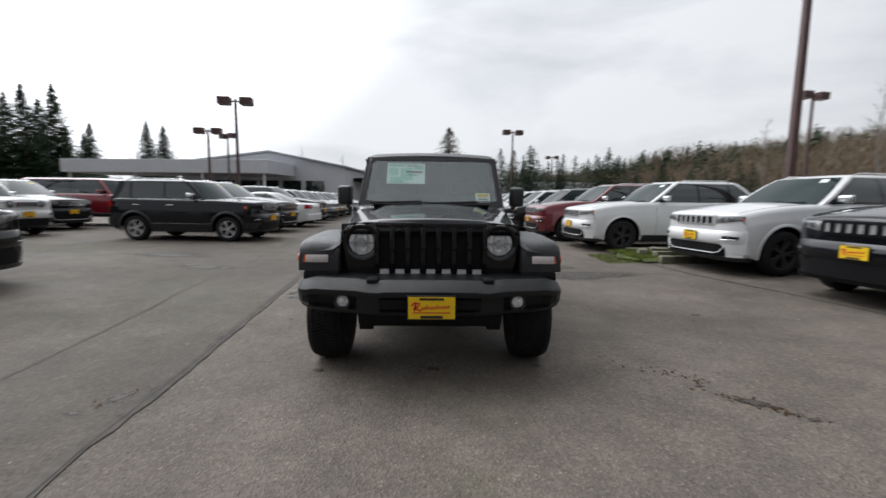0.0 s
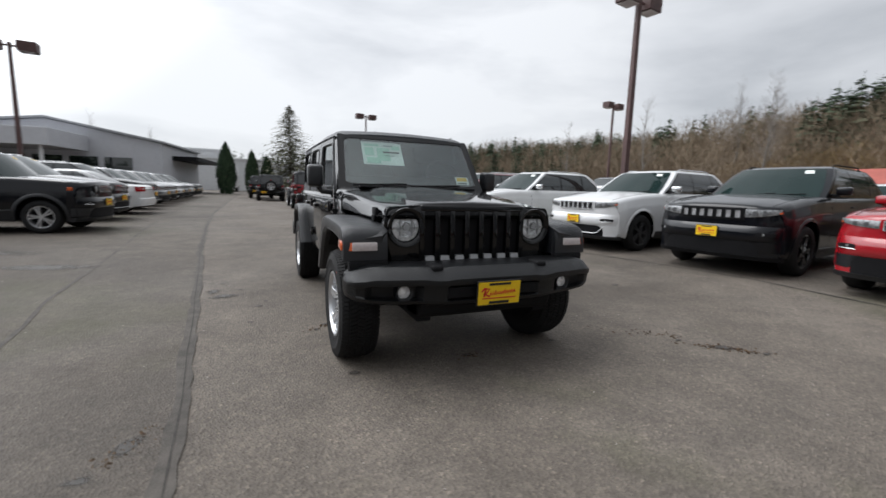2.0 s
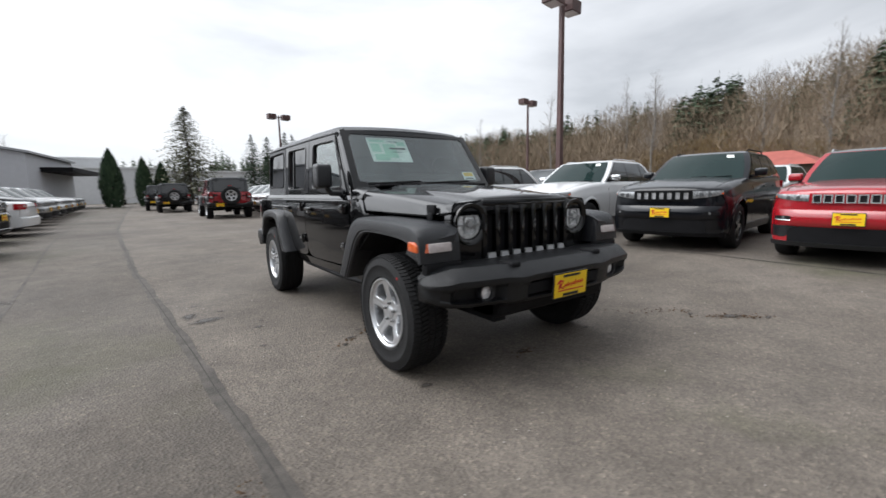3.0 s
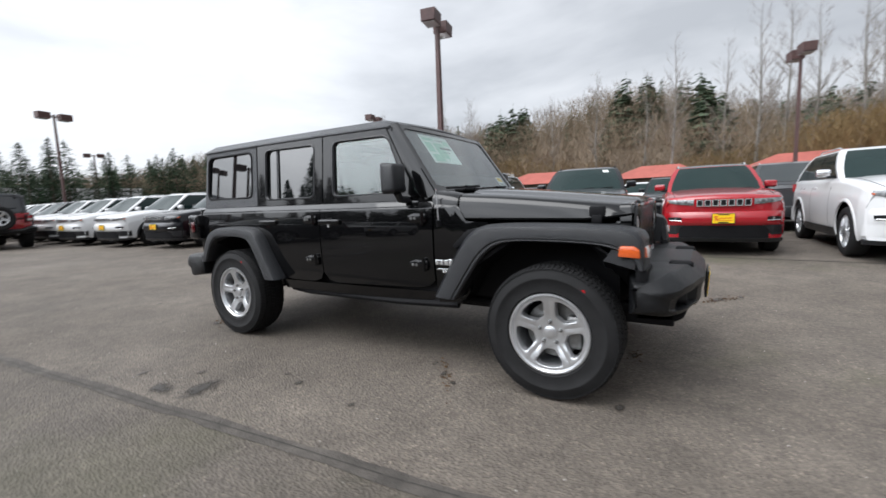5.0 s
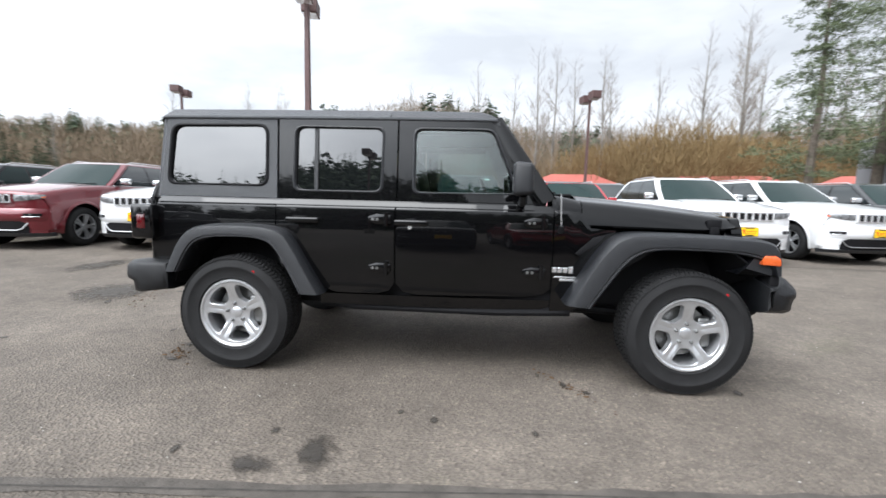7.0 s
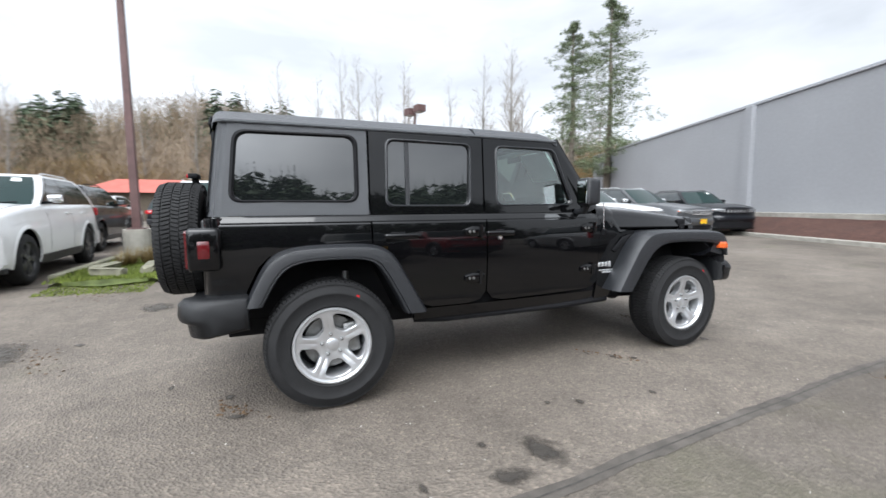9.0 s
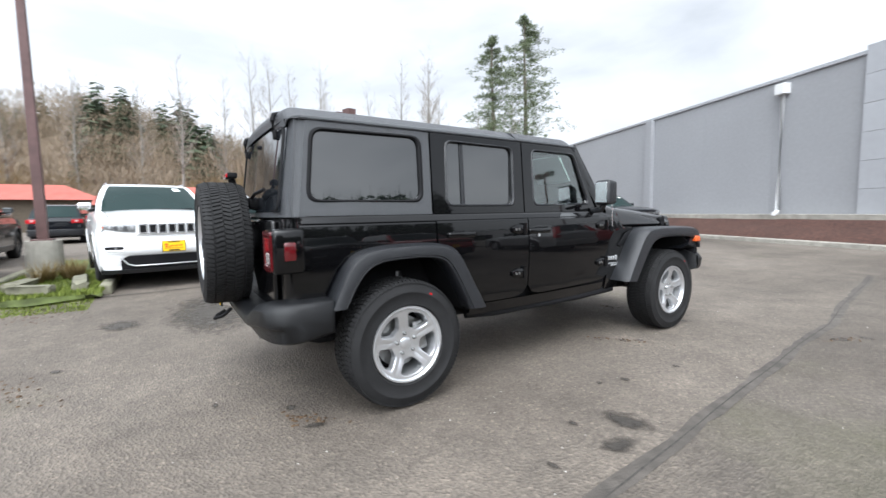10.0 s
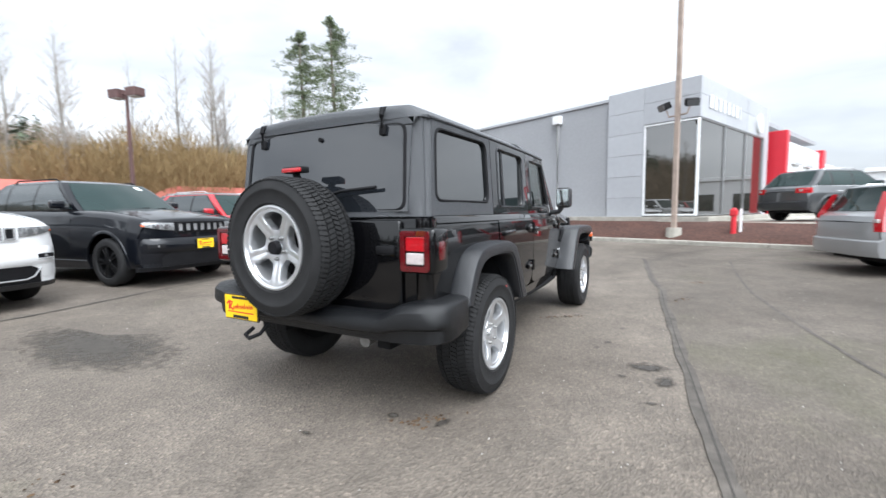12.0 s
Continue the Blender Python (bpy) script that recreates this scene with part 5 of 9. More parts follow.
STEEL_TRIM = mat("satin_silver_trim", (0.42, 0.425, 0.43), 0.3, 0.8, var=0.1, scale=20)
STYLES = {
    # front axle at y = 0, nose towards -y
    "large_suv": dict(wb=2.915, nose=0.92, tail=0.98, w=0.965, r=0.385, sill=0.30, hood0=1.04, hood1=1.205, cowl=0.56, ws=1.34, roof=1.765, roof_r=3.20, rear=3.76, belt=1.175, top_w=0.66, slots=7, slot_y=0.925, slot_h=0.150, slot_w=0.127, cladding=False, rails=True),
    "compact_suv": dict(wb=2.636, nose=0.86, tail=0.88, w=0.91, r=0.35, sill=0.28, hood0=0.985, hood1=1.10, cowl=0.45, ws=1.15, roof=1.64, roof_r=2.85, rear=3.30, belt=1.05, top_w=0.62, slots=7, slot_y=0.885, slot_h=0.115, slot_w=0.112, cladding=True, rails=True),
    "boxy_suv": dict(wb=2.57, nose=0.80, tail=0.84, w=0.90, r=0.345, sill=0.30, hood0=1.06, hood1=1.13, cowl=0.45, ws=0.98, roof=1.68, roof_r=3.10, rear=3.30, belt=1.10, top_w=0.70, slots=7, slot_y=0.93, slot_h=0.14, slot_w=0.085, cladding=True, rails=True),
    "mid_suv": dict(wb=2.70, nose=0.93, tail=0.97, w=0.93, r=0.36, sill=0.29, hood0=0.96, hood1=1.10, cowl=0.40, ws=1.20, roof=1.68, roof_r=2.95, rear=3.45, belt=1.06, top_w=0.63, slots=7, slot_y=0.875, slot_h=0.085, slot_w=0.12, cladding=True, rails=True),
    "sedan": dict(wb=3.05, nose=0.96, tail=1.0, w=0.94, r=0.345, sill=0.22, hood0=0.84, hood1=0.98, cowl=0.55, ws=1.35, roof=1.46, roof_r=2.35, rear=3.15, belt=0.96, top_w=0.60, slots=0, slot_y=0.68, slot_h=0.15, slot_w=0.3, cladding=False, rails=False),
    "wagon": dict(wb=2.76, nose=0.93, tail=1.05, w=0.90, r=0.32, sill=0.23, hood0=0.82, hood1=0.97, cowl=0.55, ws=1.25, roof=1.50, roof_r=3.42, rear=3.62, belt=0.97, top_w=0.63, slots=0, slot_y=0.66, slot_h=0.15, slot_w=0.3, cladding=False, rails=True),
    "truck": dict(wb=3.60, nose=0.95, tail=1.2, w=0.99, r=0.38, sill=0.42, hood0=1.12, hood1=1.26, cowl=0.60, ws=1.15, roof=1.92, roof_r=4.45, rear=4.62, belt=1.24, top_w=0.74, slots=0, slot_y=0.95, slot_h=0.26, slot_w=0.4, cladding=False, rails=False),
}
SIDE_PROFILE = [(0.0, 0.945), (0.08, 0.972), (0.20, 0.985), (0.40, 0.998), (0.56, 1.0), (0.70, 0.992), (0.775, 0.982), (0.82, 0.966), (0.90, 0.958), (0.96, 0.938), (1.0, 0.90)]


def build_vehicle(style, paint, label, category="car", group="parked cars", rim=None, plate=True, chrome=True, glass=None, grille_mat=None, roof_mat=None, tag=None):
    p = STYLES[style]
    rim = rim or ALLOY
    glass = glass or CAR_GLASS
    bright = CHROME if chrome else DEEP
    root = thing("parked_suv" if "suv" in style else ("parked_" + style), Matrix.Identity(4), label, category, group)
    wb, r, w, sill = p["wb"], p["r"], p["w"], p["sill"]
    y0, y1 = -p["nose"], wb + p["tail"]
    arch = r + 0.085
    reach0, reach1 = p["nose"] - arch - 0.02, p["tail"] - arch - 0.02

    def bend(x):
        u = min(1.0, abs(x) / w)
        return 0.07 * u ** 2 + 0.10 * u ** 4 + 0.15 * u ** 8

    def bend2(x):
        u = min(1.0, abs(x) / w)
        return 0.03 * u ** 2 + 0.14 * u ** 6

    def bent(x, y):
        if y < y0 + reach0:
            return y + bend(x) * (1 - (y - y0) / reach0)
        if y > y1 - reach1:
            return y - bend2(x) * (1 - (y1 - y) / reach1)
        return y

    def bottom(y):
        z = sill
        for c in (0.0, wb):
            d = abs(y - c)
            if d < arch:
                z = max(z, r + math.sqrt(arch * arch - d * d))
        if y > wb + 0.6:
            z = max(z, sill + 0.10 * smooth01(wb + 0.6, y1, y))
        return z

    h0, h1 = p["hood0"], p["hood1"]
    hood = [(y0, h0 - 0.085), (y0 + 0.015, h0 - 0.04), (y0 + 0.05, h0 - 0.014), (y0 + 0.13, h0 + 0.008), (-0.25, h0 + (h1 - h0) * 0.55), (0.1, h0 + (h1 - h0) * 0.82), (p["cowl"], h1), (p["ws"], p["belt"] + 0.03),
            (wb, p["belt"] + 0.05), (p["rear"], p["belt"] + 0.06), (y1 - 0.12, p["belt"] + 0.02), (y1 - 0.03, p["belt"] - 0.03), (y1, p["belt"] - 0.12)]
    wide = [(y0, w * 0.95), (y0 + 0.3, w * 0.985), (0.0, w), (wb, w), (y1 - 0.4, w * 0.99), (y1, w * 0.93)]

    def side_x(y, z):
        return interp(y, wide) * interp((z - sill) / (interp(y, hood) - sill), SIDE_PROFILE)

    ys = {y0, y0 + 0.015, y0 + 0.05, y0 + 0.10, y0 + 0.2, y0 + 0.3, y1, y1 - 0.03, y1 - 0.07, y1 - 0.12, y1 - 0.25, y1 - 0.4, p["cowl"], p["ws"]}
    for c in (0.0, wb):
        for k in range(-9, 10):
            ys.add(c + arch * math.sin(math.pi / 2 * k / 9))
        ys.update((c - arch - 0.01, c + arch + 0.01))
    ys.update(np.linspace(arch + 0.1, wb - arch - 0.1, 5).tolist())
    ys = [y for y in sorted(ys) if y0 <= y <= y1]
    rings = []
    for y in ys:
        zb, zt, ww = bottom(y), interp(y, hood), interp(y, wide)
        crown = 0.045 if y < p["cowl"] else 0.02
        hgt = zt - sill
        half = []
        for k, (f, q) in enumerate(SIDE_PROFILE):
            z = max(sill + f * hgt, zb + 0.0015 * k)
            half.append((ww * interp((z - sill) / hgt, SIDE_PROFILE), z))
        zc = max(zt, half[-1][1])
        half += [(ww * 0.83, zc + 0.008), (ww * 0.70, zc + 0.010), (ww * 0.62, zc + crown * 0.55), (ww * 0.35, zc + crown * 0.85), (0, zc + crown)]
        rings.append([(x, bent(x, y), z) for x, z in half_ring(half)])
    bm = bmesh.new()
    loops = ring_loft(bm, rings, closed=False)
    # front and rear faces as strips between the two halves
    for lp in (loops[0], loops[-1]):
        n = len(lp)
        for i in range(n // 2 - 1):
            try:
                bm.faces.new((lp[i], lp[i + 1], lp[n - 2 - i], lp[n - 1 - i]))
            except ValueError:
                pass
        if n % 2:
            m = n // 2
            bm.faces.new((lp[m - 1], lp[m], lp[m + 1]))
    part("body", bm, paint, root, smooth=True)
    # a filled fascia that follows the nose and the tail
    for end, yb0, fn, s, nm in (("front", y0, bend, -1, "fascia"), ("rear", y1, bend2, 1, "tail_panel")):
        bm = bmesh.new()
        zt = interp(yb0, hood)
        ww = interp(yb0, wide)
        g = []
        for i in range(21):
            u = -1 + i / 10
            col = []
            for j in range(7):
                f = j / 6
                z = sill + (0.10 if s > 0 else 0.0) + (zt - sill - (0.10 if s > 0 else 0.0)) * f
                x = u * ww * interp((z - sill) / (zt - sill), SIDE_PROFILE) * 0.999
                col.append(bm.verts.new((x, yb0 - s * fn(x) + s * (0.004 + 0.010 * math.sin(math.pi * f)), z)))
            g.append(col)
        for i in range(20):
            for j in range(6):
                bm.faces.new((g[i][j], g[i + 1][j], g[i + 1][j + 1], g[i][j + 1]))
        part(nm, bm, paint, root, smooth=True)
    bm = bmesh.new()
    box(bm, -w * 0.72, w * 0.72, y0 + 0.3, y1 - 0.3, sill - 0.02, p["belt"] - 0.12)
    box(bm, -w * 0.93, w * 0.93, arch + 0.03, wb - arch - 0.03, sill - 0.03, sill + 0.2)
    part("underbody", bm, DEEP, root)
    # cabin
    b, top, tw = p["belt"] + 0.0, p["roof"], p["top_w"]
    bw = w * 0.90
    lv = [(0.0, p["cowl"], p["rear"] + 0.12, bw), (0.35, p["cowl"] + 0.38 * (p["ws"] - p["cowl"]), p["rear"] - 0.22 * (p["rear"] - p["roof_r"]), bw * 0.965), (0.72, p["cowl"] + 0.78 * (p["ws"] - p["cowl"]), p["rear"] - 0.66 * (p["rear"] - p["roof_r"]), bw * 0.5 + tw * 0.5 - 0.005),
          (0.90, p["ws"], p["roof_r"] + 0.05, tw + 0.03), (0.97, p["ws"] + 0.16, p["roof_r"] - 0.08, tw - 0.05), (1.0, p["ws"] + 0.42, p["roof_r"] - 0.35, tw * 0.6)]

    def at(v):
        return tuple(interp(v, [(a[0], a[i]) for a in lv]) for i in (1, 2, 3))

    def zof(v):
        return b + (top - b) * v

    def front_y(v, u):
        return at(v)[0] + 0.15 * u * u

    def rear_y(v, u):
        return at(v)[1] - 0.09 * u * u

    rings, caps = [], []
    for v in (0.0, 0.35, 0.72, 0.90, 0.97, 1.0):
        yf, yr, ww = at(v)
        us = [-1, -0.75, -0.4, 0, 0.4, 0.75, 1]
        fr = [(u * ww, front_y(v, u), zof(v)) for u in us]
        bk = [(u * ww, rear_y(v, u), zof(v)) for u in us[::-1]]
        sd = [(ww, yf + 0.15 + (yr - 0.09 - yf - 0.15) * t, zof(v)) for t in (0.25, 0.5, 0.75)]
        so = [(-x, y, z) for x, y, z in sd[::-1]]
        (rings if v <= 0.9 else caps).append(fr + sd + bk + so)
        if v == 0.9:
            caps.append(fr + sd + bk + so)
    bm = bmesh.new()
    ring_loft(bm, rings, cap0=False, cap1=False)
    part("cabin", bm, paint, root, smooth=True)
    bm = bmesh.new()
    ring_loft(bm, caps, cap0=False)
    part("roof", bm, roof_mat or paint, root, smooth=True)

    def sheet(name, f, nu, nv, material, off, label=""):
        bm = bmesh.new()
        g = [[f(i / nu, j / nv) for j in range(nv + 1)] for i in range(nu + 1)]
        outer = [[bm.verts.new(Vector(q) + Vector(off)) for q in row] for row in g]
        inner = [[bm.verts.new(Vector(q) - Vector(off) * 0.8) for q in row] for row in g]
        for i in range(nu):
            for j in range(nv):
                bm.faces.new((outer[i][j], outer[i + 1][j], outer[i + 1][j + 1], outer[i][j + 1]))
                bm.faces.new((inner[i][j], inner[i][j + 1], inner[i + 1][j + 1], inner[i + 1][j]))
        return part(name, bm, material, root, label, smooth=True)

    def wsf(s, t):
        v = 0.05 + 0.83 * t
        u = (s * 2 - 1) * (0.92 - 0.04 * t)
        return (u * at(v)[2], front_y(v, u), zof(v))
    wsc = sheet("windscreen", wsf, 12, 6, TEAL_GLASS, (0, -0.008, 0.005), "tinted windscreen")
    if tag is not None:
        bm = bmesh.new()
        q = [Vector(wsf(s, t)) + Vector((0, -0.012, 0.006)) for s, t in ((0.80, 0.82), (0.89, 0.82), (0.885, 0.94), (0.80, 0.94))]
        va, vb = [bm.verts.new(v) for v in q], [bm.verts.new(v + Vector((0, 0.002, 0))) for v in q]
        bm.faces.new(va)
        bm.faces.new(vb[::-1])
        part("stock_tag", bm, tag, wsc)

    def rwf(s, t):
        v = 0.12 + 0.74 * t
        u = (s * 2 - 1) * 0.88
        return (u * at(v)[2], rear_y(v, u), zof(v))
    sheet("rear_window", rwf, 8, 5, glass, (0, 0.006, 0.003))
    yb, yc = p["ws"] + 0.40 * (p["roof_r"] - p["ws"]) - 0.1, p["ws"] + 0.82 * (p["roof_r"] - p["ws"]) - 0.05
    spans = [("f", yb), (yb + 0.05, yc), (yc + 0.06, "r")]
    for sx in (-1, 1):
        def band(s, t, sx=sx):
            v = 0.075 + 0.80 * t
            yf, yr, ww = at(v)
            a_, z_ = yf + 0.22, yr - 0.24
            return (sx * ww, a_ + (z_ - a_) * s, zof(v))
        sheet("pillar_trim", band, 8, 5, BLACK_PAINT, (sx * 0.004, 0, 0.001))
        for ya, yz in spans:
            def swf(s, t, ya=ya, yz=yz, sx=sx):
                v = 0.10 + 0.755 * t
                yf, yr, ww = at(v)
                a_ = yf + 0.25 if ya == "f" else ya
                z = yr - 0.28 if yz == "r" else yz
                z = max(z, a_ + 0.05)
                return (sx * ww, a_ + (z - a_) * s, zof(v))
            sheet("side_window", swf, 4, 5, glass, (sx * 0.008, 0, 0.002))
        bm = bmesh.new()
        yf, yr, ww = at(0.075)
        tube(bm, [(sx * (ww + 0.006), yf + 0.22 + (yr - 0.46 - yf) * k / 6, zof(0.07)) for k in range(7)], 0.007, 6)
        part("belt_trim", bm, bright, root)
        # mirror
        bm = bmesh.new()
        box(bm, -0.10, 0.10, -0.055, 0.05, -0.07, 0.07, 0.032, 3)
        for v in bm.verts:
            if v.co.y < 0:
                v.co.z *= 0.85
        mir = part("wing_mirror", bm, CHROME if chrome and style in ("large_suv", "boxy_suv") else paint, root, smooth=True)
        mir.matrix_basis = pose(sx * (bw + 0.13), p["cowl"] + 0.50, p["belt"] + 0.14, 0, 0, sx * 10)
        bm = bmesh.new()
        box(bm, -0.085, 0.085, 0.045, 0.055, -0.055, 0.055, 0.003, 1)
        part("mirror_face", bm, MIRROR_GLASS, mir)
        bm = bmesh.new()
        box(bm, -0.06, 0.06, -0.03, 0.03, -0.035, 0.012, 0.01)
        m2 = part("mirror_arm", bm, DEEP, mir)
        m2.matrix_basis = pose(sx * -0.10, 0, -0.055)
        for yh in (yb - 0.16, yc - 0.16):
            zh = p["belt"] - 0.12
            bm = bmesh.new()
            box(bm, -0.012, 0.022, -0.10, 0.10, -0.013, 0.013, 0.008)
            h = part("door_handle", bm, CHROME if chrome and paint is not WHITE_PAINT else paint, root)
            h.matrix_basis = pose(sx * (side_x(yh, zh) + 0.004), yh, zh)
        for ys_ in (p["cowl"] + 0.30, yb + 0.03, yc + 0.10):
            bm = bmesh.new()
            rg = []
            for k in range(9):
                z = sill + 0.13 + (p["belt"] - sill - 0.14) * k / 8
                yy = ys_
                if ys_ > yc:
                    yy = max(ys_ - 0.28 * (1 - k / 8) ** 2, wb - arch - 0.02 if k < 4 else 0)
                x = side_x(yy, z)
                rg.append([(sx * (x - 0.004), yy - 0.003, z), (sx * (x + 0.0015), yy - 0.003, z), (sx * (x + 0.0015), yy + 0.003, z), (sx * (x - 0.004), yy + 0.003, z)])
            ring_loft(bm, rg)
            part("door_seam", bm, DEEP, root)
        # rocker moulding
        bm = bmesh.new()
        rg = []
        for k in range(7):
            yy = arch + 0.02 + (wb - 2 * arch - 0.04) * k / 6
            q = sill + (0.20 if p["cladding"] else 0.12)
            rg.append([(sx * (side_x(yy, sill) - 0.05), yy, sill - 0.05), (sx * (side_x(yy, sill) + 0.012), yy, sill - 0.035), (sx * (side_x(yy, q) + 0.010), yy, q - 0.02), (sx * (side_x(yy, q) - 0.01), yy, q)])
        ring_loft(bm, rg)
        part("rocker_moulding", bm, PLASTIC, root, smooth=True)
        if p["rails"]:
            bm = bmesh.new()
            tube(bm, [(sx * (tw - 0.03), p["ws"] + 0.25, top - 0.045), (sx * (tw - 0.02), p["ws"] + 0.38, top + 0.008), (sx * (tw - 0.02), p["roof_r"] - 0.35, top + 0.010), (sx * (tw - 0.03), p["roof_r"] - 0.20, top - 0.04)], 0.012, 8)
            part("roof_rail", bm, bright, root, smooth=True)
        for c in (0.0, wb):
            road_wheel(root, sx * (w - 0.132), c, r, rim, sx, 0.24)
            bm = bmesh.new()
            rg = []
            wd, lip, lipm = (0.055, 0.016, PLASTIC) if p["cladding"] else (0.038, 0.012, paint)
            for k in range(21):
                a = radians(-12 + 204 * k / 20)
                row = []
                for q, ra in ((0, arch - 0.012), (1, arch - 0.010), (2, arch + wd * 0.6), (3, arch + wd)):
                    yy, zz = c + ra * math.cos(a), r + ra * math.sin(a)
                    xx = min(w * 1.0, side_x(yy, max(zz, sill))) + (lip if q in (1, 2) else -0.012 if q == 0 else 0.0)
                    row.append((sx * xx, yy, zz))
                rg.append(row)
            ring_loft(bm, rg)
            part("arch_moulding", bm, lipm, root, smooth=True)
        # headlight, wrapped round the corner
        sy, sh = p["slot_y"], p["slot_h"]
        span = p["slots"] * p["slot_w"] if p["slots"] else 2 * p["slot_w"] + 0.06
        if style == "boxy_suv":
            xc = 0.40
            hm = pose(sx * xc, y0 + bend(xc) - 0.012, sy + 0.005, 0, 0, 90)
            bm = bmesh.new()
            lathe(bm, [(0.0005, -0.030), (0.045, -0.026), (0.078, -0.006), (0.080, 0.05)], 28, hm)
            hl = part("headlight", bm, LAMP_GLASS, root, "round clear headlight", smooth=True)
            bm = bmesh.new()
            lathe(bm, [(0.078, -0.006), (0.082, -0.020), (0.094, -0.016), (0.098, 0.05)], 28, hm)
            part("headlight_bezel", bm, DEEP, hl, smooth=True)
            bm = bmesh.new()
            box(bm, sx * 0.86 - 0.015, sx * 0.86 + 0.015, y0 + bend(0.86) - 0.01, y0 + bend(0.86) + 0.08, sy - 0.035, sy + 0.035, 0.01)
            part("turn_lens", bm, AMBER_LENS, hl)
        else:
            xa, xb = span / 2 + 0.03, w * 0.90
            zt_, big = sy + sh * 0.5 - 0.004, max(sh, 0.11)
            rg = []
            for k in range(9):
                f = k / 8
                x = xa + (xb - xa) * f
                zlo = zt_ - big * (0.78 - 0.34 * f * f) + 0.012 * f
                zhi = zt_ + 0.010 * f
                yy = y0 + bend(x) - 0.002
                rg.append([(sx * x, yy - 0.016, zlo), (sx * x, yy - 0.024, (zlo + zhi) / 2), (sx * x, yy - 0.010, zhi), (sx * (x - 0.01), yy + 0.06, zhi - 0.005), (sx * (x - 0.01), yy + 0.06, zlo + 0.005)])
            bm = bmesh.new()
            ring_loft(bm, rg)
            hl = part("headlight", bm, LAMP_GLASS, root, "clear swept headlight", smooth=True)
            for f in (0.30, 0.58):
                bm = bmesh.new()
                x = xa + (xb - xa) * f
                zc = zt_ - big * 0.37
                disc_cyl(bm, (sx * x, y0 + bend(x) - 0.030, zc), (sx * x, y0 + bend(x) + 0.02, zc), big * 0.24, big * 0.24, 16)
                part("lamp_projector", bm, LAMP_DARK, hl, smooth=True)
            bm = bmesh.new()
            rg = []
            for f in (0.95, 0.98, 1.005):
                x = xa + (xb - xa) * f
                yy = y0 + bend(x)
                rg.append([(sx * x, yy - 0.027, zt_ - big * 0.34), (sx * x, yy - 0.022, zt_ - big * 0.14), (sx * x, yy + 0.05, zt_ - big * 0.14), (sx * x, yy + 0.05, zt_ - big * 0.34)])
            ring_loft(bm, rg)
            part("turn_lens", bm, AMBER_LENS, hl, smooth=True)
        # fog lamp slit in the bumper
        zf = sill + 0.34
        bm = bmesh.new()
        rg = []
        for k in range(6):
            x = w * (0.66 + 0.22 * k / 5)
            yy = y0 + bend(x) - 0.060
            hh = 0.030 - 0.014 * abs(k / 5 - 0.4)
            rg.append([(sx * x, yy - 0.006, zf - hh), (sx * x, yy - 0.006, zf + hh), (sx * x, yy + 0.05, zf + hh), (sx * x, yy + 0.05, zf - hh)])
        ring_loft(bm, rg)
        fg = part("fog_lamp_bezel", bm, DEEP, root)
        bm = bmesh.new()
        x = w * 0.75
        yy = y0 + bend(x) - 0.070
        disc_cyl(bm, (sx * x, yy, zf), (sx * x, yy + 0.03, zf), 0.022, 0.022, 14)
        part("fog_lamp", bm, LAMP_GLASS, fg)
        if chrome:
            bm = bmesh.new()
            tube(bm, [(sx * w * (0.655 + 0.21 * k / 4), y0 + bend(w * (0.655 + 0.21 * k / 4)) - 0.067, zf - 0.034 + 0.006 * k / 4) for k in range(5)], 0.006, 6)
            part("fog_trim", bm, CHROME, fg)
        # tail lamp
        zt = p["belt"] - 0.09
        tall = style in ("wagon", "truck")
        bm = bmesh.new()
        rg = []
        for k in range(7):
            x = w * ((0.76 if tall else 0.58) + (0.20 if tall else 0.39) * k / 6)
            yy = y1 - bend2(x) + 0.012
            ha, hb = (0.20, 0.12) if tall else (0.085, 0.075)
            if style == "wagon":
                x = w * (0.84 + 0.11 * k / 6)
                yy = y1 - bend2(x) + 0.012
                rg.append([(sx * x, yy - 0.08, zt - 0.17), (sx * x, yy, zt - 0.17), (sx * x, yy + 0.008, zt), (sx * x * 0.985, yy - 0.01, zt + 0.12), (sx * x * 0.84, yy - 0.16, zt + 0.46), (sx * x * 0.84, yy - 0.24, zt + 0.46), (sx * x * 0.98, yy - 0.12, zt + 0.10)])
                continue
            rg.append([(sx * x, yy - 0.08, zt - ha), (sx * x, yy, zt - ha), (sx * x, yy + 0.008, zt), (sx * x, yy - 0.002, zt + hb), (sx * x, yy - 0.08, zt + hb)])
        ring_loft(bm, rg)
        tl = part("tail_light", bm, RED_LENS, root, smooth=True)
        bm = bmesh.new()
        x = w * (0.86 if tall else 0.74)
        box(bm, sx * x - 0.05, sx * x + 0.05, y1 - bend2(x) - 0.03, y1 - bend2(x) + 0.026, zt - 0.03, zt + 0.03, 0.008)
        part("reverse_lens", bm, CLEAR_LENS, tl)
    # grille
    sy, sh, sw = p["slot_y"], p["slot_h"], p["slot_w"]

    def front(x, out):
        u = min(1.0, abs(x) / (w * 0.96))
        return y0 + bend(x) - (0.012 + max(0.0, out)) * (1 - u ** 9) - min(0.0, out)
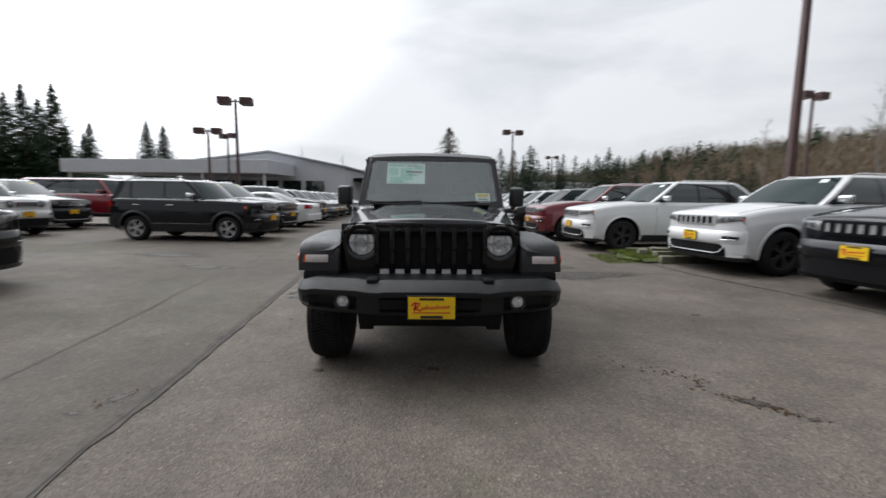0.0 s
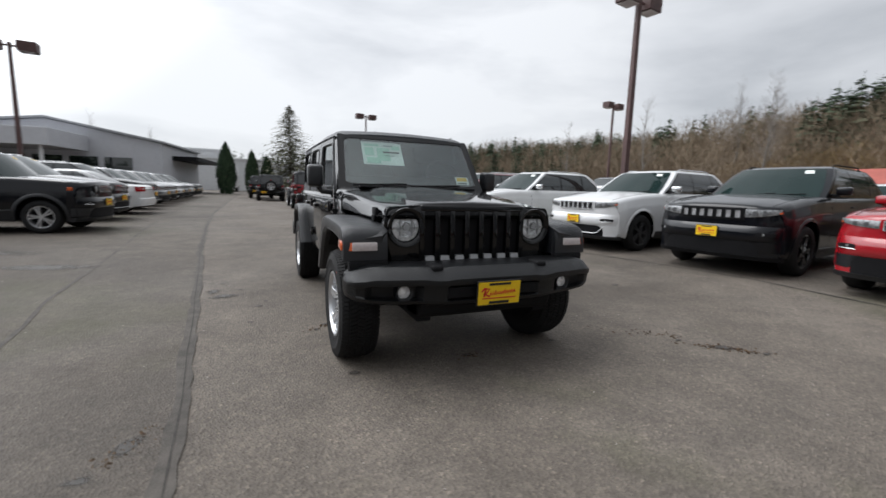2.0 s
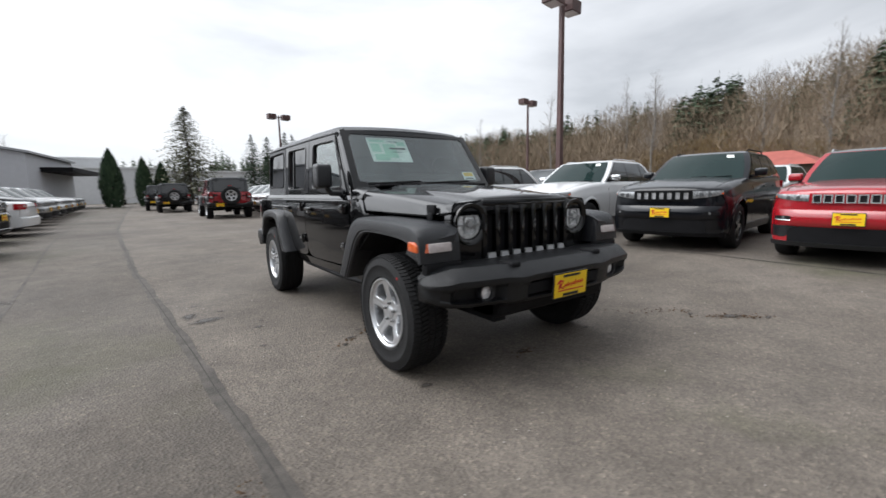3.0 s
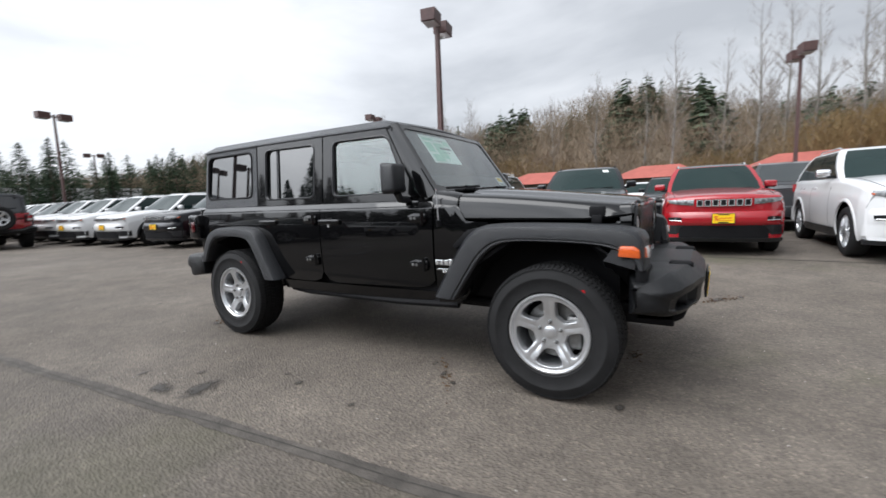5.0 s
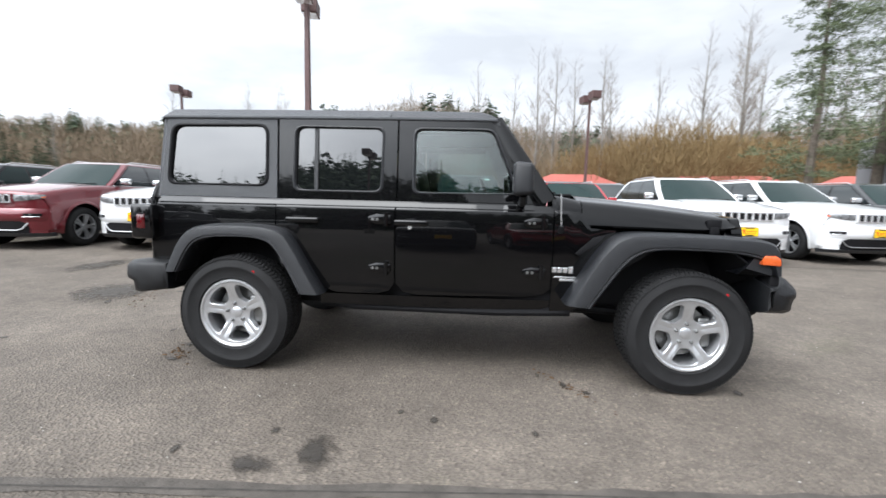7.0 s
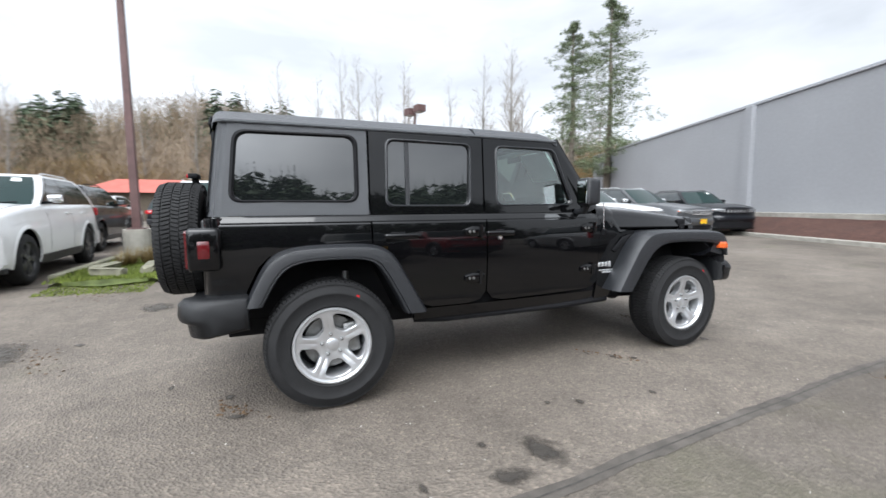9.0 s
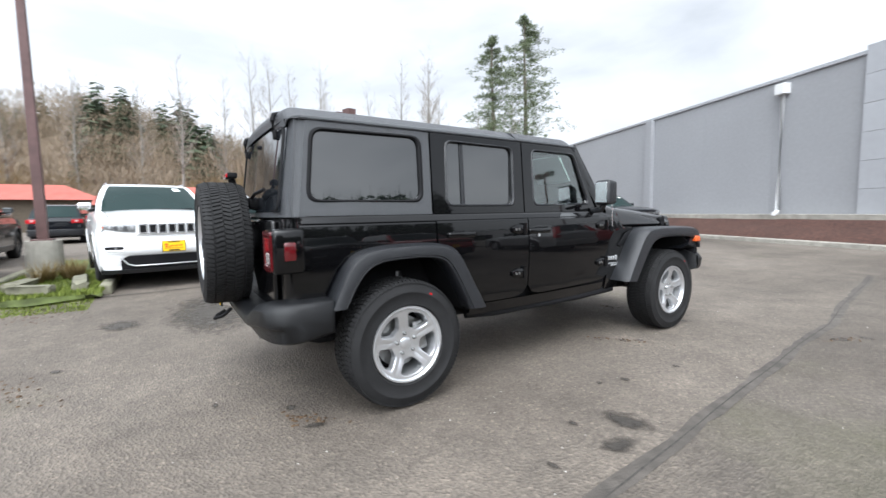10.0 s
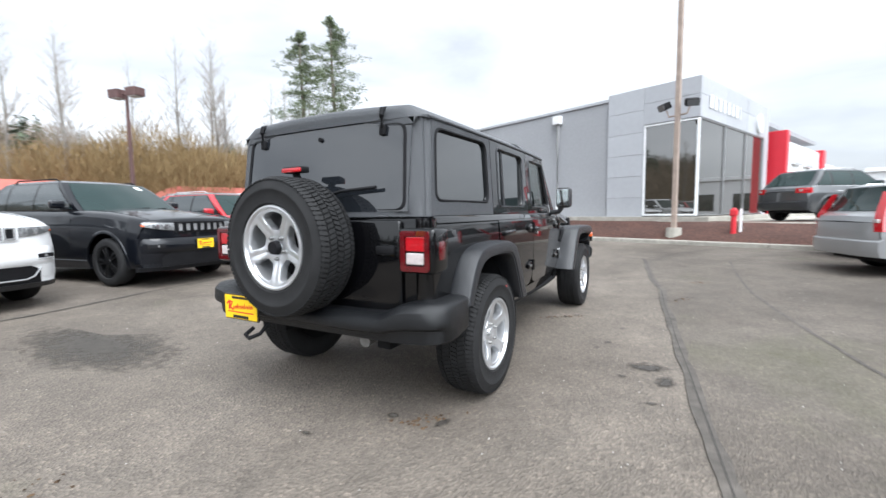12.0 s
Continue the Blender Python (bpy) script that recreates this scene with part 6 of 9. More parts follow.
    if p["slots"]:
        n = p["slots"]
        span = n * sw
        bm = bmesh.new()
        rg = []
        for k in range(13):
            x = -span / 2 - 0.025 + (span + 0.05) * k / 12
            rg.append([(x, front(x, -0.02), sy - sh / 2 - 0.022), (x, front(x, 0.010), sy - sh / 2 - 0.018), (x, front(x, 0.010), sy + sh / 2 + 0.012), (x, front(x, -0.03), sy + sh / 2 + 0.020)])
        ring_loft(bm, rg)
        gr = part("grille", bm, DEEP if not chrome else paint, root)
        for k in range(n):
            xc = -span / 2 + sw * (k + 0.5)
            q = sw * 0.44
            o = [(xc - q, sy - sh / 2), (xc + q, sy - sh / 2), (xc + q, sy + sh / 2), (xc - q, sy + sh / 2)]
            i_ = [(xc - q * 0.66, sy - sh * 0.37), (xc + q * 0.66, sy - sh * 0.37), (xc + q * 0.66, sy + sh * 0.37), (xc - q * 0.66, sy + sh * 0.37)]
            bm = bmesh.new()
            ring_loft(bm, [[(x, front(x, 0.008), z) for x, z in o], [(x, front(x, 0.026), z) for x, z in o], [(x, front(x, 0.026), z) for x, z in i_], [(x, front(x, 0.012), z) for x, z in i_]], cap0=False, cap1=False)
            part("slot_frame", bm, grille_mat and DEEP or bright, gr)
            bm = bmesh.new()
            a_ = [bm.verts.new((x, front(x, 0.014), z)) for x, z in i_]
            c_ = [bm.verts.new((x, front(x, 0.002), z)) for x, z in i_]
            bm.faces.new(a_)
            bm.faces.new(c_[::-1])
            part("slot_mesh", bm, grille_mat or DEEP, gr)
    else:
        bm = bmesh.new()
        rg = []
        for k in range(9):
            x = -sw + 2 * sw * k / 8
            rg.append([(x, front(x, -0.03), sy - sh / 2), (x, front(x, 0.008), sy - sh / 2 + 0.01), (x, front(x, 0.008), sy + sh / 2 - 0.01), (x, front(x, -0.03), sy + sh / 2)])
        ring_loft(bm, rg)
        part("grille", bm, DEEP, root)

    for sx in (-1, 1):
        bm = bmesh.new()
        rg = []
        for y in np.linspace(y0 + 0.12, p["cowl"] + 0.05, 9):
            zz, ww = interp(y, hood), interp(y, wide) * 0.80
            yy = bent(ww, y)
            rg.append([(sx * (ww - 0.005), yy, zz - 0.01), (sx * (ww - 0.005), yy, zz + 0.0115), (sx * (ww + 0.005), yy, zz + 0.0115), (sx * (ww + 0.005), yy, zz - 0.01)])
        ring_loft(bm, rg)
        part("hood_seam", bm, DEEP, root)

    # bumper: a painted beam, the intake under it, a bright strip and a dark valance
    def across(pts_of, lim, n=24):
        rg = []
        for k in range(n + 1):
            x = (-1 + 2 * k / n) * lim
            rg.append([(x, y, z) for y, z in pts_of(x)])
        bm_ = bmesh.new()
        ring_loft(bm_, rg)
        return bm_
    low = PLASTIC if p["cladding"] else paint
    part("front_bumper", across(lambda x: [(front(x, -0.03), sill + 0.215), (front(x, 0.012), sill + 0.220), (front(x, 0.036), sill + 0.245), (front(x, 0.052), sill + 0.285), (front(x, 0.058), sill + 0.33), (front(x, 0.052), sill + 0.38), (front(x, 0.034), sill + 0.425), (front(x, 0.008), sill + 0.455), (front(x, -0.03), sill + 0.46)], w * 0.955), paint, root, smooth=True)
    part("lower_intake", across(lambda x: [(front(x, -0.04), sill - 0.01), (front(x, 0.000), sill + 0.0), (front(x, 0.022), sill + 0.225), (front(x, -0.04), sill + 0.23)], w * 0.70), DEEP, root)
    for sx in (-1, 1):
        bm = bmesh.new()
        rg = []
        for k in range(9):
            x = w * (0.60 + 0.36 * k / 8)
            cut = 0.13 * max(0, 1 - k / 3)
            rg.append([(sx * x, front(x, -0.05), sill + 0.06 + cut), (sx * x, front(x, 0.002), sill + 0.07 + cut), (sx * x, front(x, 0.022 - cut * 0.1), sill + 0.15 + cut * 0.4), (sx * x, front(x, 0.034), sill + 0.228), (sx * x, front(x, -0.05), sill + 0.222)])
        ring_loft(bm, rg)
        part("bumper_corner", bm, low, root, smooth=True)
    if chrome and style == "large_suv":
        bm = bmesh.new()
        pts = []
        for k in range(17):
            x = -w * 0.70 + 1.4 * w * k / 16
            e = abs(x) / (w * 0.70)
            pts.append((x, front(x, 0.026), sill + 0.065 + 0.13 * max(0, (e - 0.80) / 0.20) ** 1.5))
        tube(bm, pts, 0.010, 6)
        part("bumper_trim", bm, STEEL_TRIM, root, smooth=True)
    part("front_valance", across(lambda x: [(front(x, -0.10), sill - 0.06), (front(x, -0.02), sill - 0.05), (front(x, 0.016), sill + 0.012), (front(x, -0.10), sill + 0.02)], w * 0.94), PLASTIC if chrome else DEEP, root, smooth=True)

    def back(x, out):
        return y1 - bend2(x) + 0.008 + out
    part("rear_bumper", across(lambda x: [(back(x, -0.10), sill + 0.06), (back(x, 0.02), sill + 0.08), (back(x, 0.05), sill + 0.20), (back(x, 0.045), sill + 0.32), (back(x, -0.02), sill + 0.36), (back(x, -0.10), sill + 0.36)], w * 0.95), low, root, smooth=True)
    if plate:
        dealer_plate(root, pose(0, y0 - 0.082, sill + 0.345))
    for sx in (-0.35, 0.15):
        bm = bmesh.new()
        a, c = wsf(0.5 + sx * 0.5, 0.02), wsf(0.5 + sx * 0.5 + 0.32, 0.08)
        tube(bm, [(a[0], a[1] - 0.02, a[2] + 0.012), (c[0], c[1] - 0.02, c[2] + 0.015)], 0.008, 6)
        part("wiper", bm, DEEP, root)
    return root


def park(ob, x, y, turn, dz=0.0):
    ob.matrix_basis = pose(x, y, ground_z(x, y) + dz, 0, 0, turn)
    return ob


def park_copy(ob, x, y, turn, label="", dz=0.0):
    o = copy_thing(ob, pose(x, y, ground_z(x, y) + dz, 0, 0, turn))
    if label:
        tagged(o, label)
    return o


WEST, EAST = -84, 86
white_large = park(build_vehicle("large_suv", WHITE_PAINT, "white large SUV with chrome seven-slot grille and dark wheels", rim=DARK_ALLOY, tag=PAPER), 5.75, 4.25, -82)
park_copy(white_large, 4.65, 7.7, -86, "white large SUV with a dark grille, parked beside the island")
white_large2 = park(build_vehicle("large_suv", WHITE_PAINT, "white large SUV with chrome trim and silver wheels"), 5.6, -3.6, -88)
park_copy(white_large2, 6.1, -6.2, -82)
black_large = park(build_vehicle("large_suv", CHARCOAL_PAINT, "black large SUV with a mesh seven-slot grille and black wheels", rim=BLACK_ALLOY, chrome=False, grille_mat=SLOT_MESH, tag=PAPER), 6.0, 1.45, -82)
red_compact = park(build_vehicle("compact_suv", RED_PAINT, "bright red compact SUV with a black roof and chrome slots", roof_mat=BLACK_PAINT), 6.05, -1.0, -86)
maroon_large = park(build_vehicle("large_suv", MAROON_PAINT, "dark red large SUV with chrome grille and trim"), 4.1, 10.1, -86)
black_mid = park(build_vehicle("mid_suv", CHARCOAL_PAINT, "black mid-size SUV with a slim grille", chrome=True, glass=TEAL_GLASS), 3.75, 12.6, -86)
white_mid = park(build_vehicle("mid_suv", WHITE_PAINT, "white mid-size SUV with slim grille and silver wheels", glass=TEAL_GLASS), 3.45, 15.1, -86)
for k in range(7):
    park_copy(white_mid if k != 3 else black_mid, 3.25 + 0.05 * k, 17.6 + 2.6 * k, -87)
grey_large = park(build_vehicle("large_suv", GREY_PAINT, "dark grey large SUV parked beyond the first row"), 6.6, -8.9, -84)
wall_car = park_copy(black_large, 7.87, -12.9, -106, "black large SUV parked beside the showroom wall")
for bit in [c for c in wall_car.children if c.name.startswith("plate")]:
    for sub in list(bit.children):
        bpy.data.objects.remove(sub)
    bpy.data.objects.remove(bit)
# second row behind the first
for k, (x, y, src) in enumerate([(14.2, -5.4, black_large), (14.0, -2.6, grey_large), (14.0, 0.2, black_mid), (13.6, 3.0, white_mid), (13.2, 8.6, black_large), (12.8, 11.4, red_compact),
                                 (12.6, 14.2, white_mid), (12.4, 17, grey_large), (12.4, 19.8, white_mid), (12.3, 22.6, black_mid)]):
    park_copy(src, x, y, 92 if k % 3 == 1 else -86)
for k in range(9):
    park_copy((white_mid, grey_large, black_mid, white_large2)[k % 4], 24 + (k % 2) * 0.4, -10 + 3.0 * k, 90)
# west side
black_chrome = park(build_vehicle("large_suv", CHARCOAL_PAINT, "black large SUV with chrome slots, nose to the lane", tag=YELLOW), -6.3, 17.9, 86)
boxy_dark = park(build_vehicle("boxy_suv", CHARCOAL_PAINT, "black boxy small SUV with silver wheels and chrome mirrors", tag=YELLOW), -5.45, 8.95, EAST)
park_copy(black_chrome, -6.0, 12.1, 84, "black large SUV parked nose to the lane")
white_sedan = park(build_vehicle("sedan", WHITE_PAINT, "white saloon parked with its tail to the lane", plate=False), -9.0, 15.1, -92)
silver_mid = park(build_vehicle("mid_suv", SILVER_PAINT, "silver mid-size SUV parked nose to the lane", glass=TEAL_GLASS), -6.3, 20.6, 86)
for k, src in enumerate((silver_mid, white_mid, silver_mid, white_mid, black_mid, silver_mid)):
    park_copy(src, -6.4 - 0.05 * k, 23.3 + 2.75 * k, 87)
park_copy(black_chrome, -13.5, 11.9, 80, "black large SUV with chrome slots in the far row")
boxy_white = park(build_vehicle("boxy_suv", WHITE_PAINT, "white boxy small SUV with a black grille"), -12.46, 9.2, 80)
black_front = park(build_vehicle("compact_suv", BLACK_PAINT, "black compact SUV with its nose to the lane", chrome=True), -6.42, 1.7, 88)
park_copy(red_compact, -6.7, -0.85, 90, "bright red compact SUV parked west of the lane")
silver_wagon = park(build_vehicle("wagon", SILVER_PAINT, "silver estate car seen from behind", plate=False, glass=TEAL_GLASS), -8.12, -5.08, -76)
grey_coupe_suv = park(build_vehicle("compact_suv", GREY_PAINT, "grey luxury SUV on the raised display pad", plate=False, glass=TEAL_GLASS), -6.4, -17.5, 75)
grey_coupe_suv.matrix_basis = pose(-7.58, -13.8, 0.80, 0, 0, -52)
red_low = park(build_vehicle("sedan", RED_PAINT, "low red car parked beside the silver estate", plate=False), -9.1, -8.0, -76)


def pickup(x, y, turn):
    root = build_vehicle("truck", PICKUP_RED, "dark red pickup truck with a matching canopy", "truck", plate=False)
    root.matrix_basis = pose(x, y, ground_z(x, y), 0, 0, turn)
    return root


pickup(-11.9, 14.6, 88)

# ---- the black off-road SUV in the lane ----
DARK_PANE = mat("privacy_glass", (0.006, 0.007, 0.0075), 0.004, ior=2.1, spec=0.5)
CLEAR_PANE = mat("clear_green_glass", (0.55, 0.70, 0.69), 0.0, trans=1.0, ior=1.95, spec=0.5)
LENS_PANE = mat("clear_lens_glass", (0.98, 0.99, 0.99), 0.0, trans=1.0, ior=1.18, spec=0.5)
SIDE_PANE = mat("clear_side_glass", (0.40, 0.52, 0.50), 0.0, trans=1.0, ior=1.9, spec=0.5)
REAR_PANE = mat("dark_rear_glass", (0.010, 0.0115, 0.014), 0.004, ior=1.8, spec=0.5)
DARK_RED_LENS = mat("dark_red_lens", (0.075, 0.003, 0.005), 0.15, coat=1.0, var=0.15, scale=60)
SEAT_CLOTH = mat("black_seat_cloth", (0.022, 0.022, 0.024), 0.9, var=0.2, scale=60, bump=0.3, bump_scale=200)
DASH = mat("dark_dashboard_vinyl", (0.02, 0.02, 0.021), 0.6, var=0.15, scale=20, bump=0.2, bump_scale=150)
SLOT_GREY = mat("satin_grey_insert", (0.36, 0.365, 0.37), 0.35, 0.3, var=0.1, scale=20)


def round_poly(pts, r, n=5):
    """Round the corners of a convex outline."""
    out = []
    k = len(pts)
    for i in range(k):
        p, a, b = Vector(pts[i]), Vector(pts[i - 1]), Vector(pts[(i + 1) % k])
        u, v = (a - p), (b - p)
        d = min(r, u.length * 0.45, v.length * 0.45)
        s, e = p + u.normalized() * d, p + v.normalized() * d
        for j in range(n + 1):
            t = j / n
            q = s * (1 - t) ** 2 + p * 2 * t * (1 - t) + e * t * t
            out.append((q.x, q.y))
    return out


def ray_poly(c, a, poly):
    d = Vector((math.cos(a), math.sin(a)))
    best = None
    for i in range(len(poly)):
        p, q = Vector(poly[i]) - c, Vector(poly[(i + 1) % len(poly)]) - c
        e = q - p
        den = d.x * e.y - d.y * e.x
        if abs(den) < 1e-12:
            continue
        t = (p.x * e.y - p.y * e.x) / den
        u = (p.x * d.y - p.y * d.x) / den
        if t > 0 and -1e-6 <= u <= 1 + 1e-6 and (best is None or t > best):
            best = t
    return c + d * best


def hole_panel(bm, outer, inner, place, depth, n=56):
    """A panel with an opening: outlines in two coordinates, laid into space by place(a, b), as thick as the vector depth."""
    c = sum((Vector(p) for p in inner), Vector((0, 0))) / len(inner)
    angs = [2 * math.pi * k / n for k in range(n)] + [math.atan2(p[1] - c.y, p[0] - c.x) % (2 * math.pi) for p in outer]
    angs = sorted(set(round(a, 5) for a in angs))
    depth = Vector(depth)
    lo = [ray_poly(c, a, outer) for a in angs]
    li = [ray_poly(c, a, inner) for a in angs]
    O = [Vector(place(p.x, p.y)) for p in lo]
    I = [Vector(place(p.x, p.y)) for p in li]
    J = [Vector(place(*(p + (q - p) * 0.035))) + depth * 0.45 for p, q in zip(li, [c] * len(li))]
    ring_loft(bm, [[p + depth for p in O], O, I, J, [p + depth for p in J]], cap0=False, cap1=False)


def fill_panel(bm, outline, place, depth, grid=1):
    """A plain pane over an outline."""
    depth = Vector(depth)
    O = [Vector(place(*p)) for p in outline]
    a = [bm.verts.new(p) for p in O]
    b = [bm.verts.new(p + depth) for p in O]
    bm.faces.new(a)
    bm.faces.new(b[::-1])
    k = len(a)
    for i in range(k):
        j = (i + 1) % k
        bm.faces.new((a[i], b[i], b[j], a[j]))


def pane_plane(ya, yb, tilt, inset):
    """A flat pane set into the car's upper side."""
    yc = (ya + yb) / 2
    x0, sy = x_up(yc, 1.45), (x_up(yb, 1.45) - x_up(ya, 1.45)) / (yb - ya)
    sz = (x_up(yc, 1.60) - x_up(yc, 1.30)) / 0.30 + tilt
    return lambda side: (lambda y, z: (side * (x0 - inset + sy * (y - yc) + sz * (z - 1.45)), y, z))


def body_w(y):
    return interp(y, [(0.55, 0.772), (0.9, 0.797), (1.4, 0.826), (1.9, 0.842), (2.6, 0.846), (3.3, 0.84), (3.68, 0.828)])


def x_low(y, z):
    return body_w(y) + interp(z, [(0.44, -0.052), (0.52, -0.034), (0.60, -0.020), (0.70, -0.009), (0.80, -0.002), (0.88, 0.0), (0.96, 0.0), (1.03, -0.002), (1.09, -0.006), (1.144, -0.0115), (1.149, -0.0145), (1.186, -0.041), (1.192, -0.060)])


def x_up(y, z):
    return body_w(y) - 0.050 - (z - 1.19) * interp(y, [(0.9, 0.105), (1.6, 0.087), (2.4, 0.070), (3.6, 0.058)])


def skin(bm, side, ys, zb, zt, thick=0.03, lift=0.0, nz=14, xf=x_low):
    """A body panel between two heights, following the car's side; closed and thick."""
    out, inn = [], []
    for y in ys:
        a, b = zb(y), zt(y)
        col_o, col_i = [], []
        if b > 1.18 and xf is x_low:
            zs = [a + (1.130 - a) * (1 - (1 - k / (nz - 6)) ** 1.5) for k in range(nz - 5)] + [1.138, 1.144, 1.149, 1.153, 1.178, b]
        else:
            zs = [a + (b - a) * (1 - (1 - k / nz) ** 1.6) for k in range(nz + 1)]
        for z in zs:
            x = xf(y, z) + lift
            col_o.append(bm.verts.new((side * x, y, z)))
            col_i.append(bm.verts.new((side * (x - thick), y, z)))
        out.append(col_o)
        inn.append(col_i)
    n = len(ys)
    for i in range(n - 1):
        for k in range(nz):
            bm.faces.new((out[i][k], out[i + 1][k], out[i + 1][k + 1], out[i][k + 1]))
            bm.faces.new((inn[i][k], inn[i][k + 1], inn[i + 1][k + 1], inn[i + 1][k]))
        bm.faces.new((out[i][0], inn[i][0], inn[i + 1][0], out[i + 1][0]))
        bm.faces.new((out[i][nz], out[i + 1][nz], inn[i + 1][nz], inn[i][nz]))
    for i in (0, n - 1):
        for k in range(nz):
            bm.faces.new((out[i][k], out[i][k + 1], inn[i][k + 1], inn[i][k]))


WHEEL_CACHE = {}


def jeep_wheel(parent, m, name="wheel"):
    """Knobbly tyre on a five-spoke alloy wheel; its axis is x and its face looks to +x."""
    R, RIM, W = 0.400, 0.236, 0.128
    hub = new(name)
    hub.empty_display_size = 0.1
    hub.parent = parent
    hub.matrix_basis = m
    if not WHEEL_CACHE:
        bm = bmesh.new()
        prof = [(RIM - 0.004, -W * 0.82), (RIM + 0.010, -W * 0.95), (RIM + 0.05, -W * 1.02), (RIM + 0.10, -W * 1.05), (R - 0.035, -W * 1.0), (R - 0.012, -W * 0.90), (R - 0.010, -W * 0.5), (R - 0.010, W * 0.5),
                (R - 0.012, W * 0.90), (R - 0.035, W * 1.0), (RIM + 0.10, W * 1.05), (RIM + 0.096, W * 1.068), (RIM + 0.088, W * 1.068), (RIM + 0.084, W * 1.045), (RIM + 0.05, W * 1.02), (RIM + 0.022, W * 0.99), (RIM + 0.016, W * 1.0), (RIM + 0.010, W * 0.95), (RIM - 0.004, W * 0.82)]
        lathe(bm, prof, 72, Matrix.Identity(4), True)
        WHEEL_CACHE["tyre"] = (bm, RUBBER, True)
        bm = bmesh.new()
        n = 88
        for k in range(n):
            a0 = 2 * math.pi * k / n
            for row, (x0, x1, sh, skew) in enumerate(((-W * 1.0, -W * 0.66, 0.0, 0.35), (-W * 0.58, -W * 0.22, 0.45, -0.6), (-W * 0.16, W * 0.16, 0.1, 0.5), (W * 0.22, W * 0.58, 0.6, -0.6), (W * 0.66, W * 1.0, 0.3, 0.35))):
                a = a0 + sh * 2 * math.pi / n
                d = 2 * math.pi / n * (0.40 if (k + row) % 3 else 0.33)
                vs = []
                edge = row in (0, 4)
                for rr in (R - 0.022, R):
                    for x, q in ((x0, -1), (x1, 1)):
                        for s in (-1, 1):
                            aa = a + s * d * (0.9 if rr == R else 1.05) + skew * d * q
                            r2 = rr - (0.016 if edge and rr == R and abs(x) > W * 0.9 else 0.0)
                            vs.append(bm.verts.new((x, r2 * math.cos(aa), r2 * math.sin(aa))))
                for q in ((0, 1, 3, 2), (4, 6, 7, 5), (0, 4, 5, 1), (2, 3, 7, 6), (0, 2, 6, 4), (1, 5, 7, 3)):
                    bm.faces.new([vs[i] for i in q])
        WHEEL_CACHE["tread"] = (bm, RUBBER, False)
        bm = bmesh.new()
        lathe(bm, [(RIM + 0.004, W * 0.90), (RIM + 0.002, W * 0.97), (RIM - 0.008, W * 0.98), (RIM - 0.016, W * 0.92), (RIM - 0.024, W * 0.70), (RIM - 0.03, W * 0.2), (RIM - 0.03, -W * 0.70)], 60, Matrix.Identity(4))
        WHEEL_CACHE["rim"] = (bm, ALLOY, True)
        bm = bmesh.new()

        def face_x(r, th):
            # the spokes rise from the hub and carry a shallow channel down the middle
            ax = abs(36 - abs(math.degrees(th))) / 36
            dip = 0.004 * max(0.0, 1 - ax * 5) if 0.095 < r < 0.19 else 0.0
            return interp(r, [(0.03, 0.080), (0.085, 0.083), (0.12, 0.094), (0.16, 0.104), (0.195, 0.110), (0.212, 0.111), (0.228, 0.112)]) - dip

        for k in range(5):
            a = 2 * math.pi * (k + 0.5) / 5 + math.pi / 2
            rings = [[], [], [], [], [], []]
            for i in range(48):
                t = 2 * math.pi * i / 48
                u, v = math.cos(t), math.sin(t)
                q = max(abs(u), abs(v))
                ro, to = 0.128 + (0.100 if u > 0 else 0.098) * u / q, math.radians(36) * v / q
                q = (abs(u) ** 4.5 + abs(v) ** 4.5) ** (1 / 4.5)
                rw = 0.150 + 0.050 * u / q
                tw = (math.radians(36) - math.asin(0.034 / rw)) * v / q
                for n, (f, dx) in enumerate(((0.0, 0.0), (0.5, 0.0), (0.86, 0.0), (0.96, 0.003), (1.0, 0.010), (1.0, 0.052))):
                    r, th = ro + (rw - ro) * f, to + (tw - to) * f
                    rings[n].append((face_x(r, th) - dx, r * math.cos(a + th), r * math.sin(a + th)))
            ring_loft(bm, rings, cap0=False, cap1=False)
        lathe(bm, [(0.001, 0.078), (0.045, 0.078), (0.047, 0.02), (0.001, 0.02)], 40, Matrix.Identity(4))
        WHEEL_CACHE["spokes_disc"] = (bm, ALLOY, True)
        bm = bmesh.new()
        lathe(bm, [(0.0005, 0.093), (0.026, 0.092), (0.037, 0.087), (0.041, 0.06)], 24, Matrix.Identity(4))
        WHEEL_CACHE["centre_cap"] = (bm, ALLOY, True)
        bm = bmesh.new()
        lathe(bm, [(0.0005, 0.024), (0.006, 0.022), (0.0105, 0.012), (0.0115, 0.0)], 12, Matrix.Identity(4))
        WHEEL_CACHE["wheel_nut"] = (bm, STEEL, True)
        bm = bmesh.new()
        disc_cyl(bm, (-0.02, 0, 0), (0.005, 0, 0), 0.165, seg=36)
        WHEEL_CACHE["brake_disc"] = (bm, STEEL, False)
        bm = bmesh.new()
        box(bm, -0.05, 0.045, 0.085, 0.175, -0.10, 0.10, 0.02)
        WHEEL_CACHE["brake_caliper"] = (bm, STEEL, False)
        bm = bmesh.new()
        disc_cyl(bm, (-0.122, 0, 0), (-0.104, 0, 0), RIM + 0.002, seg=40)
        WHEEL_CACHE["dust_shield"] = (bm, DEEP, False)
        for key, (bm, mt, sm) in list(WHEEL_CACHE.items()):
            o = part(key, bm, mt, hub, smooth=sm)
            WHEEL_CACHE[key] = o.data
            bpy.data.objects.remove(o)
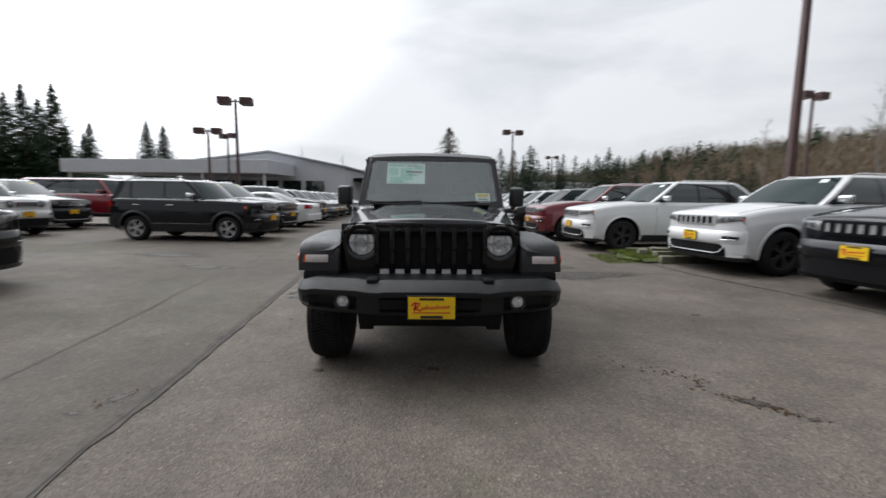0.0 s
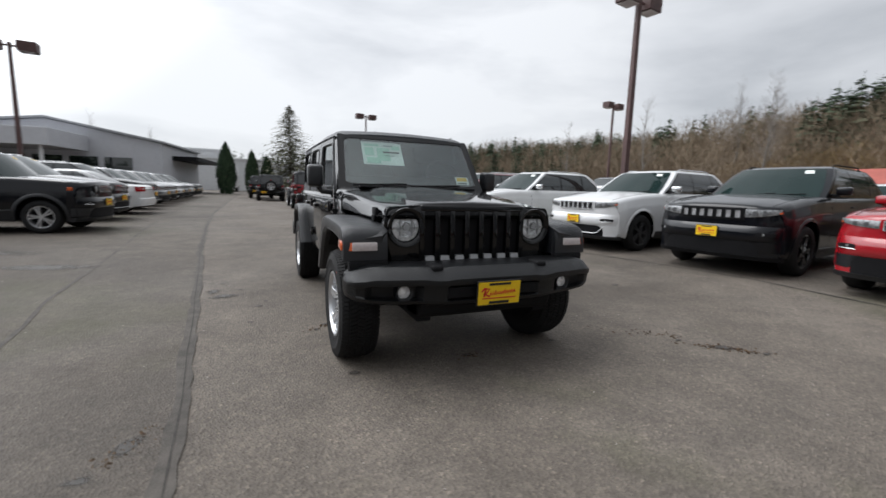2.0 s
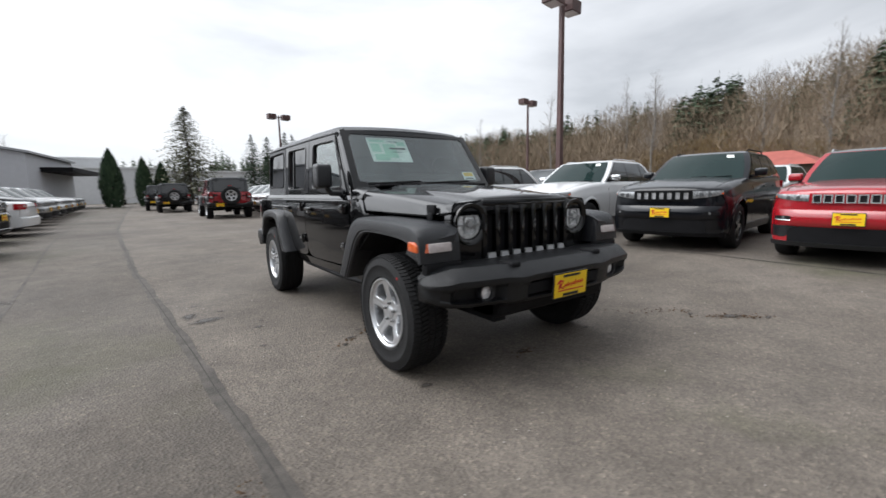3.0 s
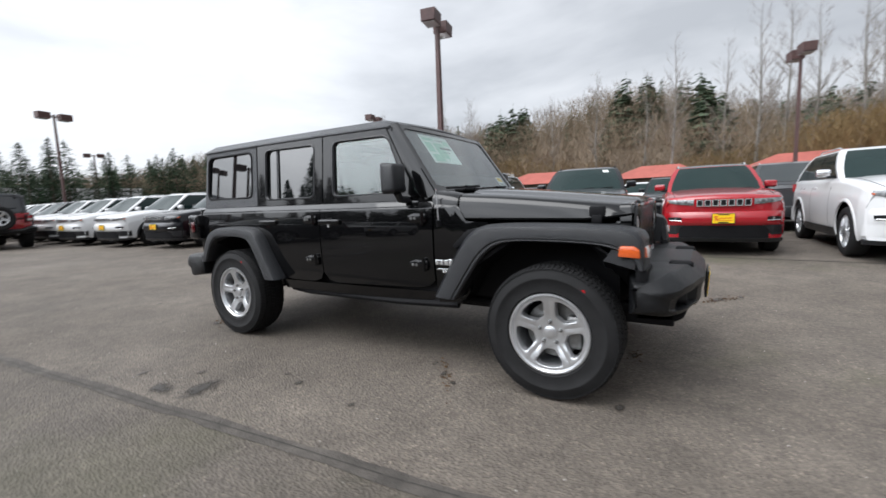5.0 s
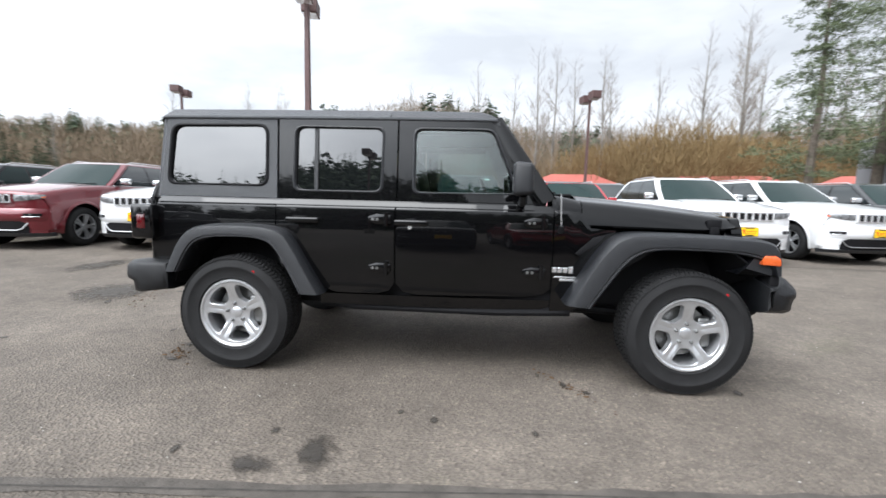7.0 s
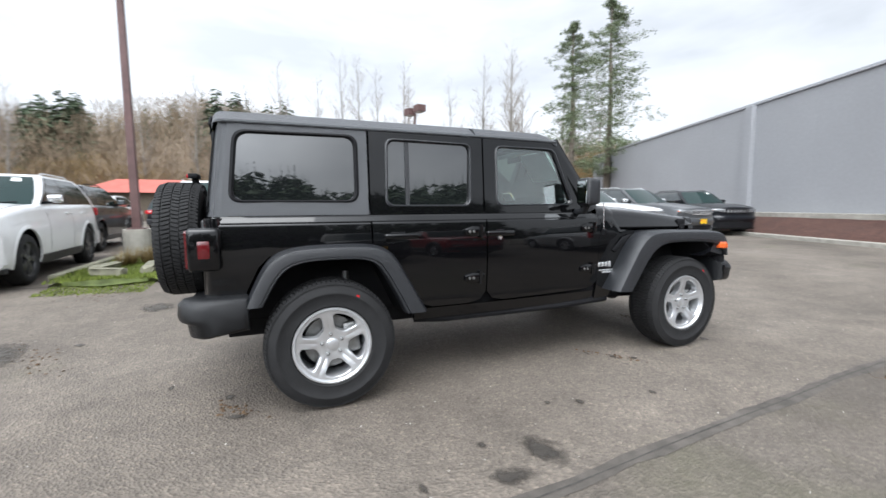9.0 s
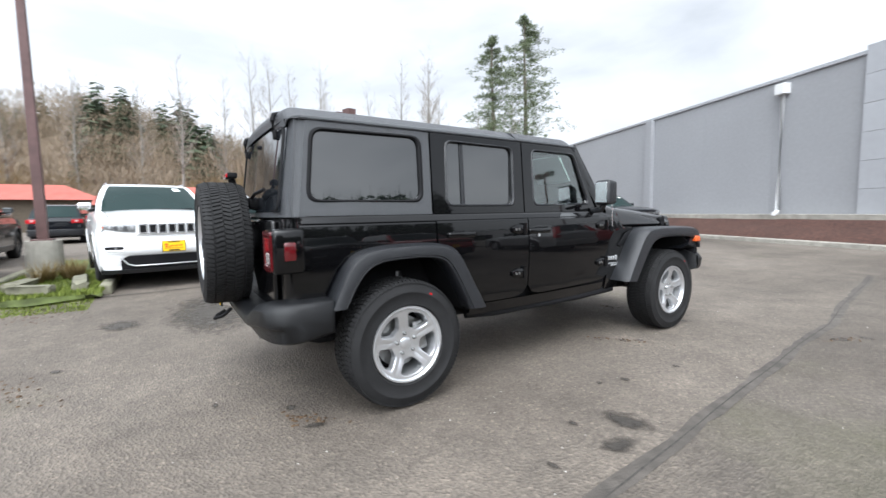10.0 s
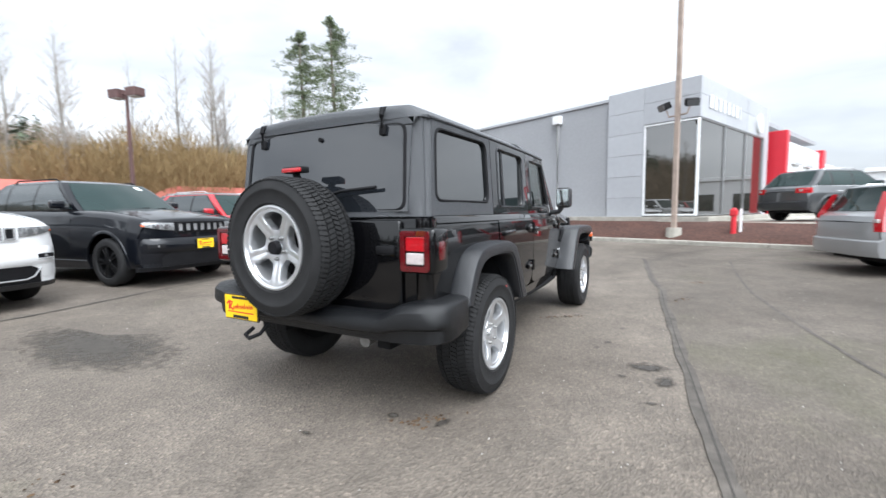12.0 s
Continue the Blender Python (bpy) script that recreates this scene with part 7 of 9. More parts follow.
    for key, me in WHEEL_CACHE.items():
        if key in ("tread", "wheel_nut") or (name == "spare_wheel" and key in ("brake_disc", "brake_caliper")):
            continue
        pn = {"spokes_disc": "spoke_disc"}.get(key, key)
        o = new(pn, me)
        o.parent = hub
    tr = new("tread", WHEEL_CACHE["tread"])
    tr.parent = hub
    for k in range(5):
        a = 2 * math.pi * k / 5 + math.pi / 2
        o = new("wheel_nut", WHEEL_CACHE["wheel_nut"])
        o.parent = hub
        o.matrix_basis = pose(0.082, 0.064 * math.cos(a), 0.064 * math.sin(a))
    if name != "spare_wheel":
        bm = bmesh.new()
        disc_cyl(bm, (W * 1.01, 0.20, 0.268), (W * 1.058, 0.20, 0.268), 0.012, seg=10)
        part("paint_dot", bm, RED_LENS, hub, "red factory paint dot on the tyre wall")
    return hub


def flare(bm, side, outer, inner, x_in, x_out, lip=0.02):
    """A wheel-arch flare between two lines of equal length in (y, z)."""
    rings = []
    for (yo, zo), (yi, zi) in zip(outer, inner):
        d = Vector((yi - yo, zi - zo))
        def at(f, x):
            return (side * x, yo + d.x * f, zo + d.y * f)
        rings.append([at(0.06, x_in), at(0.0, x_out - 0.10), at(0.03, x_out - 0.035), at(0.16, x_out - 0.006), at(0.34, x_out), at(0.80, x_out - 0.002), at(0.84, x_out - 0.010), at(0.93, x_out - 0.008), at(1.0, x_out - lip), at(1.0, x_out - 0.09), at(0.75, x_in)])
    ring_loft(bm, rings)


def resample(pts, n):
    pts = [Vector(p) for p in pts]
    seg = [(b - a).length for a, b in zip(pts, pts[1:])]
    tot = sum(seg)
    out = []
    for k in range(n):
        d = tot * k / (n - 1)
        i = 0
        while i < len(seg) - 1 and d > seg[i]:
            d -= seg[i]
            i += 1
        p = pts[i].lerp(pts[i + 1], min(1, d / seg[i]))
        out.append((p.x, p.y))
    return out


def soften(pts, times=2):
    for _ in range(times):
        q = [pts[0]]
        for a, b in zip(pts, pts[1:]):
            a, b = Vector(a), Vector(b)
            q += [tuple(a.lerp(b, 0.25)), tuple(a.lerp(b, 0.75))]
        q.append(pts[-1])
        pts = q
    return pts


def build_off_roader(paint, label, plates=True):
    root = thing("off_road_suv", pose(0, 0, 0), label, "car", "off-road SUVs")
    P = lambda name, bm, material, label="", smooth=True, parent=None: part(name, bm, material, parent or root, label, smooth)

    # chassis and inner body
    bm = bmesh.new()
    box(bm, -0.74, 0.74, 0.66, 2.44, 0.48, 1.13)
    P("floor_tub", bm, DEEP, smooth=False)
    bm = bmesh.new()
    box(bm, -0.76, 0.76, 2.442, 3.60, 0.94, 1.13)
    box(bm, -0.52, 0.52, 2.442, 3.60, 0.52, 0.94)
    P("rear_tub", bm, DEEP, smooth=False)
    bm = bmesh.new()
    box(bm, -0.56, 0.56, -0.33, 0.655, 0.50, 1.06)
    P("engine_bay", bm, DEEP, smooth=False)
    for sx in (-1, 1):
        bm = bmesh.new()
        box(bm, sx * 0.45 - 0.05, sx * 0.45 + 0.05, -0.62, 3.62, 0.40, 0.52, 0.01)
        P("frame_rail", bm, DEEP, smooth=False)
        bm = bmesh.new()
        tube(bm, [(sx * 0.72, 0.70, 0.460), (sx * 0.74, 1.2, 0.446), (sx * 0.74, 2.2, 0.446), (sx * 0.72, 2.42, 0.460)], 0.028, 8)
        P("rock_rail", bm, DEEP)
        for yy in (0.95, 1.5, 2.05):
            bm = bmesh.new()
            box(bm, sx * 0.70 - 0.02, sx * 0.70 + 0.02, yy - 0.05, yy + 0.05, 0.435, 0.47, 0.006)
            P("body_mount", bm, STEEL, smooth=False)
        bm = bmesh.new()
        tube(bm, [(sx * 0.50, 0.12, 0.42), (sx * 0.52, 0.7, 0.45), (sx * 0.47, 1.0, 0.46)], 0.028, 8)
        P("control_arm", bm, DEEP)
        for yy, h in ((0.16, 0.86), (2.86, 0.80)):
            bm = bmesh.new()
            disc_cyl(bm, (sx * 0.52, yy, 0.42), (sx * 0.50, yy, h), 0.03, 0.03, 10)
            P("shock_absorber", bm, STEEL)
    for yy, nm in ((0.0, "front_axle"), (3.008, "rear_axle")):
        bm = bmesh.new()
        disc_cyl(bm, (-0.70, yy, 0.40), (0.70, yy, 0.40), 0.045, seg=12)
        disc_cyl(bm, (-0.10, yy, 0.40), (0.14, yy, 0.40), 0.13, seg=14)
        P(nm, bm, DEEP)
    bm = bmesh.new()
    tube(bm, [(-0.30, 2.2, 0.42), (-0.33, 3.2, 0.47), (-0.42, 3.55, 0.50), (-0.44, 3.78, 0.49)], 0.034, 10)
    P("exhaust_pipe", bm, STEEL)
    bm = bmesh.new()
    box(bm, 0.0, 0.42, 1.3, 2.3, 0.36, 0.5, 0.04)
    P("fuel_tank_skid", bm, DEEP, smooth=False)

    for sx in (-1, 1):
        lin = lambda a, b, n: np.linspace(a, b, n).tolist()
        # cowl side, doors, quarter panel, sill
        bm = bmesh.new()
        skin(bm, sx, lin(0.44, 0.842, 6), lambda y: interp(y, [(0.44, 0.98), (0.50, 0.84), (0.60, 0.56), (0.68, 0.47), (0.85, 0.47)]), lambda y: interp(y, [(0.44, 1.04), (0.62, 1.05), (0.66, 1.17), (0.85, 1.19)]))
        P("cowl_panel", bm, paint)
        bm = bmesh.new()
        skin(bm, sx, lin(0.70, 2.44, 10), lambda y: 0.468, lambda y: 0.545, lift=-0.014, nz=3)
        P("sill", bm, paint)
        doors = ((0.852, 1.898, lambda y: interp(y, [(0.852, 0.63), (0.90, 0.59), (0.99, 0.574), (1.75, 0.562), (1.85, 0.58), (1.898, 0.64)]), "front_door"),
                 (1.908, 2.728, lambda y: interp(y, [(1.908, 0.64), (1.95, 0.58), (2.04, 0.560), (2.32, 0.560), (2.43, 0.60), (2.55, 0.80), (2.63, 0.93), (2.728, 0.97)]), "rear_door"))
        for y0, y1, zb, nm in doors:
            bm = bmesh.new()
            ys = sorted({y0, y0 + 0.006, y1 - 0.006, y1, *lin(y0, y1, 22)})
            skin(bm, sx, ys, zb, lambda y: 1.186, lift=0.007)
            door = P(nm, bm, paint, "gloss black door panel")
            # rim round the door edge shows as a fine bright line
            front = nm == "front_door"
            if front:
                outer = [(0.985, 1.200), (1.896, 1.200), (1.896, 1.735), (1.275, 1.735)]
                inner = round_poly([(1.085, 1.262), (1.79, 1.255), (1.79, 1.685), (1.265, 1.685)], 0.055)
                glass = round_poly([(1.065, 1.245), (1.80, 1.240), (1.80, 1.70), (1.262, 1.70)], 0.05)
            else:
                outer = [(1.908, 1.200), (2.728, 1.200), (2.728, 1.735), (1.908, 1.735)]
                inner = round_poly([(2.01, 1.255), (2.62, 1.255), (2.61, 1.690), (2.00, 1.685)], 0.055)
                glass = round_poly([(1.99, 1.24), (2.64, 1.24), (2.63, 1.70), (1.99, 1.70)], 0.05)
            bm = bmesh.new()
            hole_panel(bm, outer, inner, lambda y, z: (sx * (x_up(y, z) + 0.006), y, z), (-sx * 0.04, 0, 0))
            fr = P("window_frame", bm, paint, parent=door)
            bm = bmesh.new()
            fill_panel(bm, glass, pane_plane(*((1.07, 1.80, 0.022) if front else (1.99, 2.64, 0.012)), 0.017)(sx), (-sx * 0.005, 0, 0))
            pane = P("window_pane", bm, SIDE_PANE if front else DARK_PANE, smooth=False, parent=door)
            pane.visible_shadow = False
            # rubber seal
            bm = bmesh.new()
            cen = sum((Vector(p) for p in inner), Vector((0, 0))) / len(inner)
            rg = []
            for k in range(len(inner) + 1):
                p = Vector(inner[k % len(inner)])
                d = (p - cen).normalized()
                q0, q1 = p + d * 0.012, p - d * 0.010
                xo = sx * (x_up(p.x, p.y) + 0.007)
                rg.append([(xo, q0.x, q0.y), (xo + sx * 0.006, p.x, p.y), (xo - sx * 0.004, q1.x, q1.y), (xo - sx * 0.03, q1.x, q1.y)])
            ring_loft(bm, rg, closed=False)
            P("window_seal", bm, PLASTIC, parent=door)
            if not front:
                bm = bmesh.new()
                ys_ = 2.47
                box(bm, -0.006, 0.006, ys_ - 0.014, ys_ + 0.014, 1.24, 1.70, 0.003)
                bar = P("window_divider", bm, PLASTIC, smooth=False, parent=door)
                for v in bar.data.vertices:
                    v.co.x = sx * (x_up(ys_, v.co.z) - 0.012) + v.co.x
            # handle, lock, hinges
            hy = 1.775 if front else 2.52
            hz = 1.055
            xh = x_low(hy, hz) + 0.007
            bm = bmesh.new()
            box(bm, -0.012, 0.022, -0.115, 0.115, -0.020, 0.020, 0.012, 3)
            h = P("door_handle", bm, paint, parent=door)
            h.matrix_basis = pose(sx * (xh + 0.012), hy + 0.02, hz)
            bm = bmesh.new()
            box(bm, -0.004, 0.008, -0.05, 0.05, -0.03, 0.03, 0.004)
            h2 = P("handle_recess", bm, DEEP, parent=h, smooth=False)
            h2.matrix_basis = pose(sx * -0.016, 0.02, 0)
            if front:
                bm = bmesh.new()
                disc_cyl(bm, (-0.01, 0, 0), (0.012, 0, 0), 0.014, seg=14)
                lk = P("door_lock", bm, CHROME, "bright metal lock cylinder", parent=door)
                lk.matrix_basis = pose(sx * (xh + 0.004), 1.80, 1.025)
            hyy = 0.965 if front else 2.005
            for hz2 in (0.745, 1.075):
                xb = x_low(hyy, hz2) + 0.006
                bm = bmesh.new()
                prism(bm, [(-0.075, -0.030), (0.02, -0.036), (0.078, -0.018), (0.078, 0.018), (0.02, 0.036), (-0.075, 0.030)], 0.0, 0.020, 0.006)
                disc_cyl(bm, (0.018, -0.045, -0.045), (0.018, -0.045, 0.045), 0.015, seg=12)
                hg = P("door_hinge", bm, paint, parent=door)
                hg.matrix_basis = pose(sx * xb, hyy, hz2) @ Matrix.Diagonal((sx, 1, 1, 1))
                bm = bmesh.new()
                disc_cyl(bm, (0.018, 0.045, 0.0), (0.026, 0.045, 0.0), 0.010, seg=8)
                disc_cyl(bm, (0.018, 0.015, 0.0), (0.026, 0.015, 0.0), 0.010, seg=8)
                P("hinge_bolt", bm, STEEL, parent=hg)
        # belt strip behind the gap between door and window frame
        bm = bmesh.new()
        rg = []
        for y in lin(0.90, 3.62, 16):
            x = x_low(y, 1.186) - 0.002
            rg.append([(sx * (x - 0.05), y, 1.15), (sx * (x - 0.012), y, 1.15), (sx * (x - 0.012), y, 1.215), (sx * (x - 0.05), y, 1.215)])
        ring_loft(bm, rg)
        P("belt_strip", bm, DEEP)
        # rounded shoulder along the belt line
        bm = bmesh.new()
        rg = []
        for y in lin(0.98, 3.60, 20):
            x = x_low(y, 1.186) + 0.032
            rg.append([(sx * (x - 0.03), y, 1.157), (sx * (x + 0.001), y, 1.157), (sx * x, y, 1.161), (sx * (x - 0.016), y, 1.187), (sx * (x - 0.024), y, 1.196), (sx * (x - 0.05), y, 1.198)])
        ring_loft(bm, rg)
        P("belt_shoulder", bm, paint, "gloss black shoulder along the belt line", smooth=False)
        # quarter panel behind the rear door
        bm = bmesh.new()
        skin(bm, sx, lin(2.738, 3.655, 16), lambda y: interp(y, [(2.738, 0.96), (3.36, 0.96), (3.44, 0.86), (3.52, 0.64), (3.70, 0.62)]), lambda y: 1.186, lift=0.002)
        P("quarter_panel", bm, paint)
        bm = bmesh.new()
        disc_cyl(bm, (sx * (body_w(3.62) - 0.062), 3.632, 0.60), (sx * (body_w(3.62) - 0.068), 3.630, 1.186), 0.064, 0.062, 20)
        P("rear_corner", bm, paint)
        # hardtop side
        bm = bmesh.new()
        hole_panel(bm, [(2.742, 1.200), (3.598, 1.200), (3.540, 1.735), (2.742, 1.735)], round_poly([(2.815, 1.285), (3.545, 1.285), (3.505, 1.692), (2.815, 1.695)], 0.07, 6),
                   lambda y, z: (sx * (x_up(y, z) + 0.008), y, z), (-sx * 0.045, 0, 0))
        side_top = P("hardtop_side", bm, HARDTOP, "textured black hardtop side")
        bm = bmesh.new()
        fill_panel(bm, round_poly([(2.795, 1.265), (3.565, 1.265), (3.525, 1.71), (2.795, 1.71)], 0.07), pane_plane(2.8, 3.55, -0.005, 0.009)(sx), (-sx * 0.005, 0, 0))
        pane = P("window_pane", bm, DARK_PANE, smooth=False, parent=side_top)
        pane.visible_shadow = False
        inner = round_poly([(2.815, 1.285), (3.545, 1.285), (3.505, 1.692), (2.815, 1.695)], 0.07, 6)
        bm = bmesh.new()
        cen = sum((Vector(p) for p in inner), Vector((0, 0))) / len(inner)
        rg = []
        for k in range(len(inner) + 1):
            p = Vector(inner[k % len(inner)])
            d = (p - cen).normalized()
            q0, q1 = p + d * 0.016, p - d * 0.012
            xo = sx * (x_up(p.x, p.y) + 0.009)
            rg.append([(xo, q0.x, q0.y), (xo + sx * 0.006, p.x, p.y), (xo - sx * 0.003, q1.x, q1.y), (xo - sx * 0.03, q1.x, q1.y)])
        ring_loft(bm, rg, closed=False)
        P("window_seal", bm, DEEP, parent=side_top)
        bm = bmesh.new()
        ring_loft(bm, [[(sx * (x_up(3.60, z) - 0.092 + 0.100 * math.cos(a)), 3.582 - (z - 1.2) * 0.125 + 0.086 * math.sin(a), z) for a in lin(-0.25, math.pi / 2 + 0.2, 12)] + [(sx * (x_up(3.6, z) - 0.12), 3.55 - (z - 1.2) * 0.125, z)] for z in (1.195, 1.4, 1.6, 1.750)])
        P("hardtop_corner", bm, HARDTOP)
        # door-top and roof-edge gutter
        bm = bmesh.new()
        rg = []
        for y in lin(1.24, 3.57, 14):
            x = x_up(y, 1.74) + 0.004
            rg.append([(sx * (x - 0.02), y, 1.738), (sx * (x + 0.010), y, 1.738), (sx * (x + 0.014), y, 1.746), (sx * (x + 0.010), y, 1.753), (sx * (x - 0.02), y, 1.753)])
        ring_loft(bm, rg)
        P("rain_gutter", bm, HARDTOP)
        # windscreen pillar
        bm = bmesh.new()
        rg = []
        for s in lin(0, 1, 6):
            y, z = 0.845 + 0.375 * s, 1.225 + 0.535 * s
            x = 0.752 + (0.700 - 0.752) * s
            rg.append([(sx * (x - 0.045), y - 0.01, z + 0.02), (sx * (x - 0.005), y + 0.0, z + 0.015), (sx * (x + 0.012), y + 0.035, z - 0.005), (sx * (x + 0.006), y + 0.10, z - 0.03), (sx * (x - 0.045), y + 0.09, z - 0.02)])
        ring_loft(bm, rg)
        P("windscreen_pillar", bm, paint)
        # front flare with lamp pod
        fo = soften([(-0.505, 0.80), (-0.500, 0.955), (-0.455, 1.010), (-0.30, 1.030), (0.10, 1.040), (0.36, 1.040), (0.47, 1.015), (0.56, 0.925), (0.66, 0.760), (0.775, 0.560)], 2)
        fi = soften([(-0.470, 0.80), (-0.445, 0.86), (-0.36, 0.905), (-0.22, 0.930), (0.10, 0.938), (0.26, 0.930), (0.345, 0.895), (0.42, 0.83), (0.51, 0.700), (0.610, 0.548)], 2)
        bm = bmesh.new()
        flare(bm, sx, resample(fo, 34), resample(fi, 34), 0.665, 0.952)
        ff = P("front_flare", bm, PLASTIC, "dark grey grained plastic wheel flare")
        bm = bmesh.new()
        ring_loft(bm, [[(sx * 0.66, -0.455, 0.79), (sx * 0.66, -0.475, 0.985), (sx * 0.66, -0.30, 1.026), (sx * 0.66, -0.30, 0.79)],
                       [(sx * 0.70, -0.495, 0.79), (sx * 0.70, -0.498, 0.955), (sx * 0.70, -0.44, 1.004), (sx * 0.70, -0.30, 0.79)],
                       [(sx * 0.84, -0.492, 0.79), (sx * 0.84, -0.494, 0.935), (sx * 0.84, -0.42, 0.985), (sx * 0.84, -0.30, 0.79)],
                       [(sx * 0.925, -0.455, 0.80), (sx * 0.925, -0.462, 0.915), (sx * 0.925, -0.38, 0.958), (sx * 0.925, -0.30, 0.84)]])
        P("flare_nose", bm, PLASTIC, parent=ff)
        bm = bmesh.new()
        prism(bm, [(-0.03, -0.027), (0.0, -0.027), (0.0, 0.027), (-0.02, 0.027)], -0.080, 0.080, 0.006)
        sg = P("turn_signal", bm, CLEAR_LENS, "pale turn signal lens", parent=ff)
        sg.matrix_basis = pose(sx * 0.815, -0.490, 0.888)
        bm = bmesh.new()
        ring_loft(bm, [[(sx * 0.890, -0.512, 0.864), (sx * 0.890, -0.505, 0.914), (sx * 0.890, -0.46, 0.914), (sx * 0.890, -0.46, 0.864)],
                       [(sx * 0.930, -0.495, 0.864), (sx * 0.930, -0.486, 0.914), (sx * 0.930, -0.44, 0.914), (sx * 0.930, -0.44, 0.864)],
                       [(sx * 0.948, -0.460, 0.866), (sx * 0.948, -0.455, 0.914), (sx * 0.940, -0.42, 0.914), (sx * 0.940, -0.42, 0.866)]])
        P("corner_lens", bm, AMBER_LENS, "amber outer lens of the turn signal", parent=ff)
        bm = bmesh.new()
        prism(bm, [(-0.485, 0.862), (-0.375, 0.868), (-0.385, 0.925), (-0.455, 0.925), (-0.480, 0.905)], 0.915, 0.960, 0.008)
        sm = P("side_marker", bm, AMBER_LENS, "amber side marker lens", parent=ff)
        sm.matrix_basis = Matrix.Diagonal((sx, 1, 1, 1))
        # step in near-black: the shade between flare and bumper is put into its colour
        bm = bmesh.new()
        box(bm, 0.66, 0.915, -0.515, -0.455, 0.715, 0.80, 0.015)
        low = P("flare_step", bm, DEEP, parent=ff)
        low.matrix_basis = Matrix.Diagonal((sx, 1, 1, 1))
        bm = bmesh.new()
        prism(bm, [(-0.40, 1.00), (0.56, 1.02), (0.50, 0.90), (0.2, 0.95), (-0.30, 0.92)], sx * 0.63, sx * 0.68)
        P("inner_fender", bm, paint, smooth=False)
        bm = bmesh.new()
        ring_loft(bm, [[(sx * 0.40, -0.36 + 0.0, 0.60), (sx * 0.90, -0.42, 0.80), (sx * 0.90, -0.40, 0.82), (sx * 0.4, -0.34, 0.62)], [(sx * 0.40, -0.2, 0.93), (sx * 0.90, -0.2, 0.945), (sx * 0.90, -0.2, 0.965), (sx * 0.4, -0.2, 0.95)],
                       [(sx * 0.40, 0.2, 0.95), (sx * 0.90, 0.2, 0.950), (sx * 0.90, 0.2, 0.97), (sx * 0.4, 0.2, 0.97)], [(sx * 0.40, 0.5, 0.75), (sx * 0.90, 0.5, 0.75), (sx * 0.90, 0.52, 0.77), (sx * 0.4, 0.52, 0.77)], [(sx * 0.40, 0.62, 0.52), (sx * 0.86, 0.62, 0.55), (sx * 0.86, 0.64, 0.56), (sx * 0.4, 0.64, 0.53)]])
        P("wheel_liner", bm, DEEP)
        # vent behind the front wheel
        bm = bmesh.new()
        prism(bm, [(0.50, 1.01), (0.585, 0.99), (0.70, 0.88), (0.665, 0.86), (0.56, 0.95)], 0.0, 0.016, 0.005)
        vt = P("fender_vent", bm, DEEP, "dark air vent behind the wheel")
        vt.matrix_basis = pose(sx * (x_low(0.62, 0.95) + 0.002), 0, 0) @ Matrix.Diagonal((sx, 1, 1, 1))
        # rear flare
        ro = soften([(2.385, 0.560), (2.49, 0.745), (2.585, 0.915), (2.645, 0.985), (2.76, 1.018), (3.02, 1.022), (3.22, 1.012), (3.335, 0.97), (3.405, 0.88), (3.495, 0.68)], 2)
        ri = soften([(2.540, 0.560), (2.62, 0.720), (2.695, 0.850), (2.745, 0.905), (2.84, 0.930), (3.02, 0.933), (3.17, 0.925), (3.26, 0.89), (3.32, 0.82), (3.395, 0.68)], 2)
        bm = bmesh.new()
        flare(bm, sx, resample(ro, 34), resample(ri, 34), 0.70, 0.955)
        P("rear_flare", bm, PLASTIC, "dark grey grained plastic wheel flare")
        bm = bmesh.new()
        ring_loft(bm, [[(sx * 0.5, 2.52, 0.52), (sx * 0.88, 2.52, 0.54), (sx * 0.88, 2.50, 0.54), (sx * 0.5, 2.50, 0.52)], [(sx * 0.5, 2.70, 0.90), (sx * 0.90, 2.70, 0.90), (sx * 0.90, 2.68, 0.92), (sx * 0.5, 2.68, 0.92)],
                       [(sx * 0.5, 2.85, 0.945), (sx * 0.90, 2.85, 0.945), (sx * 0.90, 2.85, 0.965), (sx * 0.5, 2.85, 0.965)], [(sx * 0.5, 3.2, 0.94), (sx * 0.90, 3.2, 0.94), (sx * 0.90, 3.2, 0.96), (sx * 0.5, 3.2, 0.96)],
                       [(sx * 0.5, 3.40, 0.75), (sx * 0.88, 3.40, 0.75), (sx * 0.88, 3.42, 0.76), (sx * 0.5, 3.42, 0.76)], [(sx * 0.5, 3.48, 0.55), (sx * 0.86, 3.48, 0.58), (sx * 0.86, 3.50, 0.58), (sx * 0.5, 3.5, 0.55)]])
        P("wheel_liner", bm, DEEP)
        # wing mirror
        bm = bmesh.new()
        box(bm, -0.076, 0.076, -0.06, 0.065, -0.106, 0.106, 0.028, 3)
        for v in bm.verts:
            if v.co.y < 0:
                v.co.x *= 0.88
                v.co.z *= 0.92
        mi = P("wing_mirror", bm, PLASTIC, "black door mirror")
        mi.matrix_basis = pose(sx * 0.925, 1.07, 1.355, 0, 0, sx * 6)
        bm = bmesh.new()
        box(bm, -0.062, 0.062, 0.062, 0.069, -0.086, 0.086, 0.003, 1)
        P("mirror_glass", bm, MIRROR_GLASS, parent=mi, smooth=False)
        bm = bmesh.new()
        tube(bm, [(-sx * 0.03, 0.0, -0.10), (-sx * 0.06, 0.0, -0.145), (-sx * 0.15, 0.01, -0.15)], 0.026, 10)
        P("mirror_arm", bm, PLASTIC, parent=mi)
        # tail lamp
        bm = bmesh.new()
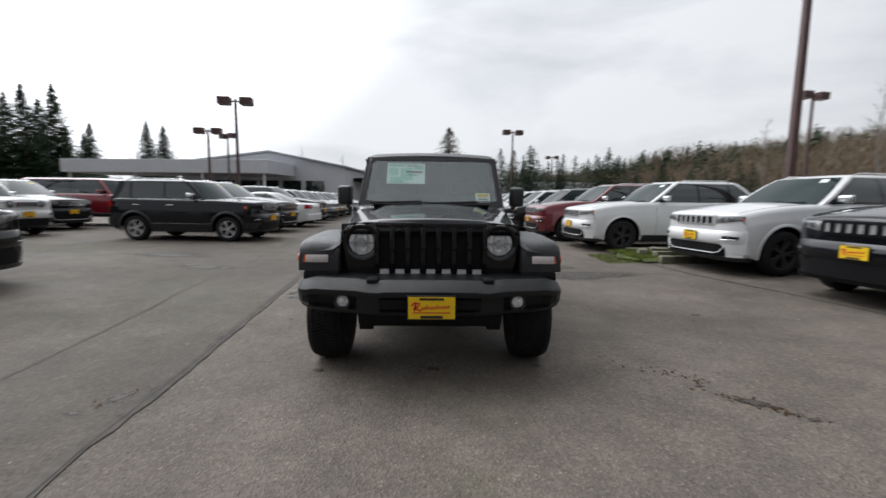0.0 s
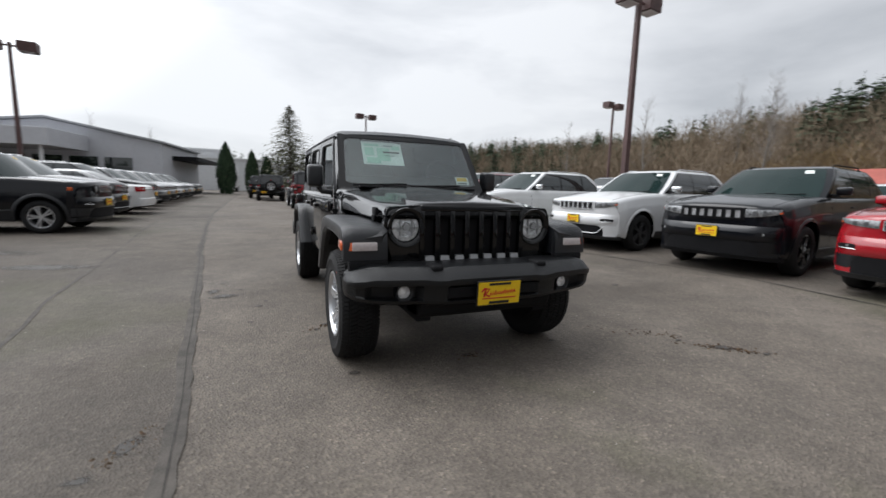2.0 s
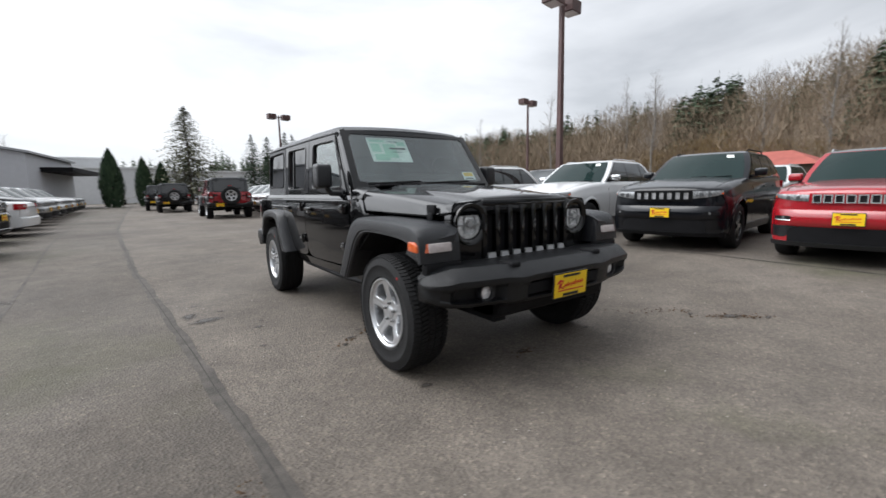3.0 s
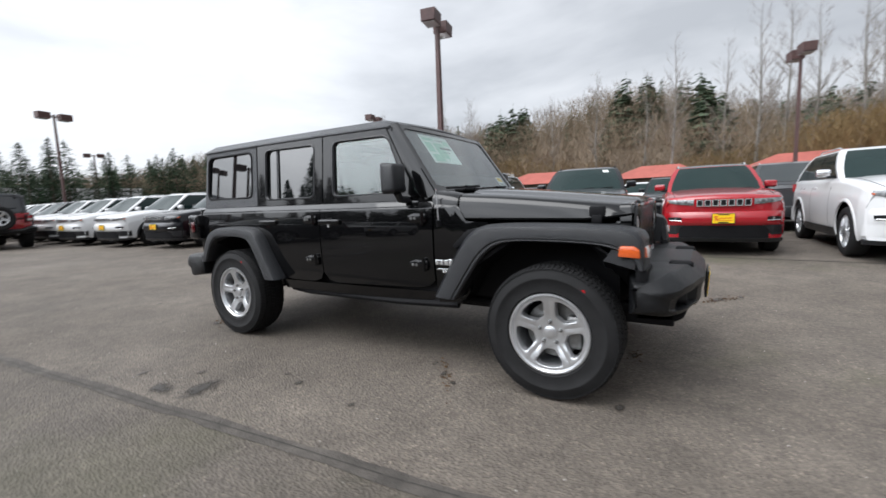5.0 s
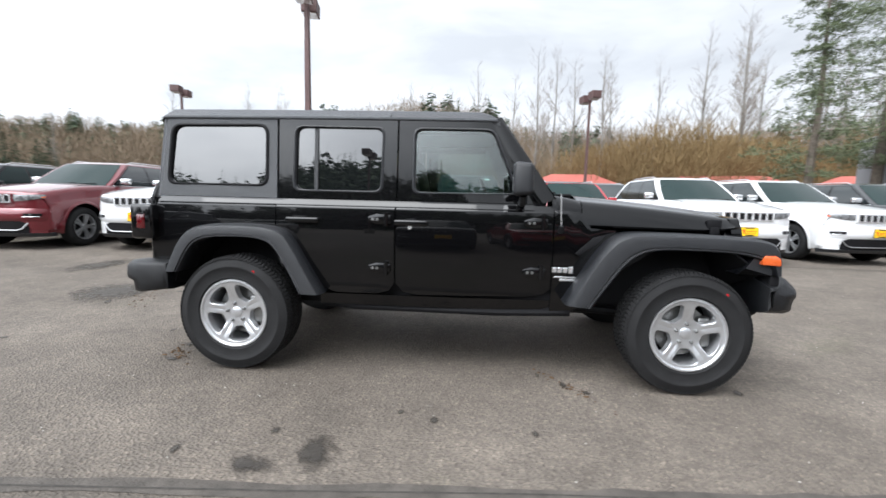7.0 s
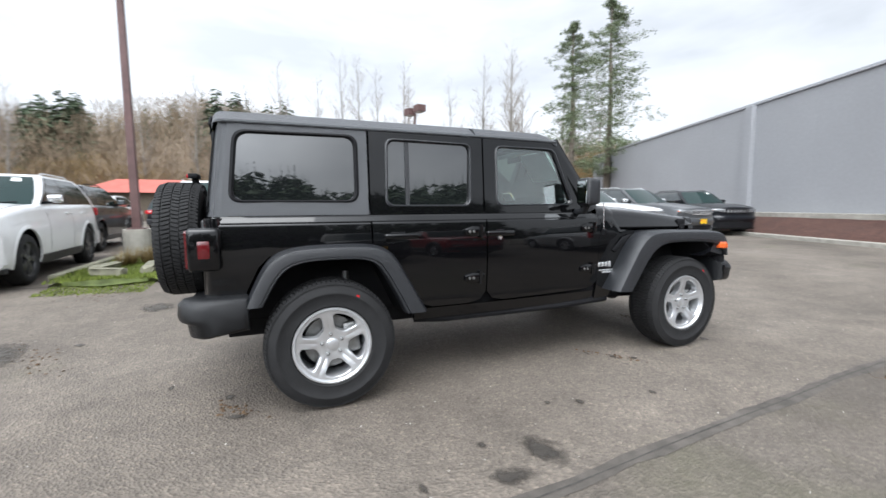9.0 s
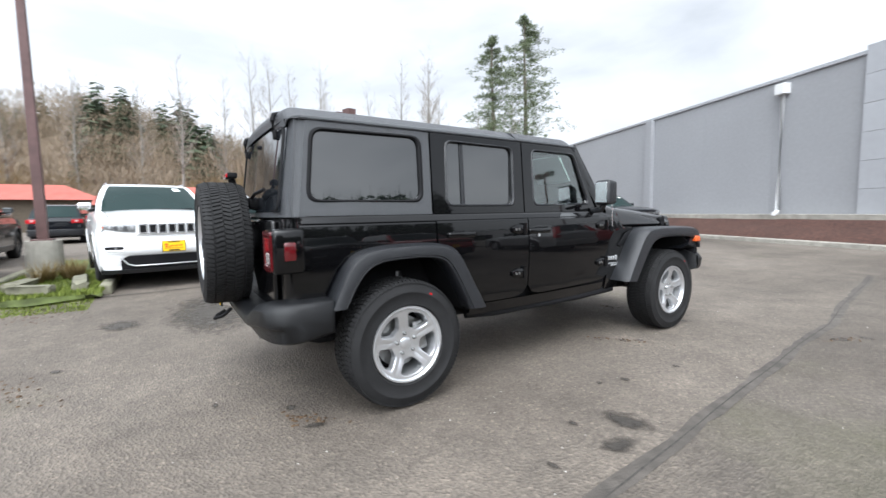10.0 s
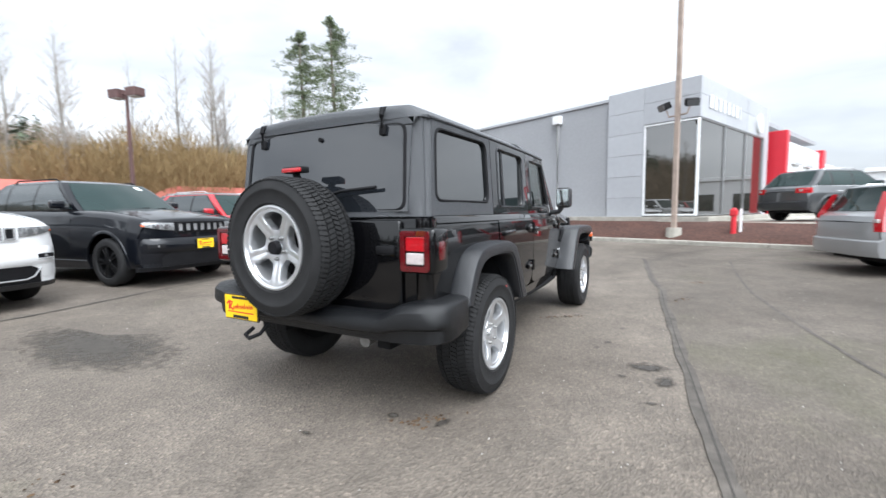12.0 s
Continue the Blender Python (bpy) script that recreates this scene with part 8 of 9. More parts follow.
        box(bm, 0.672, 0.895, 3.60, 3.765, 0.895, 1.135, 0.022, 3)
        tl = P("tail_light", bm, BLACK_PAINT, "boxed tail light in a black housing")
        tl.matrix_basis = Matrix.Diagonal((sx, 1, 1, 1))
        bm = bmesh.new()
        hole_panel(bm, round_poly([(0.692, 0.908), (0.868, 0.908), (0.868, 1.122), (0.692, 1.122)], 0.018), round_poly([(0.718, 0.934), (0.842, 0.934), (0.842, 1.096), (0.718, 1.096)], 0.012), lambda a, b: (a, 3.776, b), (0, -0.02, 0))
        P("tail_lens", bm, DARK_RED_LENS, parent=tl, smooth=False)
        bm = bmesh.new()
        box(bm, 0.726, 0.834, 3.75, 3.7725, 0.944, 1.006, 0.006)
        P("reverse_lens", bm, CLEAR_LENS, parent=tl, smooth=False)
        bm = bmesh.new()
        box(bm, 0.722, 0.838, 3.75, 3.7700, 1.014, 1.092, 0.006)
        P("brake_lens", bm, RED_LENS, parent=tl, smooth=False)
        bm = bmesh.new()
        box(bm, 0.885, 0.901, 3.650, 3.712, 0.965, 1.065, 0.008)
        P("side_marker", bm, DARK_RED_LENS, parent=tl)
        # headlight
        bm = bmesh.new()
        lathe(bm, [(0.093, 0.006), (0.095, -0.010), (0.103, -0.024), (0.116, -0.033), (0.132, -0.036), (0.136, -0.024)], 40, pose(sx * 0.512, -0.390, 0.998, 0, 0, 90))
        hb = P("headlight_bezel", bm, paint)
        bm = bmesh.new()
        lathe(bm, [(0.0005, -0.036), (0.036, -0.033), (0.068, -0.025), (0.088, -0.013), (0.096, 0.0), (0.096, 0.01)], 36, pose(sx * 0.512, -0.390, 0.998, 0, 0, 90))
        hd = P("headlight", bm, LENS_PANE, "round clear headlight")
        hd.visible_shadow = False
        bm = bmesh.new()
        lathe(bm, [(0.0005, 0.012), (0.030, 0.006), (0.036, -0.012), (0.060, 0.004), (0.066, -0.010), (0.086, -0.004), (0.095, -0.001)], 14, pose(sx * 0.512, -0.390, 0.998, 0, 0, 90))
        P("reflector_bowl", bm, REFLECTOR, "bright faceted reflector", parent=hd, smooth=False)
        bm = bmesh.new()
        disc_cyl(bm, (sx * 0.512, -0.413, 0.998), (sx * 0.512, -0.385, 0.998), 0.020, 0.022, 16)
        box(bm, sx * 0.512 - 0.088, sx * 0.512 + 0.088, -0.409, -0.393, 0.990, 1.000)
        for dx in (-0.042, 0.042):
            box(bm, sx * 0.512 + dx - 0.004, sx * 0.512 + dx + 0.004, -0.409, -0.393, 0.938, 1.058)
        P("lamp_projector", bm, SLOT_GREY, parent=hd)
        # fog lamp
        bm = bmesh.new()
        lathe(bm, [(0.041, 0.012), (0.045, -0.008), (0.056, -0.012), (0.064, 0.03)], 24, pose(sx * 0.605, -0.672, 0.617, 0, 0, 90))
        fb = P("fog_lamp_bezel", bm, PLASTIC)
        bm = bmesh.new()
        lathe(bm, [(0.0005, 0.000), (0.025, 0.003), (0.042, 0.010)], 24, pose(sx * 0.605, -0.672, 0.617, 0, 0, 90))
        P("fog_lamp", bm, REFLECTOR, "clear round fog lamp", parent=fb)
        # wheels
        face = Matrix.Identity(4) if sx > 0 else pose(0, 0, 0, 0, 0, 180)
        for yy, roll in ((0.0, 0), (3.008, 9)):
            jeep_wheel(root, pose(sx * 0.808, yy, 0.400) @ face @ pose(0, 0, 0, roll * -sx, 0, 0))
        # hood latch
        bm = bmesh.new()
        box(bm, -0.008, 0.018, -0.045, 0.045, -0.012, 0.05, 0.008)
        box(bm, 0.008, 0.026, -0.03, 0.03, -0.05, 0.0, 0.008)
        la = P("hood_latch", bm, DEEP)
        la.matrix_basis = pose(sx * 0.672, -0.22, 1.075) @ Matrix.Diagonal((sx, 1, 1, 1))

    # roof
    def roof_slab(y0, y1, xa, xb, nm, ends=(0.0, 0.0)):
        bm = bmesh.new()
        rg = []
        ys_ = lin(y0, y1 - 0.11 if y1 > 3 else y1, 12) + ([y1 - q for q in (0.08, 0.055, 0.035, 0.018, 0.006, 0.0)] if y1 > 3 else [])
        for y in ys_:
            tail = max(0.0, (y - 3.53) / (y1 - 3.53)) if y1 > 3 else 0.0
            e = x_up(y, 1.74) + 0.006 - 0.055 * tail ** 3
            drop = 0.045 * (1 - smooth01(1.22, 1.34, y)) + 0.052 * (1 - math.sqrt(max(0.0, 1 - tail ** 5)))
            top = lambda x: 1.842 - 0.030 * (x / e) ** 2 - 0.055 * max(0, (abs(x) / e - 0.88) / 0.12) ** 2 - drop
            xs = [xa * e + (xb - xa) * e * j / 14 for j in range(15)]
            rg.append([(x, y - 0.02 * tail * (x / e) ** 2, top(x)) for x in xs] + [(x, y - 0.02 * tail * (x / e) ** 2, 1.742) for x in xs[::-1]])
        ring_loft(bm, rg)
        return P(nm, bm, HARDTOP, "textured black hardtop roof panel")
    roof_slab(1.225, 1.955, -1.0, -0.004, "roof_panel")
    roof_slab(1.225, 1.955, 0.004, 1.0, "roof_panel")
    roof_slab(1.963, 3.648, -1.0, 1.0, "rear_roof")
    bm = bmesh.new()
    box(bm, -0.03, 0.03, 1.30, 1.98, 1.744, 1.825)
    box(bm, -0.66, 0.66, 1.945, 1.985, 1.744, 1.78)
    P("roof_seal", bm, DEEP, smooth=False)
    bm = bmesh.new()
    for sx in (-0.36, 0.36):
        box(bm, sx - 0.10, sx + 0.10, 2.2, 3.3, 1.828, 1.838, 0.004)
    P("roof_rib", bm, HARDTOP, smooth=False)

    # windscreen
    def ws(x, s):
        return (x, 0.845 + 0.375 * s - 0.028 * (1 - (x / 0.75) ** 2), 1.255 + 0.525 * s)
    bm = bmesh.new()
    hole_panel(bm, [(-0.745, -0.03), (0.745, -0.03), (0.700, 0.985), (-0.700, 0.985)], round_poly([(-0.685, 0.075), (0.685, 0.075), (0.645, 0.925), (-0.645, 0.925)], 0.05), lambda x, s: ws(x, s), (0, 0.035, -0.02), 72)
    P("windscreen_frame", bm, paint)
    bm = bmesh.new()
    nx, ns = 16, 4
    g = [[[Vector(ws(-0.70 + 1.40 * i / nx, 0.04 + 0.92 * j / ns)) + Vector((0, 0.008 + q, 0)) for j in range(ns + 1)] for i in range(nx + 1)] for q in (0.0, 0.005)]
    A = [[[bm.verts.new(v) for v in col] for col in lay] for lay in g]
    for i in range(nx):
        for j in range(ns):
            bm.faces.new((A[0][i][j], A[0][i + 1][j], A[0][i + 1][j + 1], A[0][i][j + 1]))
            bm.faces.new((A[1][i][j], A[1][i][j + 1], A[1][i + 1][j + 1], A[1][i + 1][j]))
    wsg = P("windscreen", bm, CLEAR_PANE, "clear windscreen with a price sheet behind it")
    wsg.visible_shadow = False
    # price sheet and tag behind the glass
    def sheet_on(x0, x1, s0, s1, material, lift, nm, parent):
        bm = bmesh.new()
        q = [Vector(ws(x, s)) + Vector((0, 0.024 - lift, 0)) for x, s in ((x0, s0), (x1, s0), (x1, s1), (x0, s1))]
        a = [bm.verts.new(v) for v in q]
        b = [bm.verts.new(v + Vector((0, 0.001, 0))) for v in q]
        bm.faces.new(a)
        bm.faces.new(b[::-1])
        for i in range(4):
            j = (i + 1) % 4
            bm.faces.new((a[i], b[i], b[j], a[j]))
        return part(nm, bm, material, parent)
    ps = sheet_on(-0.475, -0.07, 0.42, 0.86, PAPER, 0.0, "price_sheet", root)
    tagged(ps, "white price sheet behind the windscreen")
    for x0, x1, s0, s1 in ((-0.45, -0.30, 0.78, 0.82), (-0.45, -0.36, 0.60, 0.75), (-0.33, -0.20, 0.50, 0.75), (-0.44, -0.30, 0.45, 0.56), (-0.18, -0.09, 0.72, 0.80)):
        sheet_on(x0, x1, s0, s1, GREEN_INK, 0.0018, "print_block", ps)
    for x0, x1, s0, s1 in ((-0.27, -0.10, 0.655, 0.685), (-0.25, -0.15, 0.60, 0.61), (-0.26, -0.16, 0.79, 0.80)):
        sheet_on(x0, x1, s0, s1, DARK_INK, 0.0026, "print_bar", ps)
    tg = sheet_on(0.46, 0.61, 0.10, 0.25, PAPER, 0.0, "stock_tag", root)
    sheet_on(0.475, 0.595, 0.17, 0.24, YELLOW, 0.0018, "print_block", tg)
    sheet_on(0.485, 0.585, 0.12, 0.14, DARK_INK, 0.0018, "print_bar", tg)
    for x0, x1 in ((-0.62, -0.10), (-0.06, 0.47)):
        bm = bmesh.new()
        a, b = Vector(ws(x0, 0.035)), Vector(ws(x1, 0.075))
        off = Vector((0, -0.022, 0.006))
        tube(bm, [a + off, a.lerp(b, 0.5) + off * 1.2, b + off], 0.009, 6)
        wp = P("wiper_blade", bm, DEEP)
        bm = bmesh.new()
        c = a.lerp(b, 0.5) + off * 1.6
        e = Vector(ws(x1 + 0.08, -0.07)) + Vector((0, -0.05, 0.01))
        tube(bm, [c, c.lerp(e, 0.6) + Vector((0, -0.01, 0.008)), e], 0.011, 6)
        P("wiper_arm", bm, DEEP, parent=wp)

    # hood, cowl
    bm = bmesh.new()
    rg = []
    for y in (-0.412, -0.405, -0.39, -0.35, -0.28, -0.15, 0.0, 0.2, 0.4, 0.58, 0.66):
        zc = interp(y, [(-0.412, 1.135), (-0.405, 1.150), (-0.39, 1.158), (-0.35, 1.164), (-0.28, 1.172), (-0.15, 1.186), (0.0, 1.202), (0.2, 1.222), (0.4, 1.240), (0.66, 1.258)])
        w = interp(y, [(-0.412, 0.645), (-0.39, 0.662), (-0.2, 0.680), (0.66, 0.752)])
        b = interp(y, [(-0.412, 1.07), (-0.2, 1.045), (0.66, 1.06)])
        half = [(w - 0.002, b), (w + 0.008, b + 0.012), (w - 0.010, zc - 0.080), (w - 0.026, zc - 0.050), (w - 0.055, zc - 0.032), (w * 0.72, zc - 0.024), (w * 0.64, zc - 0.006), (w * 0.58, zc + 0.004), (w * 0.3, zc + 0.012), (0, zc + 0.016)]
        rg.append([(x, y, z) for x, z in half_ring(half)])
    loops = ring_loft(bm, rg, closed=False)
    bm.faces.new(loops[0])
    P("hood", bm, paint, "gloss black sculpted hood")
    bm = bmesh.new()
    rg = []
    for y, z, w in ((0.668, 1.225, 0.755), (0.70, 1.235, 0.76), (0.78, 1.25, 0.762), (0.86, 1.262, 0.765)):
        half = [(w, 1.10), (w + 0.004, z - 0.06), (w - 0.012, z - 0.03), (w - 0.05, z), (w * 0.5, z + 0.012), (0, z + 0.016)]
        rg.append([(x, y, zz) for x, zz in half_ring(half)])
    ring_loft(bm, rg, closed=False)
    cowl = P("cowl", bm, paint)
    bm = bmesh.new()
    box(bm, -0.58, 0.58, 0.70, 0.79, 1.255, 1.276, 0.008)
    P("cowl_grille", bm, DEEP, parent=cowl, smooth=False)
    for x in (-0.42, -0.36, 0.36, 0.42):
        bm = bmesh.new()
        disc_cyl(bm, (x, 0.69, 1.24), (x, 0.69, 1.275), 0.018, 0.014, 10)
        P("hood_bumper", bm, DEEP, parent=cowl)
    # antenna on the right-hand cowl
    bm = bmesh.new()
    disc_cyl(bm, (-0.782, 0.80, 1.02), (-0.800, 0.80, 1.06), 0.022, 0.016, 12)
    an = P("antenna_base", bm, DEEP)
    bm = bmesh.new()
    tube(bm, [(-0.795, 0.80, 1.04), (-0.797, 0.806, 1.16), (-0.798, 0.812, 1.27)], 0.0045, 6)
    P("antenna_mast", bm, CHROME, parent=an)
    # raised badge on the right front panel: plain bars
    for yy, zz, ln, hh in ((0.775, 0.765, 0.145, 0.036), (0.762, 0.716, 0.155, 0.010), (0.742, 0.698, 0.10, 0.016)):
        for sx in (-1, 1):
            bm = bmesh.new()
            if hh > 0.03:
                for k in range(4):
                    hk = hh if k != 0 else hh * 1.25
                    box(bm, 0.0, 0.005, -ln / 2 + k * ln / 4 + 0.003, -ln / 2 + (k + 1) * ln / 4 - 0.004, -hk / 2, hk / 2 * (1.0 if k else 1.1), 0.004)
            else:
                box(bm, 0.0, 0.004, -ln / 2, ln / 2, -hh / 2, hh / 2, 0.0015)
            o = P("badge_bar", bm, CHROME)
            o.matrix_basis = pose(sx * (x_low(yy, zz) + 0.001), yy, zz) @ Matrix.Diagonal((sx, 1, 1, 1))

    # grille
    def gp(x, z):
        return (x, -0.425 + 0.02 * (abs(x) / 0.65) ** 2 + 0.10 * max(0, z - 1.03), z)
    for sx in (-1, 1):
        bm = bmesh.new()
        ang = [2 * math.pi * k / 28 for k in range(28)]
        hole = [(sx * 0.512 + 0.128 * math.cos(a), 0.998 + 0.128 * math.sin(a)) for a in ang]
        outer = round_poly([(sx * 0.405, 0.735), (sx * 0.600, 0.735), (sx * 0.668, 1.02), (sx * 0.640, 1.135), (sx * 0.405, 1.150)], 0.03)
        hole_panel(bm, outer, hole, gp, (0, 0.06, 0))
        P("grille_side", bm, paint)
    pitch = 0.8 / 7
    for k in range(8):
        bm = bmesh.new()
        x = -0.40 + k * pitch
        box(bm, x - 0.019, x + 0.019, -0.430, -0.37, 0.77, 1.112, 0.006, 3)
        for v in bm.verts:
            v.co.y += 0.10 * max(0, v.co.z - 1.03)
        P("grille_bar", bm, paint)
    bm = bmesh.new()
    box(bm, -0.41, 0.41, -0.428, -0.37, 1.106, 1.152, 0.010, 3)
    for v in bm.verts:
        v.co.y += 0.10 * max(0, v.co.z - 1.03)
    P("grille_top", bm, paint)
    bm = bmesh.new()
    box(bm, -0.41, 0.41, -0.428, -0.37, 0.70, 0.772, 0.010, 3)
    P("grille_bottom", bm, paint)
    bm = bmesh.new()
    box(bm, -0.41, 0.41, -0.385, -0.36, 0.74, 1.12)
    P("radiator_screen", bm, DEEP, smooth=False)
    for k in range(7):
        bm = bmesh.new()
        x = -0.40 + (k + 0.5) * pitch
        ring_loft(bm, [[(x - 0.033, -0.436, 0.768), (x + 0.033, -0.436, 0.768), (x + 0.031, -0.430, 0.800), (x - 0.031, -0.430, 0.800)], [(x - 0.033, -0.41, 0.768), (x + 0.033, -0.41, 0.768), (x + 0.031, -0.40, 0.800), (x - 0.031, -0.40, 0.800)]])
        P("slot_insert", bm, SLOT_GREY, smooth=False)

    # front bumper
    bm = bmesh.new()
    rg = []
    # half width, front, low edge, top edge, back, depth of the pocket in the face
    half_b = [(0.948, -0.525, 0.610, 0.700, -0.47, 0.0), (0.935, -0.575, 0.580, 0.722, -0.45, 0.0), (0.895, -0.632, 0.560, 0.745, -0.43, 0.004), (0.845, -0.664, 0.550, 0.762, -0.42, 0.012), (0.80, -0.684, 0.545, 0.774, -0.42, 0.055), (0.70, -0.712, 0.540, 0.774, -0.42, 0.065),
              (0.53, -0.742, 0.536, 0.774, -0.42, 0.058), (0.495, -0.750, 0.534, 0.774, -0.42, 0.006), (0.46, -0.758, 0.530, 0.770, -0.42, 0.0), (0.40, -0.766, 0.528, 0.764, -0.42, 0.0), (0.345, -0.770, 0.526, 0.764, -0.42, 0.004), (0.31, -0.772, 0.525, 0.770, -0.42, 0.036), (0.0, -0.776, 0.525, 0.772, -0.42, 0.040)]
    for x, yf, zl, zh, yb, rec in [(-a, *r) for a, *r in half_b] + [(a, *r) for a, *r in half_b[::-1][1:]]:
        q = min(1.0, (zh - zl - 0.046) / 0.170)
        rg.append([(x, yb, zl), (x, yf + 0.065, zl), (x, yf + 0.030, zl + 0.014), (x, yf + 0.020, zl + 0.032), (x, yf + 0.018 + rec, zl + 0.044), (x, yf + 0.010 + rec, zh - 0.122 * q), (x, yf + 0.004, zh - 0.106 * q), (x, yf, zh - 0.094 * q), (x, yf + 0.001, zh - 0.068 * q), (x, yf + 0.016, zh - 0.052 * q), (x, yf + 0.066, zh - 0.008), (x, yf + 0.082, zh), (x, yb, zh)])
    ring_loft(bm, rg)
    fbp = P("front_bumper", bm, BUMPER, "dark moulded plastic bumper")
    fbp.data.set_sharp_from_angle(angle=radians(26))
    bm = bmesh.new()
    box(bm, -0.345, 0.345, -0.750, -0.70, 0.575, 0.648, 0.008)
    P("bumper_recess", bm, DEEP, parent=fbp, smooth=False)
    for sx in (-1, 1):
        bm = bmesh.new()
        box(bm, sx * 0.395 - 0.042, sx * 0.395 + 0.042, -0.710, -0.58, 0.735, 0.782, 0.018, 3)
        P("tow_hook_cover", bm, DEEP, parent=fbp)
    bm = bmesh.new()
    prism(bm, [(-0.70, 0.55), (-0.67, 0.455), (-0.62, 0.425), (-0.40, 0.41), (-0.40, 0.55)], -0.50, 0.50, 0.02)
    P("air_dam", bm, DEEP, smooth=False)
    dealer_plate(root, pose(0.008, -0.785, 0.602, 4, 0, 0), 0.31, 0.15)

    # rear: tailgate, glass, spare wheel, bumper
    bm = bmesh.new()
    box(bm, -0.77, 0.77, 3.58, 3.685, 0.60, 1.186, 0.01)
    P("rear_panel", bm, paint)
    bm = bmesh.new()
    box(bm, -0.655, 0.655, 3.688, 3.722, 0.645, 1.178, 0.02, 3)
    tg8 = P("tailgate", bm, paint, "gloss black tailgate")
    for z in (0.76, 1.06):
        bm = bmesh.new()
        box(bm, 0.50, 0.70, 3.722, 3.75, z - 0.035, z + 0.035, 0.01)
        P("tailgate_hinge", bm, DEEP, parent=tg8)
    bm = bmesh.new()
    box(bm, -0.63, -0.50, 3.718, 3.745, 0.985, 1.035, 0.012)
    P("tailgate_handle", bm, DEEP, parent=tg8)
    def rp(x, z):
        return (x, 3.703 - (z - 1.2) * 0.13 - 0.026 * (x / 0.76) ** 2 - 0.045 * max(0.0, (abs(x) - 0.64) / 0.145) ** 2, z)
    bm = bmesh.new()
    hole_panel(bm, [(-0.770, 1.195), (0.770, 1.195), (0.730, 1.752), (-0.730, 1.752)], round_poly([(-0.665, 1.245), (0.665, 1.245), (0.640, 1.722), (-0.640, 1.722)], 0.06), rp, (0, -0.06, 0), 72)
    rf = P("hardtop_rear", bm, HARDTOP, "textured black hardtop rear frame")
    bm = bmesh.new()
    gl = [[(-0.68 + 1.36 * i / 12, 1.225 + 0.52 * j / 4) for j in range(5)] for i in range(13)]
    A = [[[bm.verts.new(Vector(rp(*q)) + Vector((0, 0.004 + d, 0))) for q in col] for col in gl] for d in (0.0, -0.005)]
    for i in range(12):
        for j in range(4):
            bm.faces.new((A[0][i][j], A[0][i + 1][j], A[0][i + 1][j + 1], A[0][i][j + 1]))
            bm.faces.new((A[1][i][j], A[1][i][j + 1], A[1][i + 1][j + 1], A[1][i + 1][j]))
    rg_ = P("rear_glass", bm, REAR_PANE, "dark lift-up rear glass", parent=rf)
    rg_.visible_shadow = False
    edge = round_poly([(-0.660, 1.235), (0.660, 1.235), (0.636, 1.716), (-0.636, 1.716)], 0.06, 6)
    bm = bmesh.new()
    rg = []
    for k in range(len(edge) + 1):
        q = Vector(edge[k % len(edge)])
        d = (q - Vector((0, 1.475))).normalized()
        rg.append([Vector(rp(*(q + d * f))) + Vector((0, h, 0)) for f, h in ((0.012, 0.001), (0.008, 0.009), (-0.006, 0.010), (-0.010, 0.004))])
    ring_loft(bm, rg, closed=False)
    P("window_seal", bm, DEEP, parent=rf)
    for x in (-0.50, 0.50):
        bm = bmesh.new()
        c = Vector(rp(x, 1.715))
        tube(bm, [(x, c.y - 0.03, 1.812), (x, c.y + 0.022, 1.798), (x, c.y + 0.030, 1.765), (x, c.y + 0.026, 1.70)], 0.015, 8)
        box(bm, x - 0.022, x + 0.022, c.y + 0.008, c.y + 0.030, 1.655, 1.712, 0.008)
        P("glass_hinge", bm, DEEP, parent=rf)
    bm = bmesh.new()
    c = Vector(rp(-0.03, 1.67))
    disc_cyl(bm, (-0.03, c.y, 1.67), (-0.03, c.y + 0.018, 1.67), 0.014, seg=10)
    P("washer_nozzle", bm, DEEP, parent=rf)
    bm = bmesh.new()
    a = Vector(rp(-0.02, 1.30))
    tube(bm, [(-0.02, a.y + 0.045, 1.29), (-0.25, a.y + 0.04, 1.345), (-0.5, a.y + 0.03, 1.36)], 0.011, 6)
    box(bm, -0.16, 0.10, a.y + 0.0, a.y + 0.06, 1.25, 1.33, 0.02)
    P("rear_wiper", bm, DEEP, parent=rf)
    # spare on its carrier
    bm = bmesh.new()
    disc_cyl(bm, (0, 3.72, 1.03), (0, 3.90, 1.03), 0.13, 0.12, 18)
    P("spare_carrier", bm, DEEP)
    sp = jeep_wheel(root, pose(0.0, 3.905, 1.03, 0, 0, 90) @ pose(0, 0, 0, 36, 0, 0), "spare_wheel")
    bm = bmesh.new()
    disc_cyl(bm, (0.085, 0, 0), (0.118, 0, 0), 0.042, 0.036, 18)
    cap = P("camera_pod", bm, DEEP, "black camera pod in the spare wheel's centre", parent=sp)
    bm = bmesh.new()
    tube(bm, [(0, 3.76, 1.12), (0, 3.80, 1.36), (0, 3.83, 1.455)], 0.022, 8)
    st = P("brake_light_stalk", bm, DEEP)
    bm = bmesh.new()
    box(bm, -0.082, 0.082, 3.80, 3.862, 1.456, 1.492, 0.010)
    hb8 = P("high_brake_light", bm, DEEP, "dark high-level brake light with a red lens", parent=st)
    bm = bmesh.new()
    box(bm, -0.076, 0.076, 3.858, 3.872, 1.458, 1.484, 0.005)
    P("brake_lens", bm, RED_LENS, parent=hb8)
    bm = bmesh.new()
    rg = []
